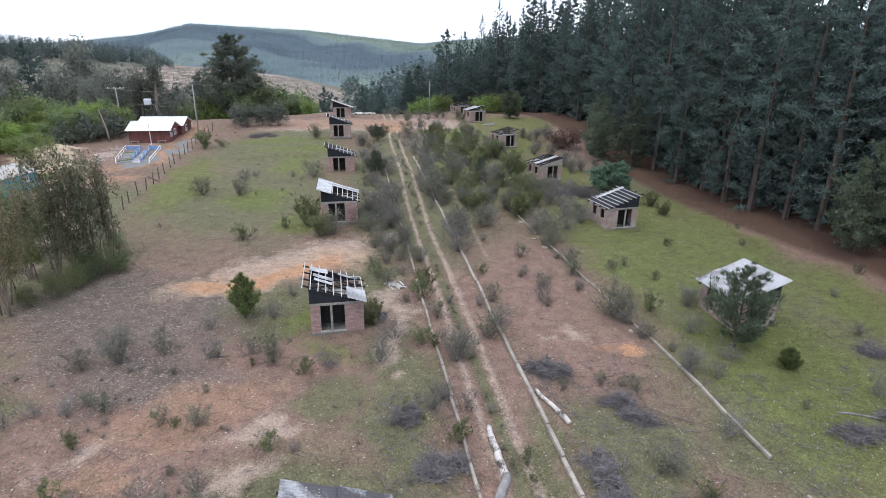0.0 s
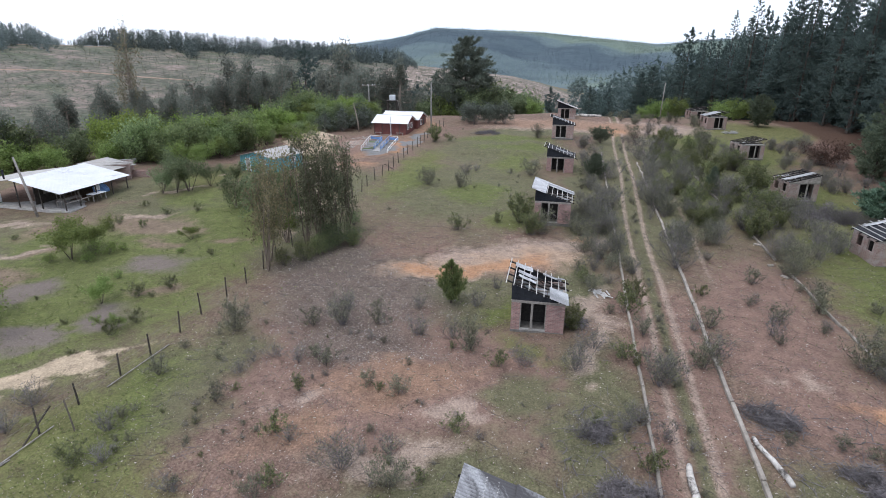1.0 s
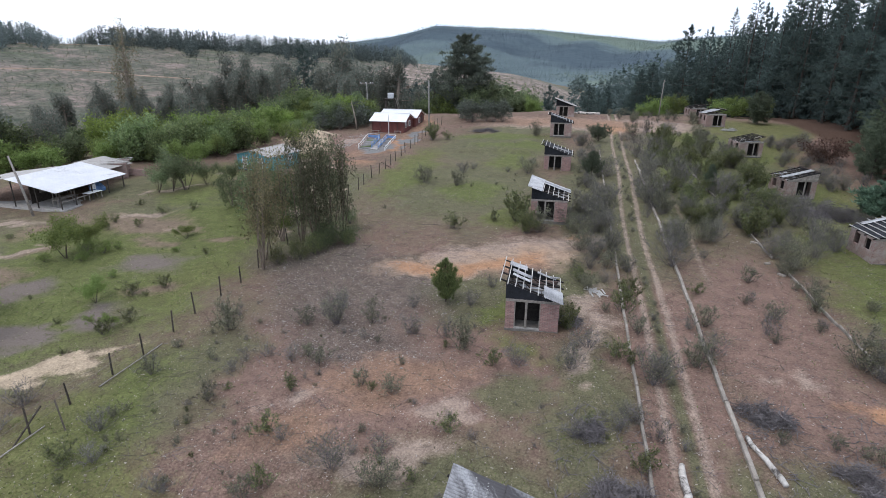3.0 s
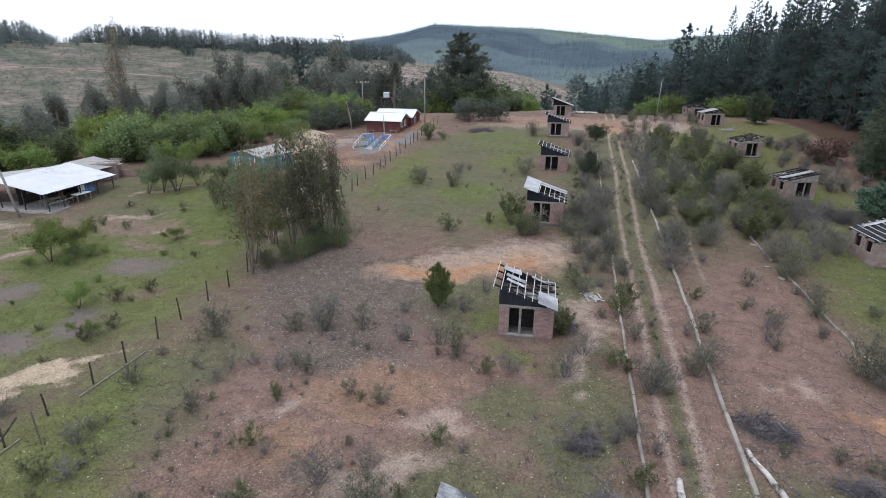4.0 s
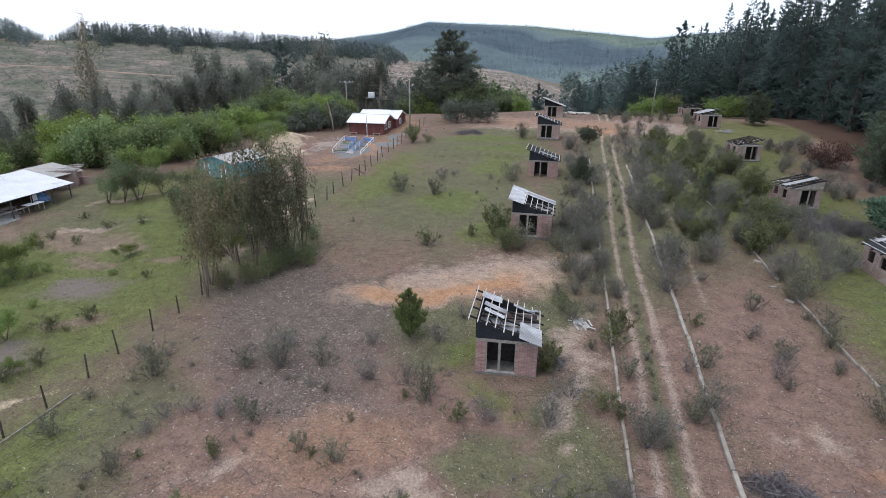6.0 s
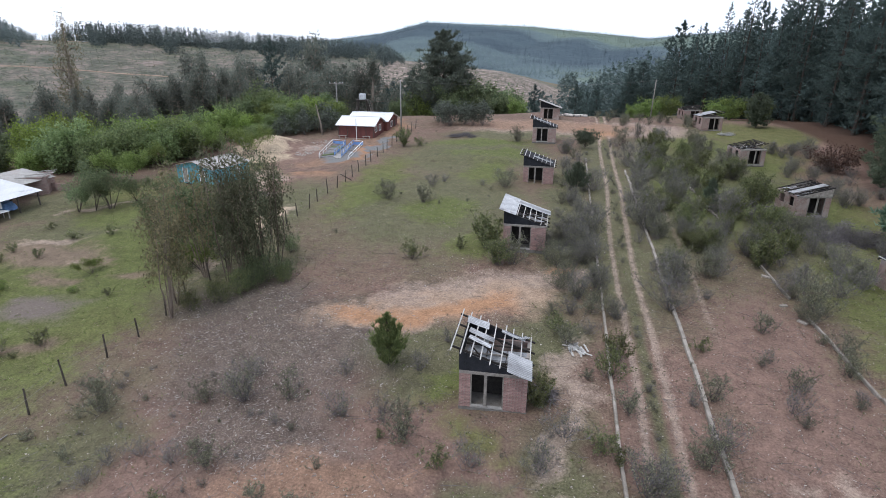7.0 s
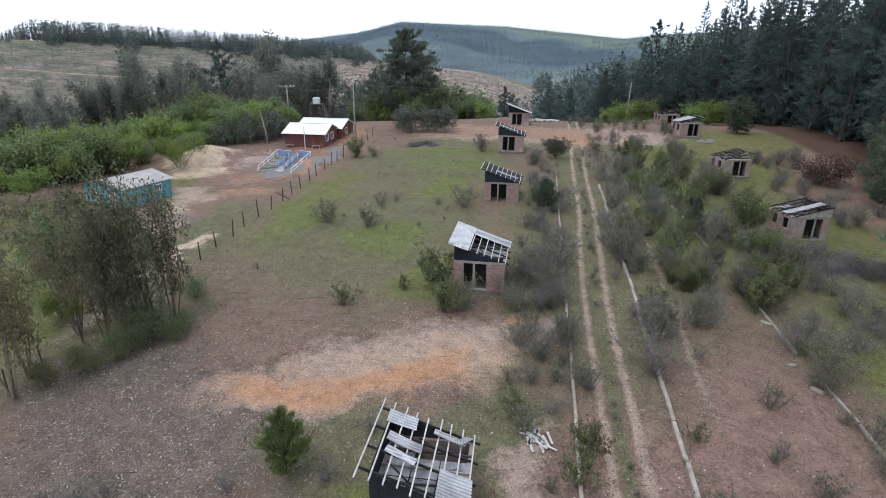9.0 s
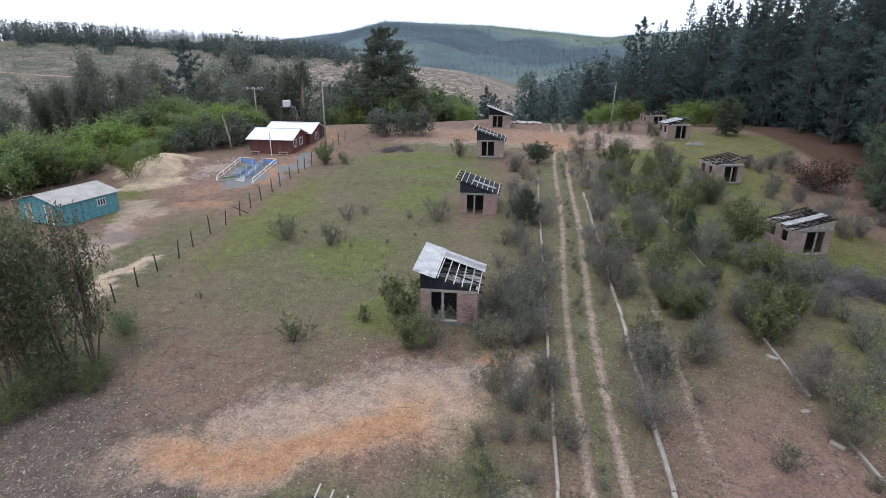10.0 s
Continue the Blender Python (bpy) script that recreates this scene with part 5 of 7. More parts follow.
def utility_pole(x, y, h, arm, lean=0.0, mat_=POLE, wide=0.12, label="pale concrete utility pole with a crossarm"):
    z = gz(x, y)
    p = thing("utility_pole", x, y, z, 0, label, "pole", "utility poles")
    s = Shape(1)
    s.tube([(0, 0, -0.4), (lean * 0.5, 0, h / 2), (lean, 0, h)], [wide, wide * 0.85, wide * 0.65], 8, True)
    part_mesh("shaft", s.mesh("shaft", mat_), mat_, p, smooth_faces=True)
    if arm:
        a = part("crossarm", beam((lean - 1.3, 0.12, h - 0.25), (lean + 1.3, 0.12, h - 0.25), 0.1, 0.12), GREY_WOOD, p)
        for k in (-1.2, -0.3, 0.7, 1.2):
            s = Shape(2)
            s.tube([(lean + k, 0.12, h - 0.2), (lean + k, 0.12, h - 0.08), (lean + k, 0.12, h + 0.02)], [0.04, 0.075, 0.03], 6, True)
            part_mesh("insulator", s.mesh("insulator", TANK), TANK, a)
    return (x + lean, y, z + h)


ends = [utility_pole(-36.9, 104.0, 6.3, True), utility_pole(-21.6, 91.0, 7.9, False, label="slim grey utility pole beside the wire fence"), utility_pole(17.4, 112.0, 6.6, False, 0.2, GREY_WOOD, 0.1, label="leaning utility pole at the crest of the track")]
utility_pole(-49.3, 42.3, 5.8, False, -1.3, GREY_WOOD, 0.13, "leaning weathered wooden pole before the open shed")
for a, b in ((ends[0], ends[1]), (ends[1], ends[2])):
    cable = thing("power_line", 0, 0, 0, 0, "thin sagging power cable between poles", "cable", "power lines")
    s = Shape(4)
    f = np.linspace(0, 1, 13)
    pts = np.array(a) + (np.array(b) - np.array(a)) * f[:, None]
    pts[:, 2] -= 0.8 * 4 * f * (1 - f) + 0.1
    s.tube(pts, [0.014] * 13, 3)
    part_mesh("wire", s.mesh("wire", WIRE), WIRE, cable)

# ---- turquoise shed ----
TURQ = surface("faded_turquoise_boards", (0.08, 0.24, 0.28), (0.16, 0.36, 0.4), 3, 25, 0.75, stain=(0.1, 0.17, 0.18), stain_at=0.6, vary=0.12)
DULL_ROOF = surface("dull_zinc_roof", (0.27, 0.255, 0.24), (0.42, 0.4, 0.375), 1.0, 12, 0.6, stain=(0.4, 0.33, 0.3), stain_at=0.58)
shed = thing("turquoise_shed", -34.1, 60.9, gz(-34.1, 60.9), -14, "faded turquoise board shed with a dull zinc roof", "shed")
SW, SD, SH, SR = 5.4, 5.2, 1.95, 2.6
for sx in np.arange(-SW, 0, 0.2):
    part("board", box(sx + 0.004, sx + 0.196, -0.02 - 0.006 * (int(sx * 5) % 2), 0.02, 0.12, SH + (SR - SH) * (1 - abs(sx + 0.1 + SW / 2) / (SW / 2)), 0.003), TURQ, shed)
for sy in np.arange(0, SD, 0.2):
    part("board", box(-0.02, 0.02 + 0.006 * (int(sy * 5) % 2), sy + 0.004, sy + 0.196, 0.12, SH, 0.003), TURQ, shed)
part("wall", box(-SW, -SW + 0.06, 0, SD, 0.1, SH, 0), TURQ, shed)
part("wall", box(-SW, 0, SD - 0.06, SD, 0.1, SH, 0), TURQ, shed)
part("floor_frame", box(-SW, -0.03, 0.03, SD, 0.0, 0.12), DARK_WOOD, shed)
for sx in (-SW + 0.1, -0.25):
    for sy in (0.1, SD / 2, SD - 0.3):
        part("stilt", box(sx, sx + 0.16, sy, sy + 0.16, -0.7, 0.0), DARK_WOOD, shed)
for s in (-1, 1):
    bm = corrugated(3.0, SD + 0.7, 30, 0.015)
    ang = math.degrees(math.atan2(SR - SH, SW / 2)) * s
    bmesh.ops.transform(bm, matrix=pose(-SW / 2 + s * SW / 4 + s * 0.08, SD / 2, (SH + SR) / 2 + 0.06, 0, ang, 0), verts=bm.verts)
    part("roof", bm, DULL_ROOF, shed, "dull zinc roof slope with patches")
for a, b in ((-1.0, 1.6), (-2.4, 1.0)):
    bm = corrugated(0.5, 0.9, 5, 0.015)
    bmesh.ops.transform(bm, matrix=pose(a, b + 1.5, SR - 0.1 - (0.22 * (a + 2.7)) + 0.09, 0, 13, 8), verts=bm.verts)
    part("patch_sheet", bm, MOSSY_SHEET, shed)
w = part("window", box(0.0, 0.03, 3.2, 4.0, 1.15, 1.65, 0), GLASS, shed)
for k in range(4):
    part("bar", box(0.025, 0.05, 3.2 + k * 0.25, 3.26 + k * 0.25, 1.1, 1.7, 0), WHITE_PAINT, w)
for z0 in (1.08, 1.66):
    part("frame", box(0.02, 0.055, 3.14, 4.06, z0, z0 + 0.07, 0), WHITE_PAINT, w)
part("rail", box(0.026, 0.07, 2.0, 4.9, 0.85, 0.93), TURQ, shed)
for sx in (-4.4, -1.9):
    d = part("door", box(sx, sx + 0.6, -0.06, -0.03, 0.2, 1.75, 0.005), GREY_WOOD, shed, "grey plank door with pale frame")
    for a, b in ((sx - 0.09, sx), (sx + 0.6, sx + 0.69)):
        part("frame", box(a, b, -0.07, -0.028, 0.15, 1.85, 0.004), WHITE_PAINT, d)

# ---- open shed with a broad pale roof ----
ZINC = surface("bright_zinc_roof", (0.5, 0.51, 0.53), (0.62, 0.62, 0.64), 0.8, 10, 0.55, stain=(0.38, 0.38, 0.4), stain_at=0.58, vary=0.04)
barn_z = gz(-50, 47)
barn = thing("open_shed", 0, 0, barn_z, 0, "open-sided timber shed with a broad pale zinc roof", "shed")
ZE, ZR = 2.5 - barn_z, 3.6 - barn_z


def slope_sheet(ax, bx_, y0, y1, za, zb, n):
    """One sloping field of ribbed sheet from x = ax, z = za to x = bx_, z = zb."""
    bm = corrugated(math.hypot(bx_ - ax, zb - za), y1 - y0, n, 0.015)
    bmesh.ops.transform(bm, matrix=pose((ax + bx_) / 2, (y0 + y1) / 2, (za + zb) / 2, 0, -math.degrees(math.atan2(zb - za, bx_ - ax)), 0), verts=bm.verts)
    return bm


part("roof", slope_sheet(-53.2, -47.4, 43.4, 52.8, ZR, ZE, 40), ZINC, barn, "bright pale zinc roof slope")
part("roof", slope_sheet(-60.0, -53.2, 43.6, 50.5, ZE + 0.1, ZR, 34), DULL_ROOF, barn, "dull grey roof slope with a stove pipe")
part("roof", slope_sheet(-54.5, -50.5, 53.0, 57.5, ZR - 0.2, ZE + 0.2, 20), DULL_ROOF, barn)
part("floor_slab", box(-59.8, -47.2, 43.8, 53.0, -0.4, 0.1), CONCRETE, barn, "dusty concrete floor")
for x in (-47.6, -50.4, -53.2, -56.4, -59.6):
    part("post", box(x - 0.05, x + 0.05, 43.92, 44.02, 0.05, np.interp(x, [-60, -53.2, -47.4], [ZE, ZR, ZE]) - 0.02), DARK_WOOD, barn)
for y in (45.8, 48.0, 50.2, 52.4):
    part("post", box(-47.73, -47.63, y - 0.05, y + 0.05, 0.05, ZE), DARK_WOOD, barn)
    part("tie_beam", beam((-53.2, y, ZR - 0.1), (-47.5, y, ZE - 0.06), 0.07, 0.12), DARK_WOOD, barn)
part("eave_beam", beam((-47.68, 43.6, ZE - 0.07), (-47.68, 52.7, ZE - 0.07), 0.09, 0.12), DARK_WOOD, barn)
part("back_wall", box(-54.0, -50.4, 51.9, 52.0, 0.1, ZR - 0.66), DARK_WOOD, barn, "dark board wall under the roof")
inside_wall = part("inner_wall", box(-52.6, -52.5, 45.2, 51.9, 0.1, ZR - 0.2), DARK_WOOD, barn)
for y in (46.2, 48.6):
    part("window_frame", box(-52.5, -52.46, y, y + 0.8, 1.0, 1.7), GREY_WOOD, inside_wall)
part("low_rail", beam((-47.7, 44.1, 0.8), (-47.7, 47.6, 0.8), 0.06, 0.1), GREY_WOOD, barn)
part("low_rail", beam((-59.6, 43.97, 0.75), (-56.4, 43.97, 0.75), 0.06, 0.1), GREY_WOOD, barn)
s = Shape(2)
s.tube([(-55.6, 45.0, ZR - 0.5), (-55.6, 45.0, ZR + 0.2), (-55.6, 45.0, ZR + 0.6)], [0.09, 0.09, 0.1], 8, True)
part_mesh("stove_pipe", s.mesh("stove_pipe", TAR_SHEET), TAR_SHEET, barn)
BRICK_RED = brick_surface("plain_red_brick", 0.7)
part("annex_wall", box(-53.8, -48.6, 57.0, 57.15, -0.2, 1.5), BRICK_RED, barn, "low red brick wall behind the roof")

def table(x, y, turn, lx, ly, top_mat, label):
    t = thing("table", x, y, gz(x, y) + 0.12, turn, label, "table", "tables under the open shed")
    part("tabletop", box(-lx / 2, lx / 2, -ly / 2, ly / 2, 0.7, 0.75), top_mat, t)
    for sx in (-1, 1):
        for sy in (-1, 1):
            part("leg", box(sx * (lx / 2 - 0.1) - 0.04, sx * (lx / 2 - 0.1) + 0.04, sy * (ly / 2 - 0.1) - 0.04, sy * (ly / 2 - 0.1) + 0.04, 0, 0.7), GREY_WOOD, t)


table(-49.2, 46.0, 90, 2.6, 0.8, GREY_WOOD, "long grey plank table under the shed roof")
table(-51.2, 47.6, 80, 1.8, 0.8, GREY_WOOD, "grey plank table under the shed roof")
table(-47.6, 47.9, 85, 1.7, 0.9, WHITE_PAINT, "table covered with a pale cloth at the shed's edge")
s = Shape(5)
tarp = thing("tarpaulin", -49.6, 50.6, gz(-49.6, 50.6) + 0.1, 0, "crumpled bright blue tarpaulin heap in the shed", "tarpaulin")
bm = bmesh.new()
bmesh.ops.create_icosphere(bm, subdivisions=3, radius=1.0)
for v in bm.verts:
    k = 1 + 0.28 * noise.noise(v.co * 2.6)
    v.co = Vector((v.co.x * 0.9 * k, v.co.y * 0.65 * k, max(v.co.z, 0) * 0.9 * k))
part("cloth", bm, BLUE_PAINT, tarp)
for x, y in ((-57.8, 44.6), (-57.0, 45.0)):
    dr = thing("drum", x, y, gz(x, y) + 0.12, 0, "pale plastic drum under the shed roof", "drum", "drums in the shed")
    s = Shape(1)
    s.tube([(0, 0, 0), (0, 0, 0.3), (0, 0, 0.33), (0, 0, 0.36), (0, 0, 0.85), (0, 0, 0.88)], [0.28, 0.29, 0.31, 0.29, 0.28, 0.22], 14, True)
    part_mesh("barrel", s.mesh("barrel", WHITE_PAINT), WHITE_PAINT, dr)
cloth = thing("hanging_cloth", -47.8, 48.3, gz(-47.8, 48.3) + 1.0, 90, "white cloth hung on the shed's eave", "cloth")
bm = bmesh.new()
rows = [[bm.verts.new((-0.35 + 0.1 * i, 0.05 * math.sin(i * 1.7), 0.25 * j)) for i in range(8)] for j in range(4)]
for j in range(3):
    for i in range(7):
        bm.faces.new((rows[j][i], rows[j][i + 1], rows[j + 1][i + 1], rows[j + 1][i]))
bmesh.ops.solidify(bm, geom=bm.faces[:], thickness=0.015)
part("sheet", bm, WHITE_PAINT, cloth)

# ---- roofless brick store behind the open shed ----
store = thing("brick_store", -52.6, 56.2, gz(-52.6, 56.2), 32, "low roofless red brick store with bare roof poles", "shed")
for a, b, c_, d_ in ((-1.9, 1.9, -1.4, -1.28), (-1.9, 1.9, 1.28, 1.4), (-1.9, -1.78, -1.28, 1.28), (1.78, 1.9, -1.28, 1.28)):
    part("wall", box(a, b, c_, d_, -0.2, 1.75, 0.01), RED_WALL, store)
for k in range(6):
    u = -1.5 + k * 0.6
    part("roof_pole", beam((-2.2, u, 1.8), (2.3, u + 0.06, 1.84 + 0.03 * (k % 3)), 0.08, 0.05), PALE_WOOD if k % 2 else GREY_WOOD, store)
for u in (-1.5, 0.1, 1.6):
    part("rafter", beam((u, -1.6, 1.73), (u, 1.7, 1.75), 0.07, 0.08), GREY_WOOD, store)

# ---- single conifers ----
big = [plant("pine_tree", *pine_meshes(83, 18.6, 8.0, 0.04, 140, 50, 0.85, 0.42, (0.2, 0.75), 0.66, 0.2), BARK, foliage("grey_green_needles", (0.12, 0.145, 0.118), (0.18, 0.21, 0.165), (0.23, 0.26, 0.2), 0.85, 0.5), "big broad pine standing alone behind the red hall", "tree")]
put(big, [(-21.5, 123, 1.0)], rng, 1, 1)
for s, (x, y, h, w, lab) in enumerate([(39.2, 70, 10.0, 3.4, "slender dark pine standing out from the wood"), (39.0, 80.5, 8.5, 3.4, "bushy dark pine beside the brown bank"),
                                       (32.7, 106.3, 4.8, 2.9, "round dark young pine on bright grass"), (36.5, 74.5, 7.5, 2.6, "dark pine at the edge of the wood"), (42.5, 37, 9, 3.5, "low dark pine at the edge of the wood")]):
    put([plant("pine_tree", *pine_meshes(90 + s, h, w, 0.02, 62, 26, 0.5, 0.4, (0.15, 0.6), 0.62, 0.2), BARK, OLIVE_PINE, lab, "tree")], [(x, y, 1.0)], rng, 1, 1)
put([plant("young_pine", *pine_meshes(109, 4.9, 2.2, 0.03, 56, 40, 0.36, 0.45, (0.4, 0.95), 0.55, 0.11, 0.6, 1.0), BARK, foliage("bluish_young_needles", (0.075, 0.105, 0.07), (0.13, 0.17, 0.11), (0.19, 0.23, 0.145), 0.8, 0.4), "dark young pine growing in front of a cabin", "tree")], [(23.1, 26.0, 1.0)], rng, 1, 1)
for s, (x, y, h, w, lab) in enumerate([(-6.5, 33.3, 2.9, 1.05, "bright young pine beside the roofless cabin"), (24.7, 23.4, 1.3, 0.5, "small young pine seedling in the grass"),
                                       (5.5, 86.4, 2.1, 1.9, "round bushy young pine beside the track"), (3.9, 66.0, 2.9, 1.2, "young pine beside the kerb"), (16.1, 63.1, 2.8, 0.8, "thin young pine among shrubs")]):
    put([plant("young_pine", *pine_meshes(110 + s, h, w, 0.02, 74, 26, 0.3, 0.32, (0.7, 1.2) if w < 2 else (0.3, 0.9), 0.75 if w < 2 else 0.45, 0.1, 0.6, 1.3, 1.0), BARK, YOUNG_PINE if s < 2 else OLIVE_PINE, lab, "tree")], [(x, y, 1.0)], rng, 1, 1)
aurac = foliage("blue_green_needles", (0.075, 0.125, 0.085), (0.14, 0.215, 0.145), (0.18, 0.26, 0.17), through_light=0.45)
put([plant("young_pine", *pine_meshes(121, 3.6, 3.0, 0.12, 40, 40, 0.5, 0.3, (0.1, 0.5), 0.45, 0.25), BARK, aurac, "blue-green spreading conifer behind a cabin", "tree")], [(30.2, 57.5, 1.0)], rng, 1, 1)

# ---- eucalyptus clump beside the fence ----
DARK_EUC = foliage("dark_eucalyptus_leaves", (0.082, 0.09, 0.055), (0.158, 0.166, 0.1), (0.24, 0.212, 0.142), through_light=0.5)
BROWN_EUC = foliage("brownish_eucalyptus_leaves", (0.125, 0.116, 0.068), (0.23, 0.212, 0.118), (0.31, 0.245, 0.15), through_light=0.5)
EUC_BARK = surface("peeling_eucalyptus_bark", (0.09, 0.066, 0.052), (0.24, 0.19, 0.155), 2, 18, 0.85, stretch=(1, 1, 0.2))
sparse = [plant("eucalyptus", *broad_meshes(130 + i, 9.6, 2.1, 6, 2000, 0.24, 0.36, 0.9, 0.75, 6, 0.3, 0.5, 0.85), EUC_BARK, BROWN_EUC, "slim many-stemmed eucalyptus with sparse drooping brown-green leaves", "tree", "eucalyptus clump") for i in range(2)]
put(sparse, [(-21.2, 35.6, 1.0), (-22.4, 41.3, 1.05), (-21.9, 37.2, 0.85)], rng, 0.97, 1.03)
dense = [plant("eucalyptus", *broad_meshes(134 + i, 10.6, (2.2, 1.9)[i], (6, 5)[i], (4200, 3200)[i], 0.23, (0.26, 0.34)[i], 0.9, 0.6, 7, 0.3, 0.6, 0.8), EUC_BARK, DARK_EUC, "slim eucalyptus with dense dark hanging leaves", "tree", "eucalyptus clump") for i in range(2)]
put(dense, [(-19.4, 41.3, 1.06), (-17.8, 43.2, 0.86), (-18.4, 42.4, 0.95), (-20.6, 41.0, 0.9)], rng, 0.97, 1.03)
low = [plant("shrub", *broad_meshes(140 + i, 1.7, 1.4, 9, 3000, 0.11, 0.05, 0.0, 0.5, 9), TWIG, (BROAD, GREEN_SHRUB)[i], ("dense dark-green undergrowth at the eucalyptus stems", "low bright undergrowth at the eucalyptus stems")[i], "shrub", "undergrowth") for i in range(2)]
put(low, [(-17.9, 41.2, 1.15), (-19.3, 38.0, 0.8), (-18.4, 40.2, 0.9), (-20.5, 36.7, 0.65), (-16.9, 42.2, 0.85), (-18.8, 39.3, 0.8), (-18.8, 42.0, 1.2), (-16.6, 41.4, 0.7), (-18.4, 46.4, 0.9)], rng)
back = [plant("broadleaf_tree", *broad_meshes(145 + i, 6.2, 3.0, 4, 2600, 0.24, 0.15, 0.4, 0.5, 8), PALE_BARK, BROAD, "soft green tree behind the eucalyptus clump", "tree", "meadow trees") for i in range(2)]
put(back, [(-27.4, 45.6, 0.95), (-25.4, 46.4, 1.0), (-31.8, 48.8, 0.66), (-23.8, 45.4, 0.85), (-30.4, 49.4, 0.6)], rng)

# ---- broadleaf trees round the yard and in the valley ----
broad = [plant("broadleaf_tree", *broad_meshes(150 + i, (6.4, 5.0, 7.6)[i], (4.4, 4.6, 4.0)[i], 6, 2800, 0.43, 0.02, 0.1, 0.55, 12), BARK, BROAD, "leafy green tree in the valley thicket", "tree", "valley thicket") for i in range(3)]
bright = [plant("broadleaf_tree", *broad_meshes(160 + i, (5.8, 4.6)[i], (4.6, 4.2)[i], 6, 2800, 0.43, 0.02, 0.0, 0.55, 12), BARK, BRIGHT, "fresh spring-green tree in the valley thicket", "tree", "valley thicket") for i in range(2)]
FRONT_X, FRONT_Y = [-95, -82, -70, -59, -51, -45, -40, -35, -29, -22, -12, 0], [20, 40, 52, 60, 63, 69, 84, 94, 107, 116, 122, 124]


def behind(f, out):
    """A place along the front of the thicket (f from 0 to 1), out metres into it."""
    k = f * (len(FRONT_X) - 1)
    i = min(int(k), len(FRONT_X) - 2)
    dx, dy = FRONT_X[i + 1] - FRONT_X[i], FRONT_Y[i + 1] - FRONT_Y[i]
    n = math.hypot(dx, dy)
    return FRONT_X[i] + dx * (k - i) - dy / n * out, FRONT_Y[i] + dy * (k - i) + dx / n * out


spots_g, spots_b = [], []
for i in range(150):
    f, out = rng.random() * 0.95, 0.5 + rng.random() ** 1.5 * 24
    x, y = behind(f, out)
    if abs((x + 33) - (y - 106.5) * (-34 / 98)) < 4.5 and y > 90:
        continue                                   # the tank stands in a clearing
    k = (rng.uniform(2.6, 6.4) + (3.2 if y > 85 else 0.0) - gz(x, y)) / 7.6
    (spots_b if rng.random() < ((0.6 if out < 9 else 0.35) if y < 100 else 0.12) else spots_g).append((x, y, min(1.5, max(0.45, k))))
FRESH = foliage("yellow_green_leaves", (0.145, 0.2, 0.045), (0.24, 0.31, 0.075), (0.31, 0.38, 0.12), through_light=0.5)
fresh = [plant("broadleaf_tree", *broad_meshes(164 + i, (4.6, 5.4)[i], (3.6, 3.2)[i], 6, 4200, 0.28, 0.05, 0.0, 0.6, 12), BARK, FRESH, "bright yellow-green tree in the valley thicket", "tree", "valley thicket") for i in range(2)]
spots_f = [(-62, 67, 1.15), (-58, 68.5, 1.0), (-44.6, 84, 0.75), (-50.5, 70.5, 0.6), (-41.5, 95, 0.7)]
SOFT = foliage("soft_green_leaves", (0.125, 0.165, 0.075), (0.225, 0.28, 0.125), (0.29, 0.34, 0.165), through_light=0.5)
soft = [plant("broadleaf_tree", *broad_meshes(166 + i, (4.4, 3.6)[i], (3.2, 3.0)[i], 7, 4600, 0.25, 0.0, 0.0, 0.6, 12), BARK, SOFT, "rounded mid-green bushy tree at the front of the thicket", "tree", "valley thicket") for i in range(2)]
spots_s = []
for i in range(44):
    f, out = 0.32 + 0.36 * (i + rng.random()) / 44, (0.8, 5.0, 10.0)[i % 3] + rng.uniform(-1.0, 3.0)
    x, y = behind(f, out)
    if abs((x + 33) - (y - 106.5) * (-34 / 98)) < 3.0 and y > 90:
        continue
    (spots_f if i % 9 == 4 else spots_b if i % 3 == 1 else spots_s).append((x, y, rng.uniform(0.55, 0.9) if i % 3 == 1 else rng.uniform(0.6, 1.3)))
put(fresh, spots_f, rng)
put(soft, spots_s, rng)
put(broad, spots_g, rng)
put(bright, spots_b, rng)
VALLEY_EUC = foliage("valley_eucalyptus_leaves", (0.105, 0.118, 0.1), (0.17, 0.182, 0.148), (0.23, 0.215, 0.175), through_light=0.5)
tall = [plant("eucalyptus", *broad_meshes(170 + i, 15, (4.2, 5.0, 3.4, 4.6)[i], (1, 3, 1, 2)[i], 2800, 0.55, 0.2, 0.6, 0.3, (30, 14, 26, 18)[i]), PALE_BARK, VALLEY_EUC, "tall grey-green eucalyptus in the valley", "tree", "valley eucalyptus") for i in range(4)]
spots = []
for i in range(115):
    x, y = behind(rng.random() ** 0.9 * 0.86, 7 + rng.random() * 40)
    top = np.interp(math.degrees(math.atan2(1 - x, y - 8)), [10, 25, 33, 38, 43, 60], [12.5, 13.5, 13, 10.5, 8.5, 7])
    spots.append((x, y, min(1.7, max(0.5, (top - rng.random() ** 1.2 * 6 - gz(x, y)) / 12.5))))
put(tall, spots + [(-46, 120, 0.95), (-37, 120, 0.85), (-42, 122, 0.8), (-49.5, 123, 0.95), (-33, 126, 0.85), (-75, 105, 0.9), (-69, 105, 0.85), (-72, 108, 0.9), (-52, 116, 0.8)], rng)
put([plant("eucalyptus", *broad_meshes(181, 24, 4.4, 2, 2600, 0.5, 0.3, 0.7, 0.2, 11), PALE_BARK, EUC, "very tall thin eucalyptus above the valley trees", "tree", "valley eucalyptus")], [(-76.4, 88.2, 0.82)], rng, 1, 1)
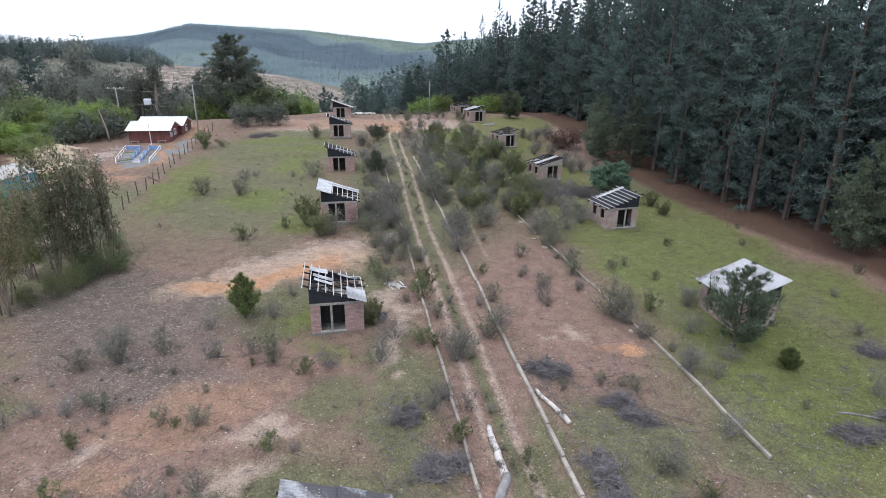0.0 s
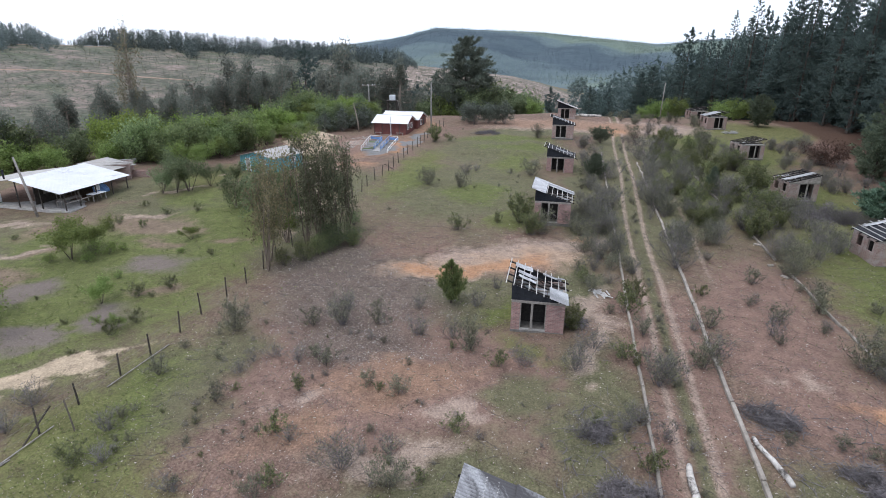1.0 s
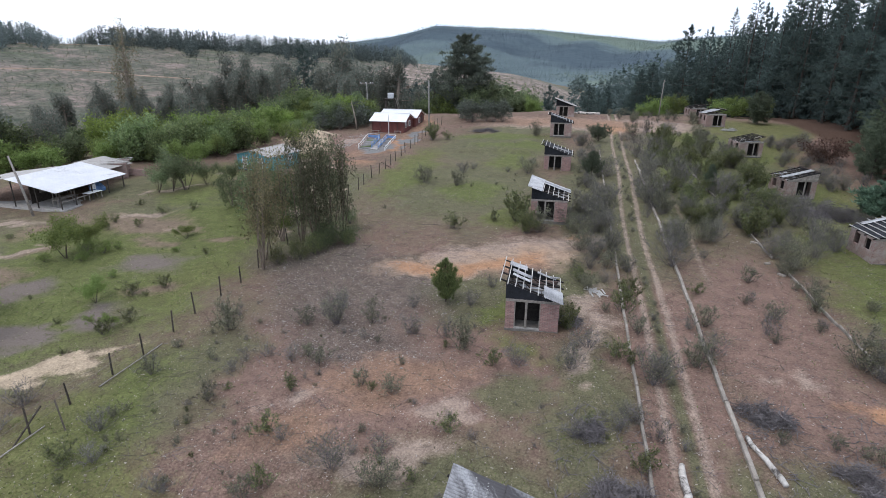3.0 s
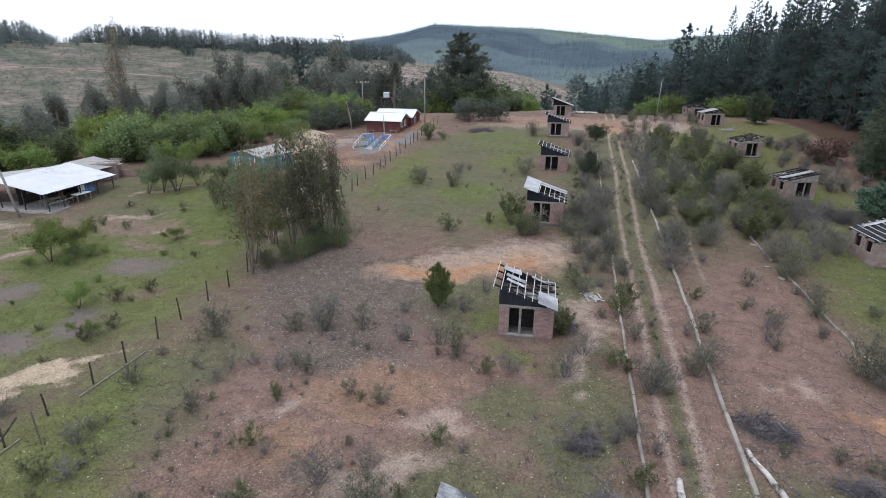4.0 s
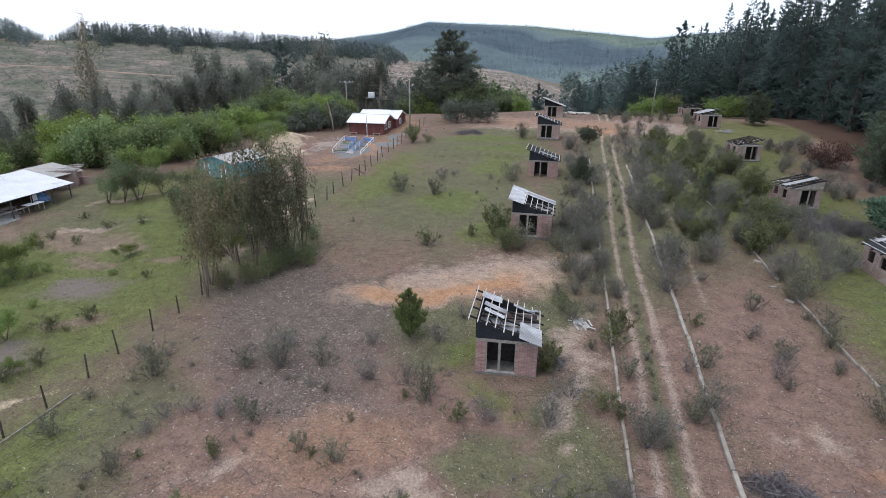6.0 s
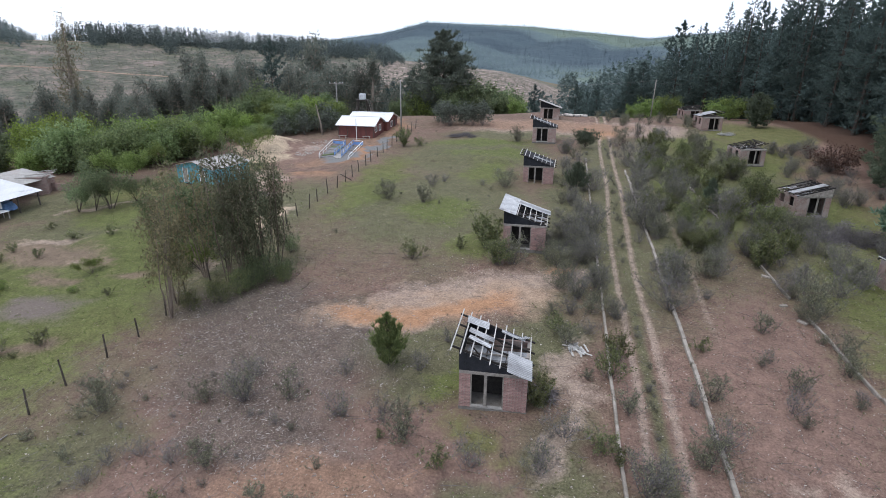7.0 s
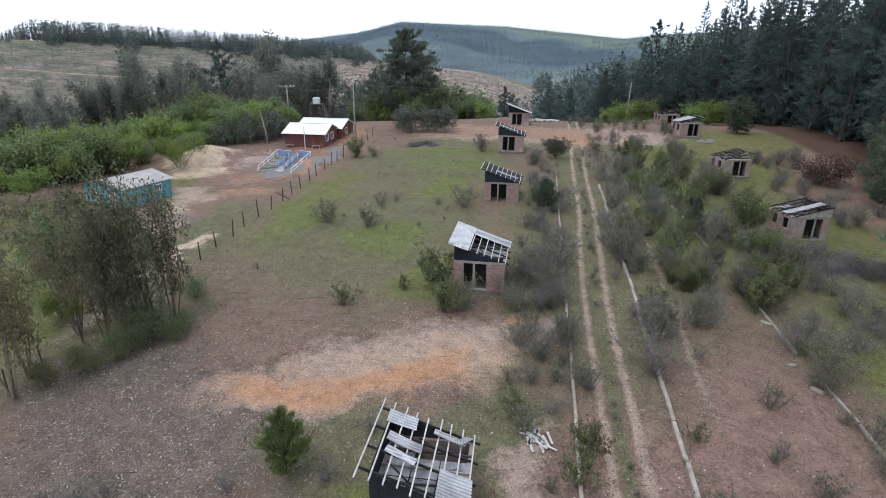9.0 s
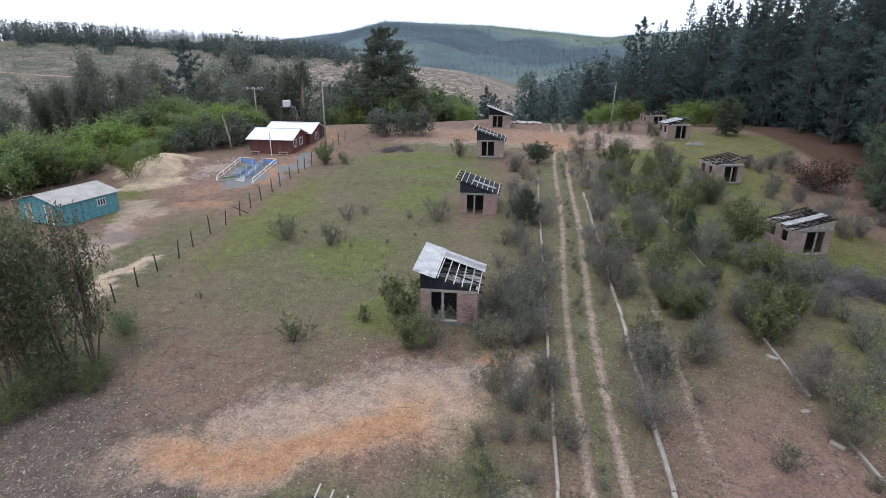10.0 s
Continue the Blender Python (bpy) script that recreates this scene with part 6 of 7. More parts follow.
mid = [plant("pine_tree", *pine_meshes(190 + i, 17 - i, (5.4, 4.4, 5.0)[i], 0.05, 62, 20, 0.8, 0.6, (0.1, 0.6), 0.65, 0.22), BARK, PINE, "dark conifer among the valley trees", "tree", "valley pines") for i in range(3)]
spots = [(-57.6, 120, 0.98), (-45, 140, 1.0), (-40, 150, 1.0), (-34, 143, 0.9), (-41, 131, 0.95), (-35, 134, 0.85), (-30, 131, 0.8), (-90, 66, 0.75), (-84, 58, 0.6), (-79, 62, 0.65), (-88, 50, 0.6), (-10, 150, 0.8), (6, 158, 0.8), (18, 150, 0.9), (-2, 140, 0.7), (26, 140, 1.0), (12, 172, 1.1), (-17, 160, 0.9)]
for i in range(26):
    spots.append((rng.uniform(-30, 26), rng.uniform(138, 190), rng.uniform(0.6, 1.0)))
put(mid, spots, rng)
yard = [plant("small_tree", *broad_meshes(200 + i, 2.7, 2.1, 4, 5600, 0.12, 0.55, 0.0, 0.95, 9), BARK, BRIGHT, "low umbrella-shaped bright-green tree in the meadow", "tree", "meadow trees") for i in range(2)]
put(yard, [(-37.8, 34.4, 1.0), (-38.1, 37.1, 0.7), (-29.7, 28.5, 0.65), (-34.4, 25.0, 1.1), (-36.6, 25.0, 0.9), (-26.4, 25.4, 0.35), (-44.5, 60.5, 1.2), (-31.0, 40.2, 0.42), (-37.3, 74.4, 1.35), (-23.4, 42.2, 0.9), (-43.5, 73, 1.5), (-46, 68, 1.3)], rng)
scrub_low = [plant("shrub", *broad_meshes(202 + i, 1.0, 0.9, 8, 1500, 0.09, 0.05, 0.0, 0.6, 7), TWIG, BRIGHT, "low leafy green bush in the meadow", "shrub", "meadow bushes") for i in range(2)]
put(scrub_low, [(-35.6, 35.8, 0.9), (-36.8, 35.4, 1.1), (-36.2, 34.2, 0.8), (-34.9, 36.6, 0.7), (-38.9, 33.4, 0.7), (-31.4, 32.0, 0.5), (-30.2, 37.6, 0.5)], rng)
grove = [plant("small_tree", *broad_meshes(204 + i, 3.7, 2.0, 5, 4200, 0.13, 0.5, 0.0, 0.7, 8), BARK, BROAD, "thin-stemmed soft green tree beside the open shed", "tree", "meadow trees") for i in range(2)]
put(grove, [(-42.8, 51.8, 1.0), (-41.5, 52.5, 0.95), (-40.3, 53.1, 1.0), (-39.3, 55.5, 0.7), (-36.8, 56.5, 0.7)], rng)
crest = [plant("broadleaf_tree", *broad_meshes(210 + i, 4.2, 3.6, 6, 4600, 0.25, 0.05, 0.0, 0.6, 10), BARK, BRIGHT, "round spring-green tree beyond the crest", "tree", "crest trees") for i in range(2)]
put(crest, [(18.6, 122, 0.85), (21.6, 123, 0.95), (16.2, 125, 0.6), (32.5, 121, 0.75), (28.6, 115.5, 0.7), (36, 119, 0.8), (-6, 121, 0.7)], rng)
GREY_LEAF = foliage("grey_green_leaves", (0.07, 0.085, 0.065), (0.15, 0.17, 0.135), (0.2, 0.22, 0.18))
grey = [plant("shrub", *broad_meshes(220 + i, 3.2, 2.4, 6, 1500, 0.22, 0.05), TWIG, GREY_LEAF, "tall grey-green shrub at the crest", "shrub", "grey shrubs") for i in range(2)]
put(grey, [(-15.7, 99.5, 1.2), (-12.0, 100, 1.1), (-13.5, 101.5, 1.1), (-10.4, 100.2, 1.0), (-17.5, 102, 1.1)], rng)

put([plant("shrub", *broad_meshes(224, 3.0, 2.4, 6, 1300, 0.2, 0.05), TWIG, GREY_LEAF, "tall grey-green shrub beside the red hall", "shrub", "grey shrubs")], [(-34.2, 90, 1.0), (-36.2, 88.5, 1.1), (-33.6, 93, 1.1), (-37.5, 91, 1.3), (-35.3, 94, 1.3), (-38.8, 86.5, 1.0)], rng)
stem_ = Shape(360)
stem_.tube([(0, 0, -0.3), (-0.15, 0.05, 1.6), (-0.5, 0.0, 3.4), (-0.8, 0.1, 4.6)], [0.14, 0.12, 0.09, 0.05], 7, True)
dead_stem = thing("dead_tree", -33.4, 88.6, gz(-33.4, 88.6), 0, "bare grey dead tree leaning beside the hall", "tree")
part_mesh("trunk", stem_.mesh("trunk", PALE_BARK), PALE_BARK, dead_stem, smooth_faces=True)

# ---- shrubs on the meadow ----
olive = [plant("shrub", *fan_meshes(230 + i, 1.0, (0.55, 0.7, 0.6, 0.75)[i], (12, 15, 11, 14)[i], (620, 760, 560, 680)[i], 0.06, 5, 0.3), TWIG, SHRUB, "olive-brown shrub with upright twigs", "shrub", "meadow shrubs") for i in range(4)]
dry = [plant("dry_shrub", *fan_meshes(240 + i, 1.0, (0.6, 0.75, 0.55, 0.8)[i], (15, 18, 13, 18)[i], (340, 420, 260, 380)[i], 0.05, 5, 0.4, 0.006, 380), DEAD_TWIG, SHRUB, "nearly leafless grey-brown shrub", "shrub", "dry shrubs") for i in range(4)]
green_s = [plant("shrub", *fan_meshes(250 + i, 1.0, (0.6, 0.7, 0.5)[i], (11, 13, 10)[i], (900, 1000, 760)[i], 0.068, 4, 0.1), TWIG, GREEN_SHRUB, "leafy green shrub on the meadow", "shrub", "green shrubs") for i in range(3)]
olive_big = [plant("shrub", *fan_meshes(260 + i, 2.0, (1.2, 1.5, 1.1)[i], 20, 1900, 0.09, 6, 0.15, 0.009, 300), TWIG, SHRUB, "tall bushy olive-brown shrub", "shrub", "meadow shrubs") for i in range(3)]
dry_big = [plant("dry_shrub", *fan_meshes(265 + i, 2.0, (1.3, 1.6, 1.2)[i], 24, (1500, 1000, 1250)[i], 0.08, 6, 0.3, 0.009, 800), DEAD_TWIG, SHRUB, "tall grey twiggy shrub with few leaves", "shrub", "dry shrubs") for i in range(3)]
green_big = [plant("shrub", *fan_meshes(270 + i, 2.0, (1.2, 1.0)[i], 16, 2600, 0.11, 6, 0.0, 0.01, 120), TWIG, GREEN_SHRUB, "tall leafy green shrub", "shrub", "green shrubs") for i in range(2)]
OLIVE_A = [(-20.5, 22.3, 1.3), (-20.8, 24.9, 0.6), (-18.1, 24.2, 0.8), (-18.8, 27.1, 2.0), (-12.0, 25.1, 1.4), (-12.9, 25.6, 0.8), (-14.5, 28.9, 1.4), (-10.4, 29.7, 1.5), (-16.1, 20.8, 1.2), (-9.0, 23.7, 1.1), (-7.2, 23.2, 1.1), (-7.4, 25.7, 0.7), (-9.4, 27.7, 0.5), (-5.9, 17.3, 1.7), (-11.1, 15.7, 1.3), (-19.8, 18.8, 0.7), (-4.3, 28.2, 1.8), (4.2, 24.0, 0.8), (5.7, 31.7, 1.4), (3.9, 34.0, 0.9), (2.9, 37.2, 1.3), (6.8, 23.1, 0.6), (8.5, 28.9, 1.6), (9.8, 33.5, 1.5), (14.1, 40.6, 1.5), (14.2, 35.1, 1.3), (17.3, 42.2, 1.7), (17.7, 38.9, 1.4), (13.4, 32.3, 0.8)]
OLIVE_B = [(17.4, 45.5, 1.2), (17.2, 36.9, 1.6), (20.7, 37.4, 1.1), (17.2, 30.4, 2.2), (13.2, 17.2, 1.4), (14.9, 22.8, 1.0), (13.3, 23.6, 0.9), (-14.9, 61.0, 1.9), (-10.9, 60.3, 2.0), (-1.1, 47.1, 1.8), (-3.3, 65.7, 2.4), (-3.8, 87.9, 2.1), (10.3, 54.5, 2.2), (9.2, 58.2, 2.1), (10.6, 46.4, 2.0), (12.5, 47.5, 1.9), (18.1, 44.0, 2.6), (22.4, 48.7, 1.7), (5.7, 40.9, 1.3), (1.5, 48.3, 1.5), (2.0, 40.4, 1.0), (2.0, 50.9, 1.6)]
DRY_A = [(-24.6, 16.8, 1.3), (-25.0, 18.7, 1.4), (-16.0, 24.3, 1.1), (-15.0, 25.0, 0.9), (-13.5, 24.9, 1.1), (-12.6, 29.2, 1.9), (-7.6, 29.0, 1.5), (-10.3, 27.9, 0.8), (-16.1, 23.2, 0.9), (-11.1, 19.0, 0.9), (-8.2, 17.8, 1.8), (-7.6, 18.8, 0.6), (-6.4, 19.1, 1.2), (-14.7, 15.3, 1.0), (-18.5, 16.0, 1.4), (-19.8, 17.8, 1.3), (-5.5, 29.1, 1.5), (-1.2, 27.1, 1.2), (1.7, 27.3, 1.6), (-8.4, 32.0, 1.1), (-3.8, 36.2, 0.8), (-2.6, 20.8, 0.6), (1.9, 22.1, 1.0), (4.0, 22.8, 1.2), (4.7, 23.4, 1.0), (5.6, 22.5, 1.2), (5.9, 26.7, 1.8), (6.5, 27.5, 1.3), (6.7, 22.0, 0.6)]
DRY_B = [(9.4, 30.1, 1.5), (9.2, 42.4, 2.2), (13.5, 37.4, 0.9), (16.8, 34.7, 0.8), (11.8, 44.2, 0.8), (17.7, 29.5, 1.6), (23.1, 31.0, 1.7), (21.4, 27.7, 1.4), (20.4, 46.2, 2.0), (22.5, 47.8, 1.6), (18.6, 23.8, 1.8), (19.9, 22.9, 1.3), (21.8, 24.6, 1.1), (17.6, 18.8, 1.5), (13.7, 17.2, 1.2), (27.5, 20.4, 1.1), (34.8, 30.9, 0.8), (31.8, 25.8, 1.0), (17.8, 27.5, 1.0), (13.2, 33.2, 1.3), (2.7, 29.5, 1.5), (-11.2, 65.7, 1.5), (-4.8, 33.2, 1.0), (-13.1, 31.3, 1.1), (0.8, 49.8, 1.7), (4.1, 38.7, 0.9), (4.2, 55.5, 2.3), (3.6, 50.4, 2.5), (4.7, 49.0, 1.8)]
DRY_C = [(5.0, 44.3, 2.0), (3.6, 42.8, 2.1), (5.7, 66.5, 2.2), (9.8, 46.0, 2.3), (10.4, 68.7, 2.3), (10.2, 78.0, 2.6), (13.6, 67.5, 2.8), (13.8, 49.9, 1.7), (17.2, 46.2, 1.8), (21.9, 50.2, 2.3), (-10.3, 67.8, 1.0), (-5.8, 66.1, 0.8), (4.5, 52.3, 2.8), (2.8, 52.0, 2.0), (5.1, 56.9, 1.8), (9.5, 55.9, 2.7), (9.5, 61.2, 2.4), (14.5, 53.3, 1.9), (12.6, 55.1, 2.1), (13.3, 48.0, 1.8), (18.4, 50.6, 1.5), (18.6, 47.6, 1.6), (3.1, 44.6, 1.3), (30.0, 82.2, 1.7), (28.1, 74.8, 1.5), (31.0, 89.5, 1.3)]
GREEN_A = [(-26.0, 25.1, 1.0), (-25.7, 26.8, 0.9), (-12.4, 22.5, 1.0), (-8.3, 23.4, 0.6), (-12.1, 19.4, 1.1), (-4.7, 17.9, 0.8), (-10.7, 16.4, 1.1), (-19.8, 15.7, 1.2), (-16.6, 19.9, 0.4), (-2.5, 26.8, 1.2), (1.5, 31.5, 1.6), (-3.8, 21.1, 1.1), (2.6, 22.8, 0.8), (4.8, 20.4, 1.1), (4.3, 29.0, 1.2), (5.0, 28.4, 1.0), (5.0, 34.4, 1.5), (10.1, 37.7, 0.9), (20.2, 30.8, 1.5), (27.7, 41.3, 0.9), (32.2, 49.5, 1.9), (32.4, 52.6, 1.7), (14.4, 15.5, 0.9), (7.5, 18.6, 0.9), (7.5, 17.6, 0.5), (-8.6, 46.9, 1.4), (-3.3, 49.6, 2.9), (-2.1, 46.8, 2.4), (-5.3, 49.2, 1.1)]
GREEN_B = [(2.3, 38.4, 1.3), (10.7, 49.9, 1.4), (17.0, 50.2, 2.9), (5.5, 36.2, 1.7), (9.9, 48.4, 1.3), (17.6, 52.9, 2.5), (20.8, 65.1, 2.9), (21.6, 61.2, 1.9), (9.9, 46.9, 1.1), (-19.3, 83.6, 2.7), (-17.0, 83.9, 1.3)]
GREEN_C = [(21.2, 65.1, 3.4), (18.6, 71.5, 3.6), (16.1, 72.7, 3.6), (13.9, 69.4, 2.8), (19.0, 79.5, 3.6), (21.5, 75.9, 3.6), (17.6, 83.5, 3.6), (15.0, 61.5, 2.2), (18.1, 60.8, 2.4), (16.0, 56.9, 2.5), (17.0, 51.1, 2.7), (16.9, 64.3, 2.1), (11.8, 61.7, 1.8), (20.7, 60.0, 2.1), (13.9, 65.4, 2.1), (19.8, 54.4, 2.1), (21.7, 69.8, 3.4)]
far_olive, far_dry, far_green = [], [], []
for i in range(100):
    x, y = rng.uniform(10.5, 22.5), 52 + 44 * rng.random() ** 1.2
    if abs(x - 11.4) < 0.6 and y < 68:
        x += 1.5
    if 21.5 < x and (y % 18.6) > 6.5 and (y % 18.6) < 13:
        continue
    (far_olive, far_dry, far_green, far_olive, far_green)[i % 5].append((x, y, rng.uniform(1.0, 2.4)))
for i in range(44):
    y = rng.uniform(40, 84)
    (far_olive, far_dry, far_dry)[i % 3].append((rng.uniform(2.0, 4.8), y, rng.uniform(0.9, 1.9)))
for i in range(24):
    far_dry.append((rng.choice((5.6, 9.0, 10.2)) + rng.uniform(-0.5, 0.5), rng.uniform(30, 90), rng.uniform(0.6, 1.2)))
for i in range(96):
    x, y = rng.uniform(-20, 4), rng.uniform(11, 31)
    if -2.8 < x < 1.6 and y > 29 or -3 < x < 1.8 and y < 16.6:
        continue
    (far_dry, far_olive, far_dry, far_green)[i % 4].append((x, y, rng.uniform(0.2, 0.5)))
for i in range(56):
    yy = rng.uniform(18, 92)
    (far_dry if i % 2 else far_olive).append((7.05 + rng.uniform(-0.25, 0.25) + float(np.interp(yy, [40, 60, 76, 96], [-0.1, 0.35, 0.95, 1.4])), yy, rng.uniform(0.22, 0.5)))
for i in range(22):
    far_dry.append((rng.uniform(27, 36), rng.uniform(66, 94), rng.uniform(1.2, 2.0)))
for i in range(22):
    far_olive.append((rng.uniform(11, 40), rng.uniform(14, 46), rng.uniform(0.5, 0.9)))
for i in range(26):
    far_green.append((rng.uniform(-46, -24), rng.uniform(20, 48), rng.uniform(0.4, 1.1)))
for i in range(14):
    far_olive.append((rng.uniform(-20, 0), rng.uniform(46, 96), rng.uniform(0.25, 0.5)))
for i in range(30):
    f = rng.random()
    far_dry.append((19.8 + 11.5 * f + rng.uniform(-1.1, 1.1), 62.3 - 9.0 * f + rng.uniform(-1.1, 1.1), rng.uniform(0.8, 1.4)))
for i in range(18):
    far_olive.append((rng.uniform(8, 24), rng.uniform(103, 112), rng.uniform(0.8, 1.7)))


def put_sizes(small, large, spots):
    """Low shrubs and tall ones from their own kinds, so that leaves keep their size."""
    put(small, [q for q in spots if q[2] <= 1.5], rng)
    put(large, [(x, y, k / 2) for x, y, k in spots if k > 1.5], rng)


put_sizes(olive, olive_big, OLIVE_A + OLIVE_B + far_olive)
put_sizes(dry, dry_big, DRY_A + DRY_B + DRY_C + far_dry)
put_sizes(green_s, green_big, GREEN_A + GREEN_B + far_green)
tall_green = [plant("shrub", *broad_meshes(275 + i, 2.8, 1.5, 8, 2600, 0.15, 0.2, 0.0, 0.7, 8), TWIG, GREEN_SHRUB, "tall dense green shrub in the thicket beside the track", "shrub", "green shrubs") for i in range(2)]
put(tall_green, [(x, y, k / 4.2) for x, y, k in GREEN_C], rng)


# ---- heaps of cut brush ----
def heap(x, y, size, tall_, seed, mat_=DEAD_TWIG, label="tangled heap of dead grey brush"):
    s = Shape(seed)

    cores = s.r.normal(0, 0.26 * size, (7, 2)) * (1.0, 0.85)
    high = s.r.uniform(0.3, 1.3, 7)

    def spots_in(n):
        k = s.r.randint(0, 7, n)
        off = s.r.normal(0, 0.12 * size, (n, 2))
        z = tall_ * high[k] * s.r.rand(n) * np.exp(-(off ** 2).sum(1) / (0.03 * size * size))
        return np.column_stack([cores[k] + off, z])

    for c in spots_in(int(260 * size)):
        d = s.r.normal(0, 1, 3) * (1, 1, 0.35)
        d *= s.r.uniform(0.15, 0.55) / np.linalg.norm(d)
        pts = [c - d, c + s.r.normal(0, 0.06, 3), c + d * 0.6 + s.r.normal(0, 0.1, 3), c + d + s.r.normal(0, 0.16, 3)]
        w = s.r.uniform(0.007, 0.02)
        s.tube([(p[0], p[1], max(p[2], 0.01)) for p in pts], [w, w, w * 0.7, w * 0.4], 3)
    m = int(420 * size)
    at = spots_in(m)
    along = s.r.normal(0, 1, (m, 3)) * (1, 1, 0.6)
    s.leaves(at + (0, 0, 0.02), along, s.r.uniform(0.08, 0.34, m), s.r.uniform(0.006, 0.014, m), 1.0, True)
    h = thing("brush_heap", x, y, gz(x, y), s.r.uniform(0, 360), label, "brushwood", "brush heaps")
    part_mesh("brushwood", s.mesh("brushwood", mat_), mat_, h)


for i, (x, y, k) in enumerate([(10.9, 25.2, 2.0), (13.4, 21.4, 1.4), (14.1, 20.4, 0.8), (10.6, 17.9, 1.7), (10.6, 16.0, 1.7), (24.0, 18.0, 1.5), (27, 18.4, 1.6), (30.6, 24.0, 1.2), (3.7, 18.9, 1.6), (2.6, 22.4, 1.3), (20.8, 62.5, 2.0), (3.0, 50.4, 0.9), (1.9, 32.2, 1.2)]):
    heap(x, y, k, 0.75, 300 + i)
for i, (x, y, k) in enumerate([(22.3, 59.9, 3.0), (24.7, 58.4, 3.2), (27.0, 57.6, 3.2), (29.4, 55.6, 3.0), (20.6, 61.8, 2.4)]):
    heap(x, y, k * 1.25, 1.5, 330 + i, DEAD_TWIG, label="long bank of dead grey branches below a cabin")
heap(-12.8, 92.5, 3.4, 0.3, 340)
heap(27.0, 99.6, 1.6, 0.2, 341, PALE_WOOD, "pale broken boards scattered before a cabin")
RUST = foliage("rusty_dead_needles", (0.045, 0.026, 0.02), (0.1, 0.055, 0.04), (0.14, 0.085, 0.062))
put([plant("dead_bush", *broad_meshes(350, 2.0, 2.3, 12, 4200, 0.12, 0.0, 0.2, 0.7, 8), TWIG, RUST, "rust-brown dead bush on the bare bank", "shrub")], [(34.4, 83.0, 1.35)], rng, 1, 1)
put([plant("dead_bush", *broad_meshes(351, 1.6, 1.3, 8, 420, 0.14, 0.1), TWIG, RUST, "reddish dry bush beside the track", "shrub")], [(10.6, 86.5, 1.0)], rng, 1, 1)


# ---- logs, planks, stones ----
def log(a, b, ra, rb, mat_, label, seed):
    s = Shape(seed)
    a, b = np.array(a, float), np.array(b, float)
    f = np.linspace(0, 1, 7)[:, None]
    pts = np.column_stack([a + (b - a) * f + s.r.normal(0, 0.03, (7, 2)), [gz(*(a + (b - a) * t)) + ra * 0.85 for t in f[:, 0]]])
    s.tube(pts, np.linspace(ra, rb, 7) * s.r.uniform(0.88, 1.1, 7), 9, True)
    t = thing("log", 0, 0, 0, 0, label, "log", "fallen logs")
    part_mesh("trunk", s.mesh("trunk", mat_), mat_, t, smooth_faces=True)


BIRCH = surface("peeling_pale_bark", (0.34, 0.31, 0.28), (0.62, 0.58, 0.54), 2.5, 14, 0.85, stain=(0.07, 0.06, 0.055), stain_at=0.5)
GREY_LOG = surface("grey_dead_bark", (0.13, 0.12, 0.12), (0.3, 0.28, 0.27), 3, 20, 0.9)
log((9.55, 23.5), (10.35, 20.7), 0.1, 0.13, BIRCH, "pale peeling log lying beside the kerb", 1)
log((6.4, 21.0), (6.3, 17.9), 0.13, 0.2, BIRCH, "thick pale log with torn bark by the rut", 2)
log((6.35, 17.8), (5.1, 15.6), 0.2, 0.24, GREY_LOG, "thick grey log lying by the track", 3)
log((2.7, 111.6), (6.7, 110.4), 0.2, 0.25, BIRCH, "pale logs stacked at the crest", 4)
log((1.6, 110.6), (5.4, 110.0), 0.18, 0.2, BIRCH, "pale logs stacked at the crest", 5)
log((24.2, 19.5), (28.4, 17.8), 0.05, 0.07, GREY_LOG, "thin grey pole lying in the grass", 7)
r = random.Random(12)
for i in range(24):
    b = thing("scrap_board", 3.45 + r.uniform(-0.5, 0.5), 36.8 + r.uniform(-0.5, 0.5), gz(3.5, 36.8) + 0.05 + 0.02 * (i % 3), r.uniform(-50, 50) + 120, "pale broken board on the ground", "board", "scrap boards")
    part("board", box(-0.4, 0.4, -0.05, 0.05, -0.012, 0.012, 0.004), PALE_WOOD, b)
for x, y, w, turn in ((17.5, 28.3, 0.4, 80), (16.5, 44.4, 0.5, 20), (16.7, 48.6, 0.6, -40), (16.8, 42.2, 0.6, -50)):
    b = thing("concrete_block", x, y, gz(x, y) + 0.02, turn, "pale broken concrete block beside the kerb", "block", "concrete blocks")
    part("block", box(-w / 2, w / 2, -0.12, 0.12, -0.05, 0.1, 0.03), KERB, b)


# ---- countless small growth: grass, stones, litter, far woods ----
def stuff(name, shape, material, label, category):
    return tagged(part_mesh(name, shape.mesh(name, material), material), label, category, kind="stuff")


def scatter(n, seed, x0, x1, y0, y1, where=None):
    q = np.random.RandomState(seed)
    x, y = q.uniform(x0, x1, n), y0 + (y1 - y0) * q.rand(n) ** 1.4
    keep = np.ones(n, bool)
    if where is not None:
        keep = q.rand(n) < where(x, y)
    keep &= ~((np.abs(x + 0.66) < 1.9) & ((np.abs(y - 32.4) < 2.0) | (np.abs(y - 51) < 2.0)))
    return x[keep], y[keep], relief(x[keep], y[keep])


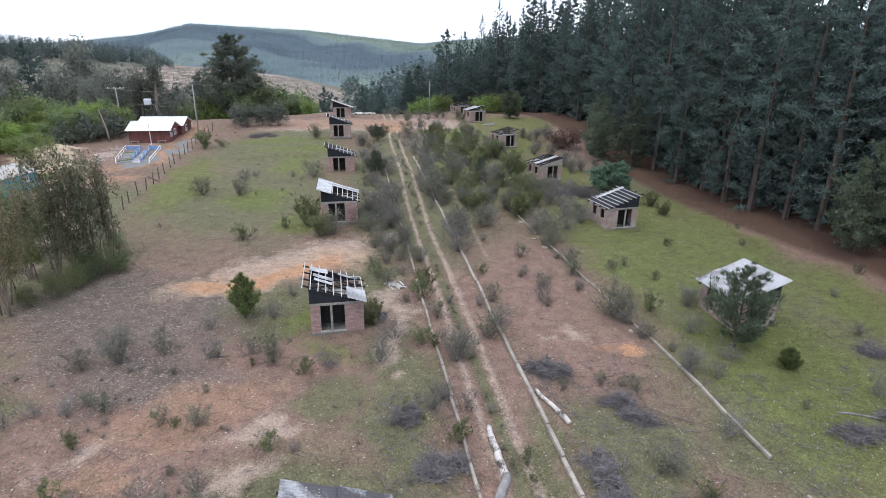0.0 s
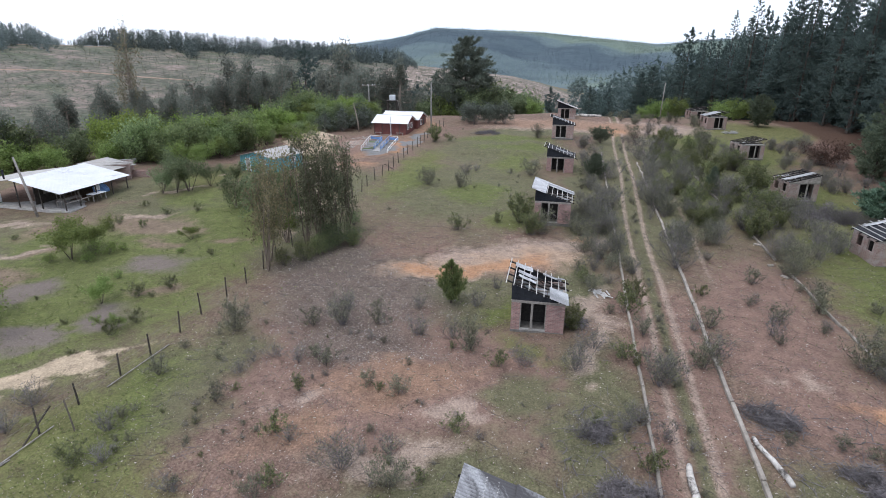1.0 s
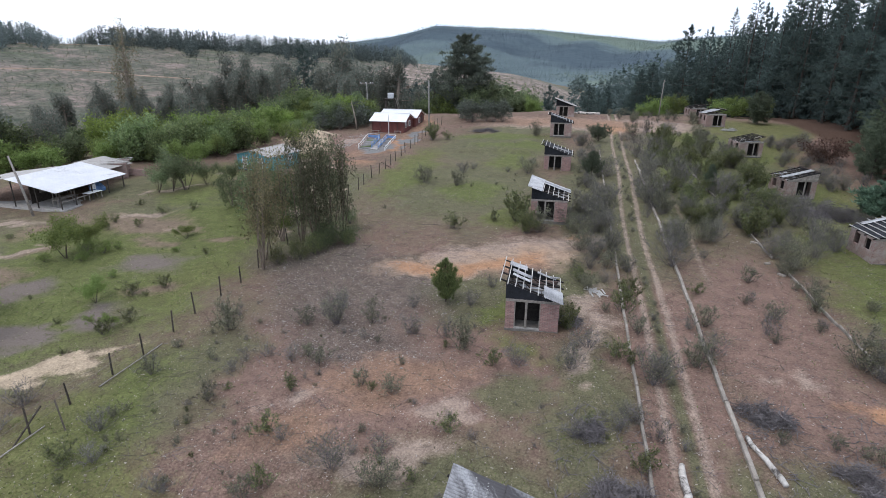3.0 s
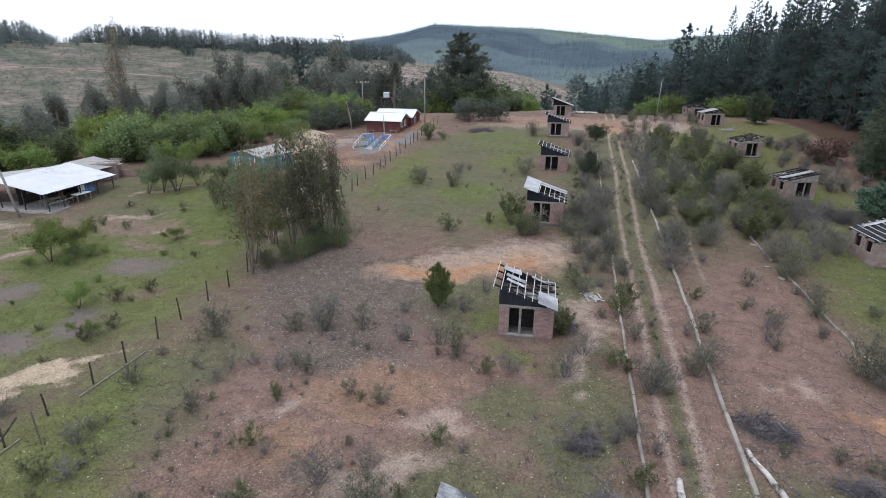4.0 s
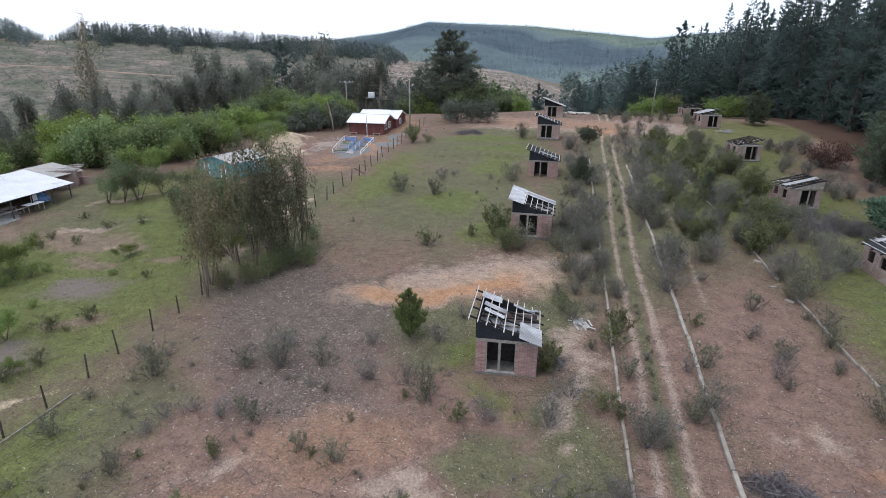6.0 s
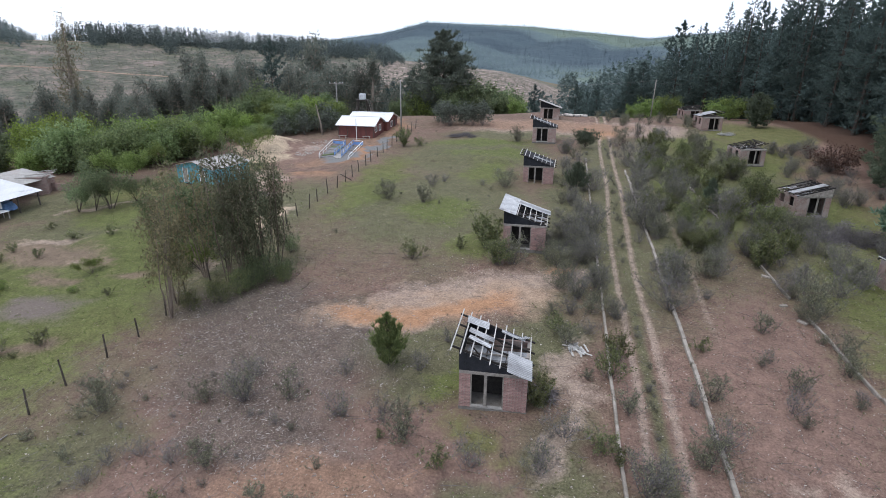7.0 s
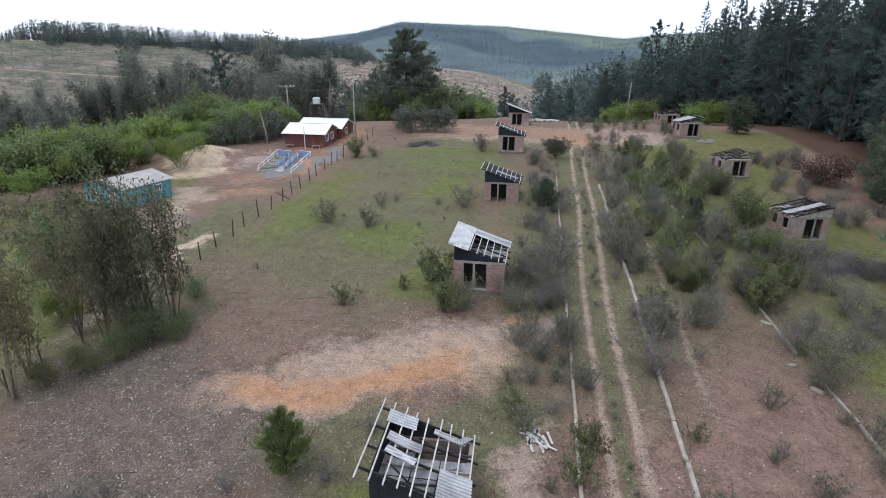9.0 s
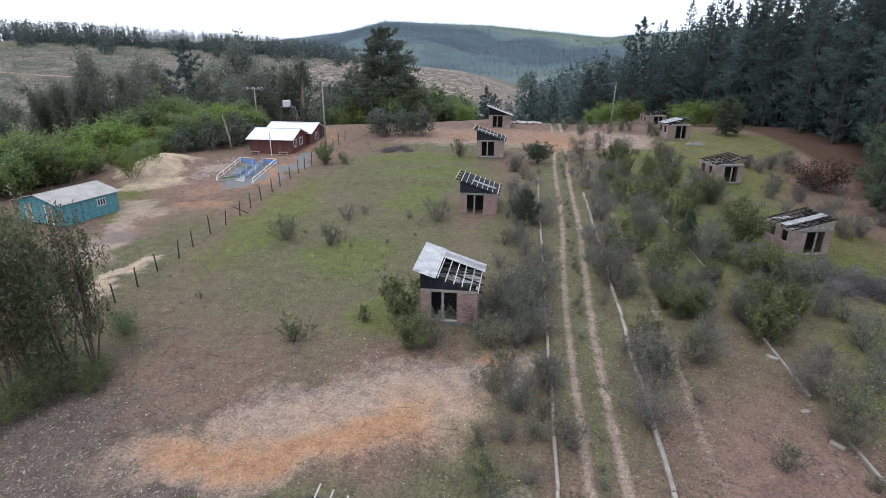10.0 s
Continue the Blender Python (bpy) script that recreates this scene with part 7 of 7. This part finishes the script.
def tufts(seed, n, where, length, material, label, box_=(-46, 40, 10, 90)):
    x, y, z = scatter(n, seed, *box_, where)
    s = Shape(seed)
    for k in range(2):
        m = len(x)
        at = np.column_stack([x, y, z - 0.01]) + s.r.normal(0, 0.04, (m, 3)) * (1, 1, 0)
        s.leaves(at, s.r.normal(0, 1.0, (m, 3)) * (1, 1, 0) + (0, 0, 0.7), s.r.uniform(0.5, 1.3, m) * length, s.r.uniform(0.25, 0.5, m) * length, 0.6)
    return stuff("grass", s, material, label, "grass")


DRY_GRASS = foliage("dry_grass", (0.15, 0.13, 0.09), (0.27, 0.235, 0.165), (0.38, 0.34, 0.25), 0.8, 0.3)
LUSH = foliage("green_grass", (0.105, 0.132, 0.045), (0.165, 0.195, 0.07), (0.22, 0.245, 0.095), 0.7, 0.45)
WEED = foliage("dark_weeds", (0.13, 0.115, 0.085), (0.195, 0.172, 0.13), (0.25, 0.222, 0.17), 0.8, 0.4)
tufts(401, 46000, lambda x, y: np.maximum(blobs(x, y, GREEN), 0.5 * blobs(x, y, OLIVE)) * (1 - 0.8 * blobs(x, y, DIRT + ASH)) * (1 - np.maximum(blobs(x, y, CLAY), blobs(x, y, PALE))), 0.13, LUSH, "short green grass on the meadow")
tufts(402, 30000, lambda x, y: 1 - np.maximum(blobs(x, y, CLAY), blobs(x, y, PALE)), 0.11, DRY_GRASS, "short dry straw-coloured grass")
tufts(403, 17000, lambda x, y: 1 - np.maximum(blobs(x, y, CLAY), blobs(x, y, PALE)), 0.12, WEED, "low dark weeds between the shrubs", (-22, 40, 11, 60))
q = Shape(404)
x, y, z = scatter(11500, 404, -22, 34, 11, 60)
for k in range(2):
    q.leaves(np.column_stack([x, y, z + 0.01]), q.r.normal(0, 1, (len(x), 3)) * (1, 1, 0.15), 0.03 + 0.11 * q.r.rand(len(x)) ** 3, 0.025 + 0.08 * q.r.rand(len(x)) ** 3)
PEBBLE = surface("pale_stones", (0.26, 0.225, 0.2), (0.5, 0.445, 0.4), 6, 40, 0.9)
stuff("stones", q, PEBBLE, "small pale stones strewn on the soil", "stones")
q = Shape(405)
x, y, z = scatter(9000, 405, -24, -4, 24, 50, lambda x, y: blobs(x, y, LITTER))
q.leaves(np.column_stack([x, y, z + 0.012]), q.r.normal(0, 1, (len(x), 3)) * (1, 1, 0.08), q.r.uniform(0.1, 0.3, len(x)), q.r.uniform(0.03, 0.06, len(x)))
stuff("bark_litter", q, surface("bark_strips", (0.16, 0.13, 0.115), (0.42, 0.38, 0.35), 3, 20, 0.9), "strips of eucalyptus bark strewn on the ground", "litter")
q = Shape(406)
x, y, z = scatter(2600, 406, -20, 34, 11, 48)
for i in range(len(x)):
    a = q.r.uniform(0, 6.283)
    d = np.array([math.cos(a), math.sin(a), 0]) * q.r.uniform(0.15, 0.7)
    p = np.array([x[i], y[i], z[i] + 0.015])
    q.tube([p - d, p + q.r.normal(0, 0.05, 3) * (1, 1, 0.3), p + d], [0.008, 0.008, 0.004], 3)
for x0, x1, y0, y1, count in ((9.9, 16, 15, 26, 170), (18, 32, 15, 23, 150), (1, 5, 17, 25, 90), (19, 31, 53, 63, 120)):
    for i in range(count):
        a, k = q.r.uniform(0, 6.283), q.r.uniform(0.15, 0.5)
        p = np.array([q.r.uniform(x0, x1), q.r.uniform(y0, y1), 0.0])
        d = np.array([math.cos(a), math.sin(a), 0.0]) * k
        pts = [p - d * 1.5, p - d * 0.4 + q.r.normal(0, 0.08, 3) * (1, 1, 0), p + d * 0.5 + q.r.normal(0, 0.12, 3) * (1, 1, 0), p + d * 1.4 + q.r.normal(0, 0.15, 3) * (1, 1, 0)]
        lift = [0.02, 0.02 + 0.12 * q.r.rand(), 0.02 + 0.15 * q.r.rand(), 0.03]
        pts = [(c[0], c[1], gz(c[0], c[1]) + h_) for c, h_ in zip(pts, lift)]
        w = q.r.uniform(0.008, 0.026)
        q.tube(pts, [w, w * 0.8, w * 0.6, w * 0.3], 4)
        for j in range(2):
            e = np.array(pts[1 + j]) + q.r.normal(0, 0.25, 3) * (1, 1, 0.4) + (0, 0, 0.12)
            q.tube([pts[1 + j], e], [w * 0.5, w * 0.2], 3)
stuff("fallen_twigs", q, DEAD_TWIG, "grey fallen twigs on the ground", "twigs")


q = Shape(407)
for i in range(420):
    x, y = q.r.normal(-31.2, 0.9), q.r.uniform(75.5, 85)
    k, a = 0.04 + 0.16 * q.r.rand() ** 3, q.r.uniform(0, 6.283)
    z = gz(x, y) - 0.02
    q.tube([(x, y, z), (x + 0.3 * k * math.cos(a), y + 0.3 * k * math.sin(a), z + k * 0.8)], [k, k * 0.55], 5, True)
stuff("rubble", q, PEBBLE, "pale stones and rubble beside the ramps", "stones")


def far_trees(name, seed, n, az0, az1, d0, d1, height, leaves, material, label, power=1.0, plump=1.0, where=None, slim=1.0):
    """Woods in the distance: each tree a spire of a few sprays of leaves."""
    s = Shape(seed)
    az, d = np.radians(s.r.uniform(az0, az1, n)), d0 + (d1 - d0) * s.r.rand(n) ** power
    x, y = 1 - np.sin(az) * d, 8 + np.cos(az) * d
    az_ = np.degrees(az)
    if where is not None:
        keep = where(x, y, az_, d)
        x, y, az_ = x[keep], y[keep], az_[keep]
        n = len(x)
    z, h = relief(x, y), height * s.r.uniform(0.5, 1.35, n)
    margin = np.minimum(az_ - az0, az1 - az_)
    h = h * np.clip(0.3 + 0.35 * margin, 0.3, 1.0)
    for k in range(leaves):
        f = (k + s.r.rand(n)) / leaves
        w = h * 0.11 * slim * (1.05 - f) * s.r.rand(n) ** 0.5
        a = s.r.uniform(0, 6.283, n)
        at = np.column_stack([x + np.cos(a) * w, y + np.sin(a) * w, z + h * f * 0.9])
        s.leaves(at, np.column_stack([np.cos(a), np.sin(a), s.r.uniform(-0.3, 1.2, n)]), h * (0.24 - 0.14 * f) * plump * slim, h * 0.085 * plump, 0.6, True)
    return stuff(name, s, material, label, "wood")


def ragged(x, y, az, d):
    """The uneven lower border of the ridge wood."""
    return d > 478 - 34 * np.sin(az * 0.9) * np.sin(az * 0.37 + 1) - 22 * np.sin(az * 2.3) - 10 * np.sin(az * 7.1)


FAR_PINE = foliage("far_pine", (0.088, 0.112, 0.108), (0.125, 0.152, 0.144), (0.155, 0.182, 0.165), through_light=0.5)
# distance haze painted into the leaves: paler and bluer than nearer woods
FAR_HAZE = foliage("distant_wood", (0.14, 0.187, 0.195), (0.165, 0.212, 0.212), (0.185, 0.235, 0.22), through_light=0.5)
MID_PINE = foliage("valley_pine", (0.075, 0.102, 0.098), (0.11, 0.145, 0.134), (0.135, 0.168, 0.148), through_light=0.45)
SLASH = foliage("hill_scrub", (0.08, 0.09, 0.055), (0.13, 0.135, 0.085), (0.2, 0.17, 0.13))
far_trees("ridge_wood", 501, 2400, 45.8, 62, 440, 560, 12.5,  20, FAR_PINE, "pine wood along the ridge of the logged hill", 0.8, 0.8, ragged, 0.6)
far_trees("ridge_wood", 507, 4200, 15, 45.0, 430, 560, 12.5,  20, FAR_PINE, "pine wood along the ridge of the logged hill", 0.8, 0.8, ragged, 0.6)
far_trees("ridge_wood", 508, 40, 44.4, 46.6, 490, 540, 9, 12, FAR_PINE, "a few thin pines on the open ridge")
far_trees("valley_wood", 502, 1500, -14, 24, 150, 330, 12, 34, MID_PINE, "young pines in the valley below the crest", 1.2, 0.75, lambda x, y, az, d: (d < 205) | (az < 1))
far_trees("valley_wood", 503, 420, 10, 62, 170, 250, 10, 34, MID_PINE, "dark pines below the logged hill", 0.8, 0.75)
far_trees("scrub", 504, 9000, -5, 62, 205, 500, 1.6, 5, SLASH, "scattered scrub on the logged hillside", 0.9, 2.0)
far_trees("valley_wood", 511, 900, -16, 20, 330, 760, 13, 16, MID_PINE, "dark pines on the valley floor", 1.0, 1.3, lambda x, y, az, d: az < 0)


# two more far stands with the same haze mixed into their leaf colour
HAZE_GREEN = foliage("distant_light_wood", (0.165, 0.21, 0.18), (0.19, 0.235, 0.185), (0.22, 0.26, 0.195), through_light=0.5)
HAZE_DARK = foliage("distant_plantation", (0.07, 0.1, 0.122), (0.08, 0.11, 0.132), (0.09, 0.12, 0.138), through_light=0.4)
far_trees("distant_wood", 506, 30000, -34, 34, 900, 2480, 7.5, 4, FAR_HAZE, "far ridge woods with haze put into their blue-green colour", 0.8, 1.7, lambda x, y, az, d: (patchy(x, y) > -0.45) & (patchy(x, y) < 0.65))
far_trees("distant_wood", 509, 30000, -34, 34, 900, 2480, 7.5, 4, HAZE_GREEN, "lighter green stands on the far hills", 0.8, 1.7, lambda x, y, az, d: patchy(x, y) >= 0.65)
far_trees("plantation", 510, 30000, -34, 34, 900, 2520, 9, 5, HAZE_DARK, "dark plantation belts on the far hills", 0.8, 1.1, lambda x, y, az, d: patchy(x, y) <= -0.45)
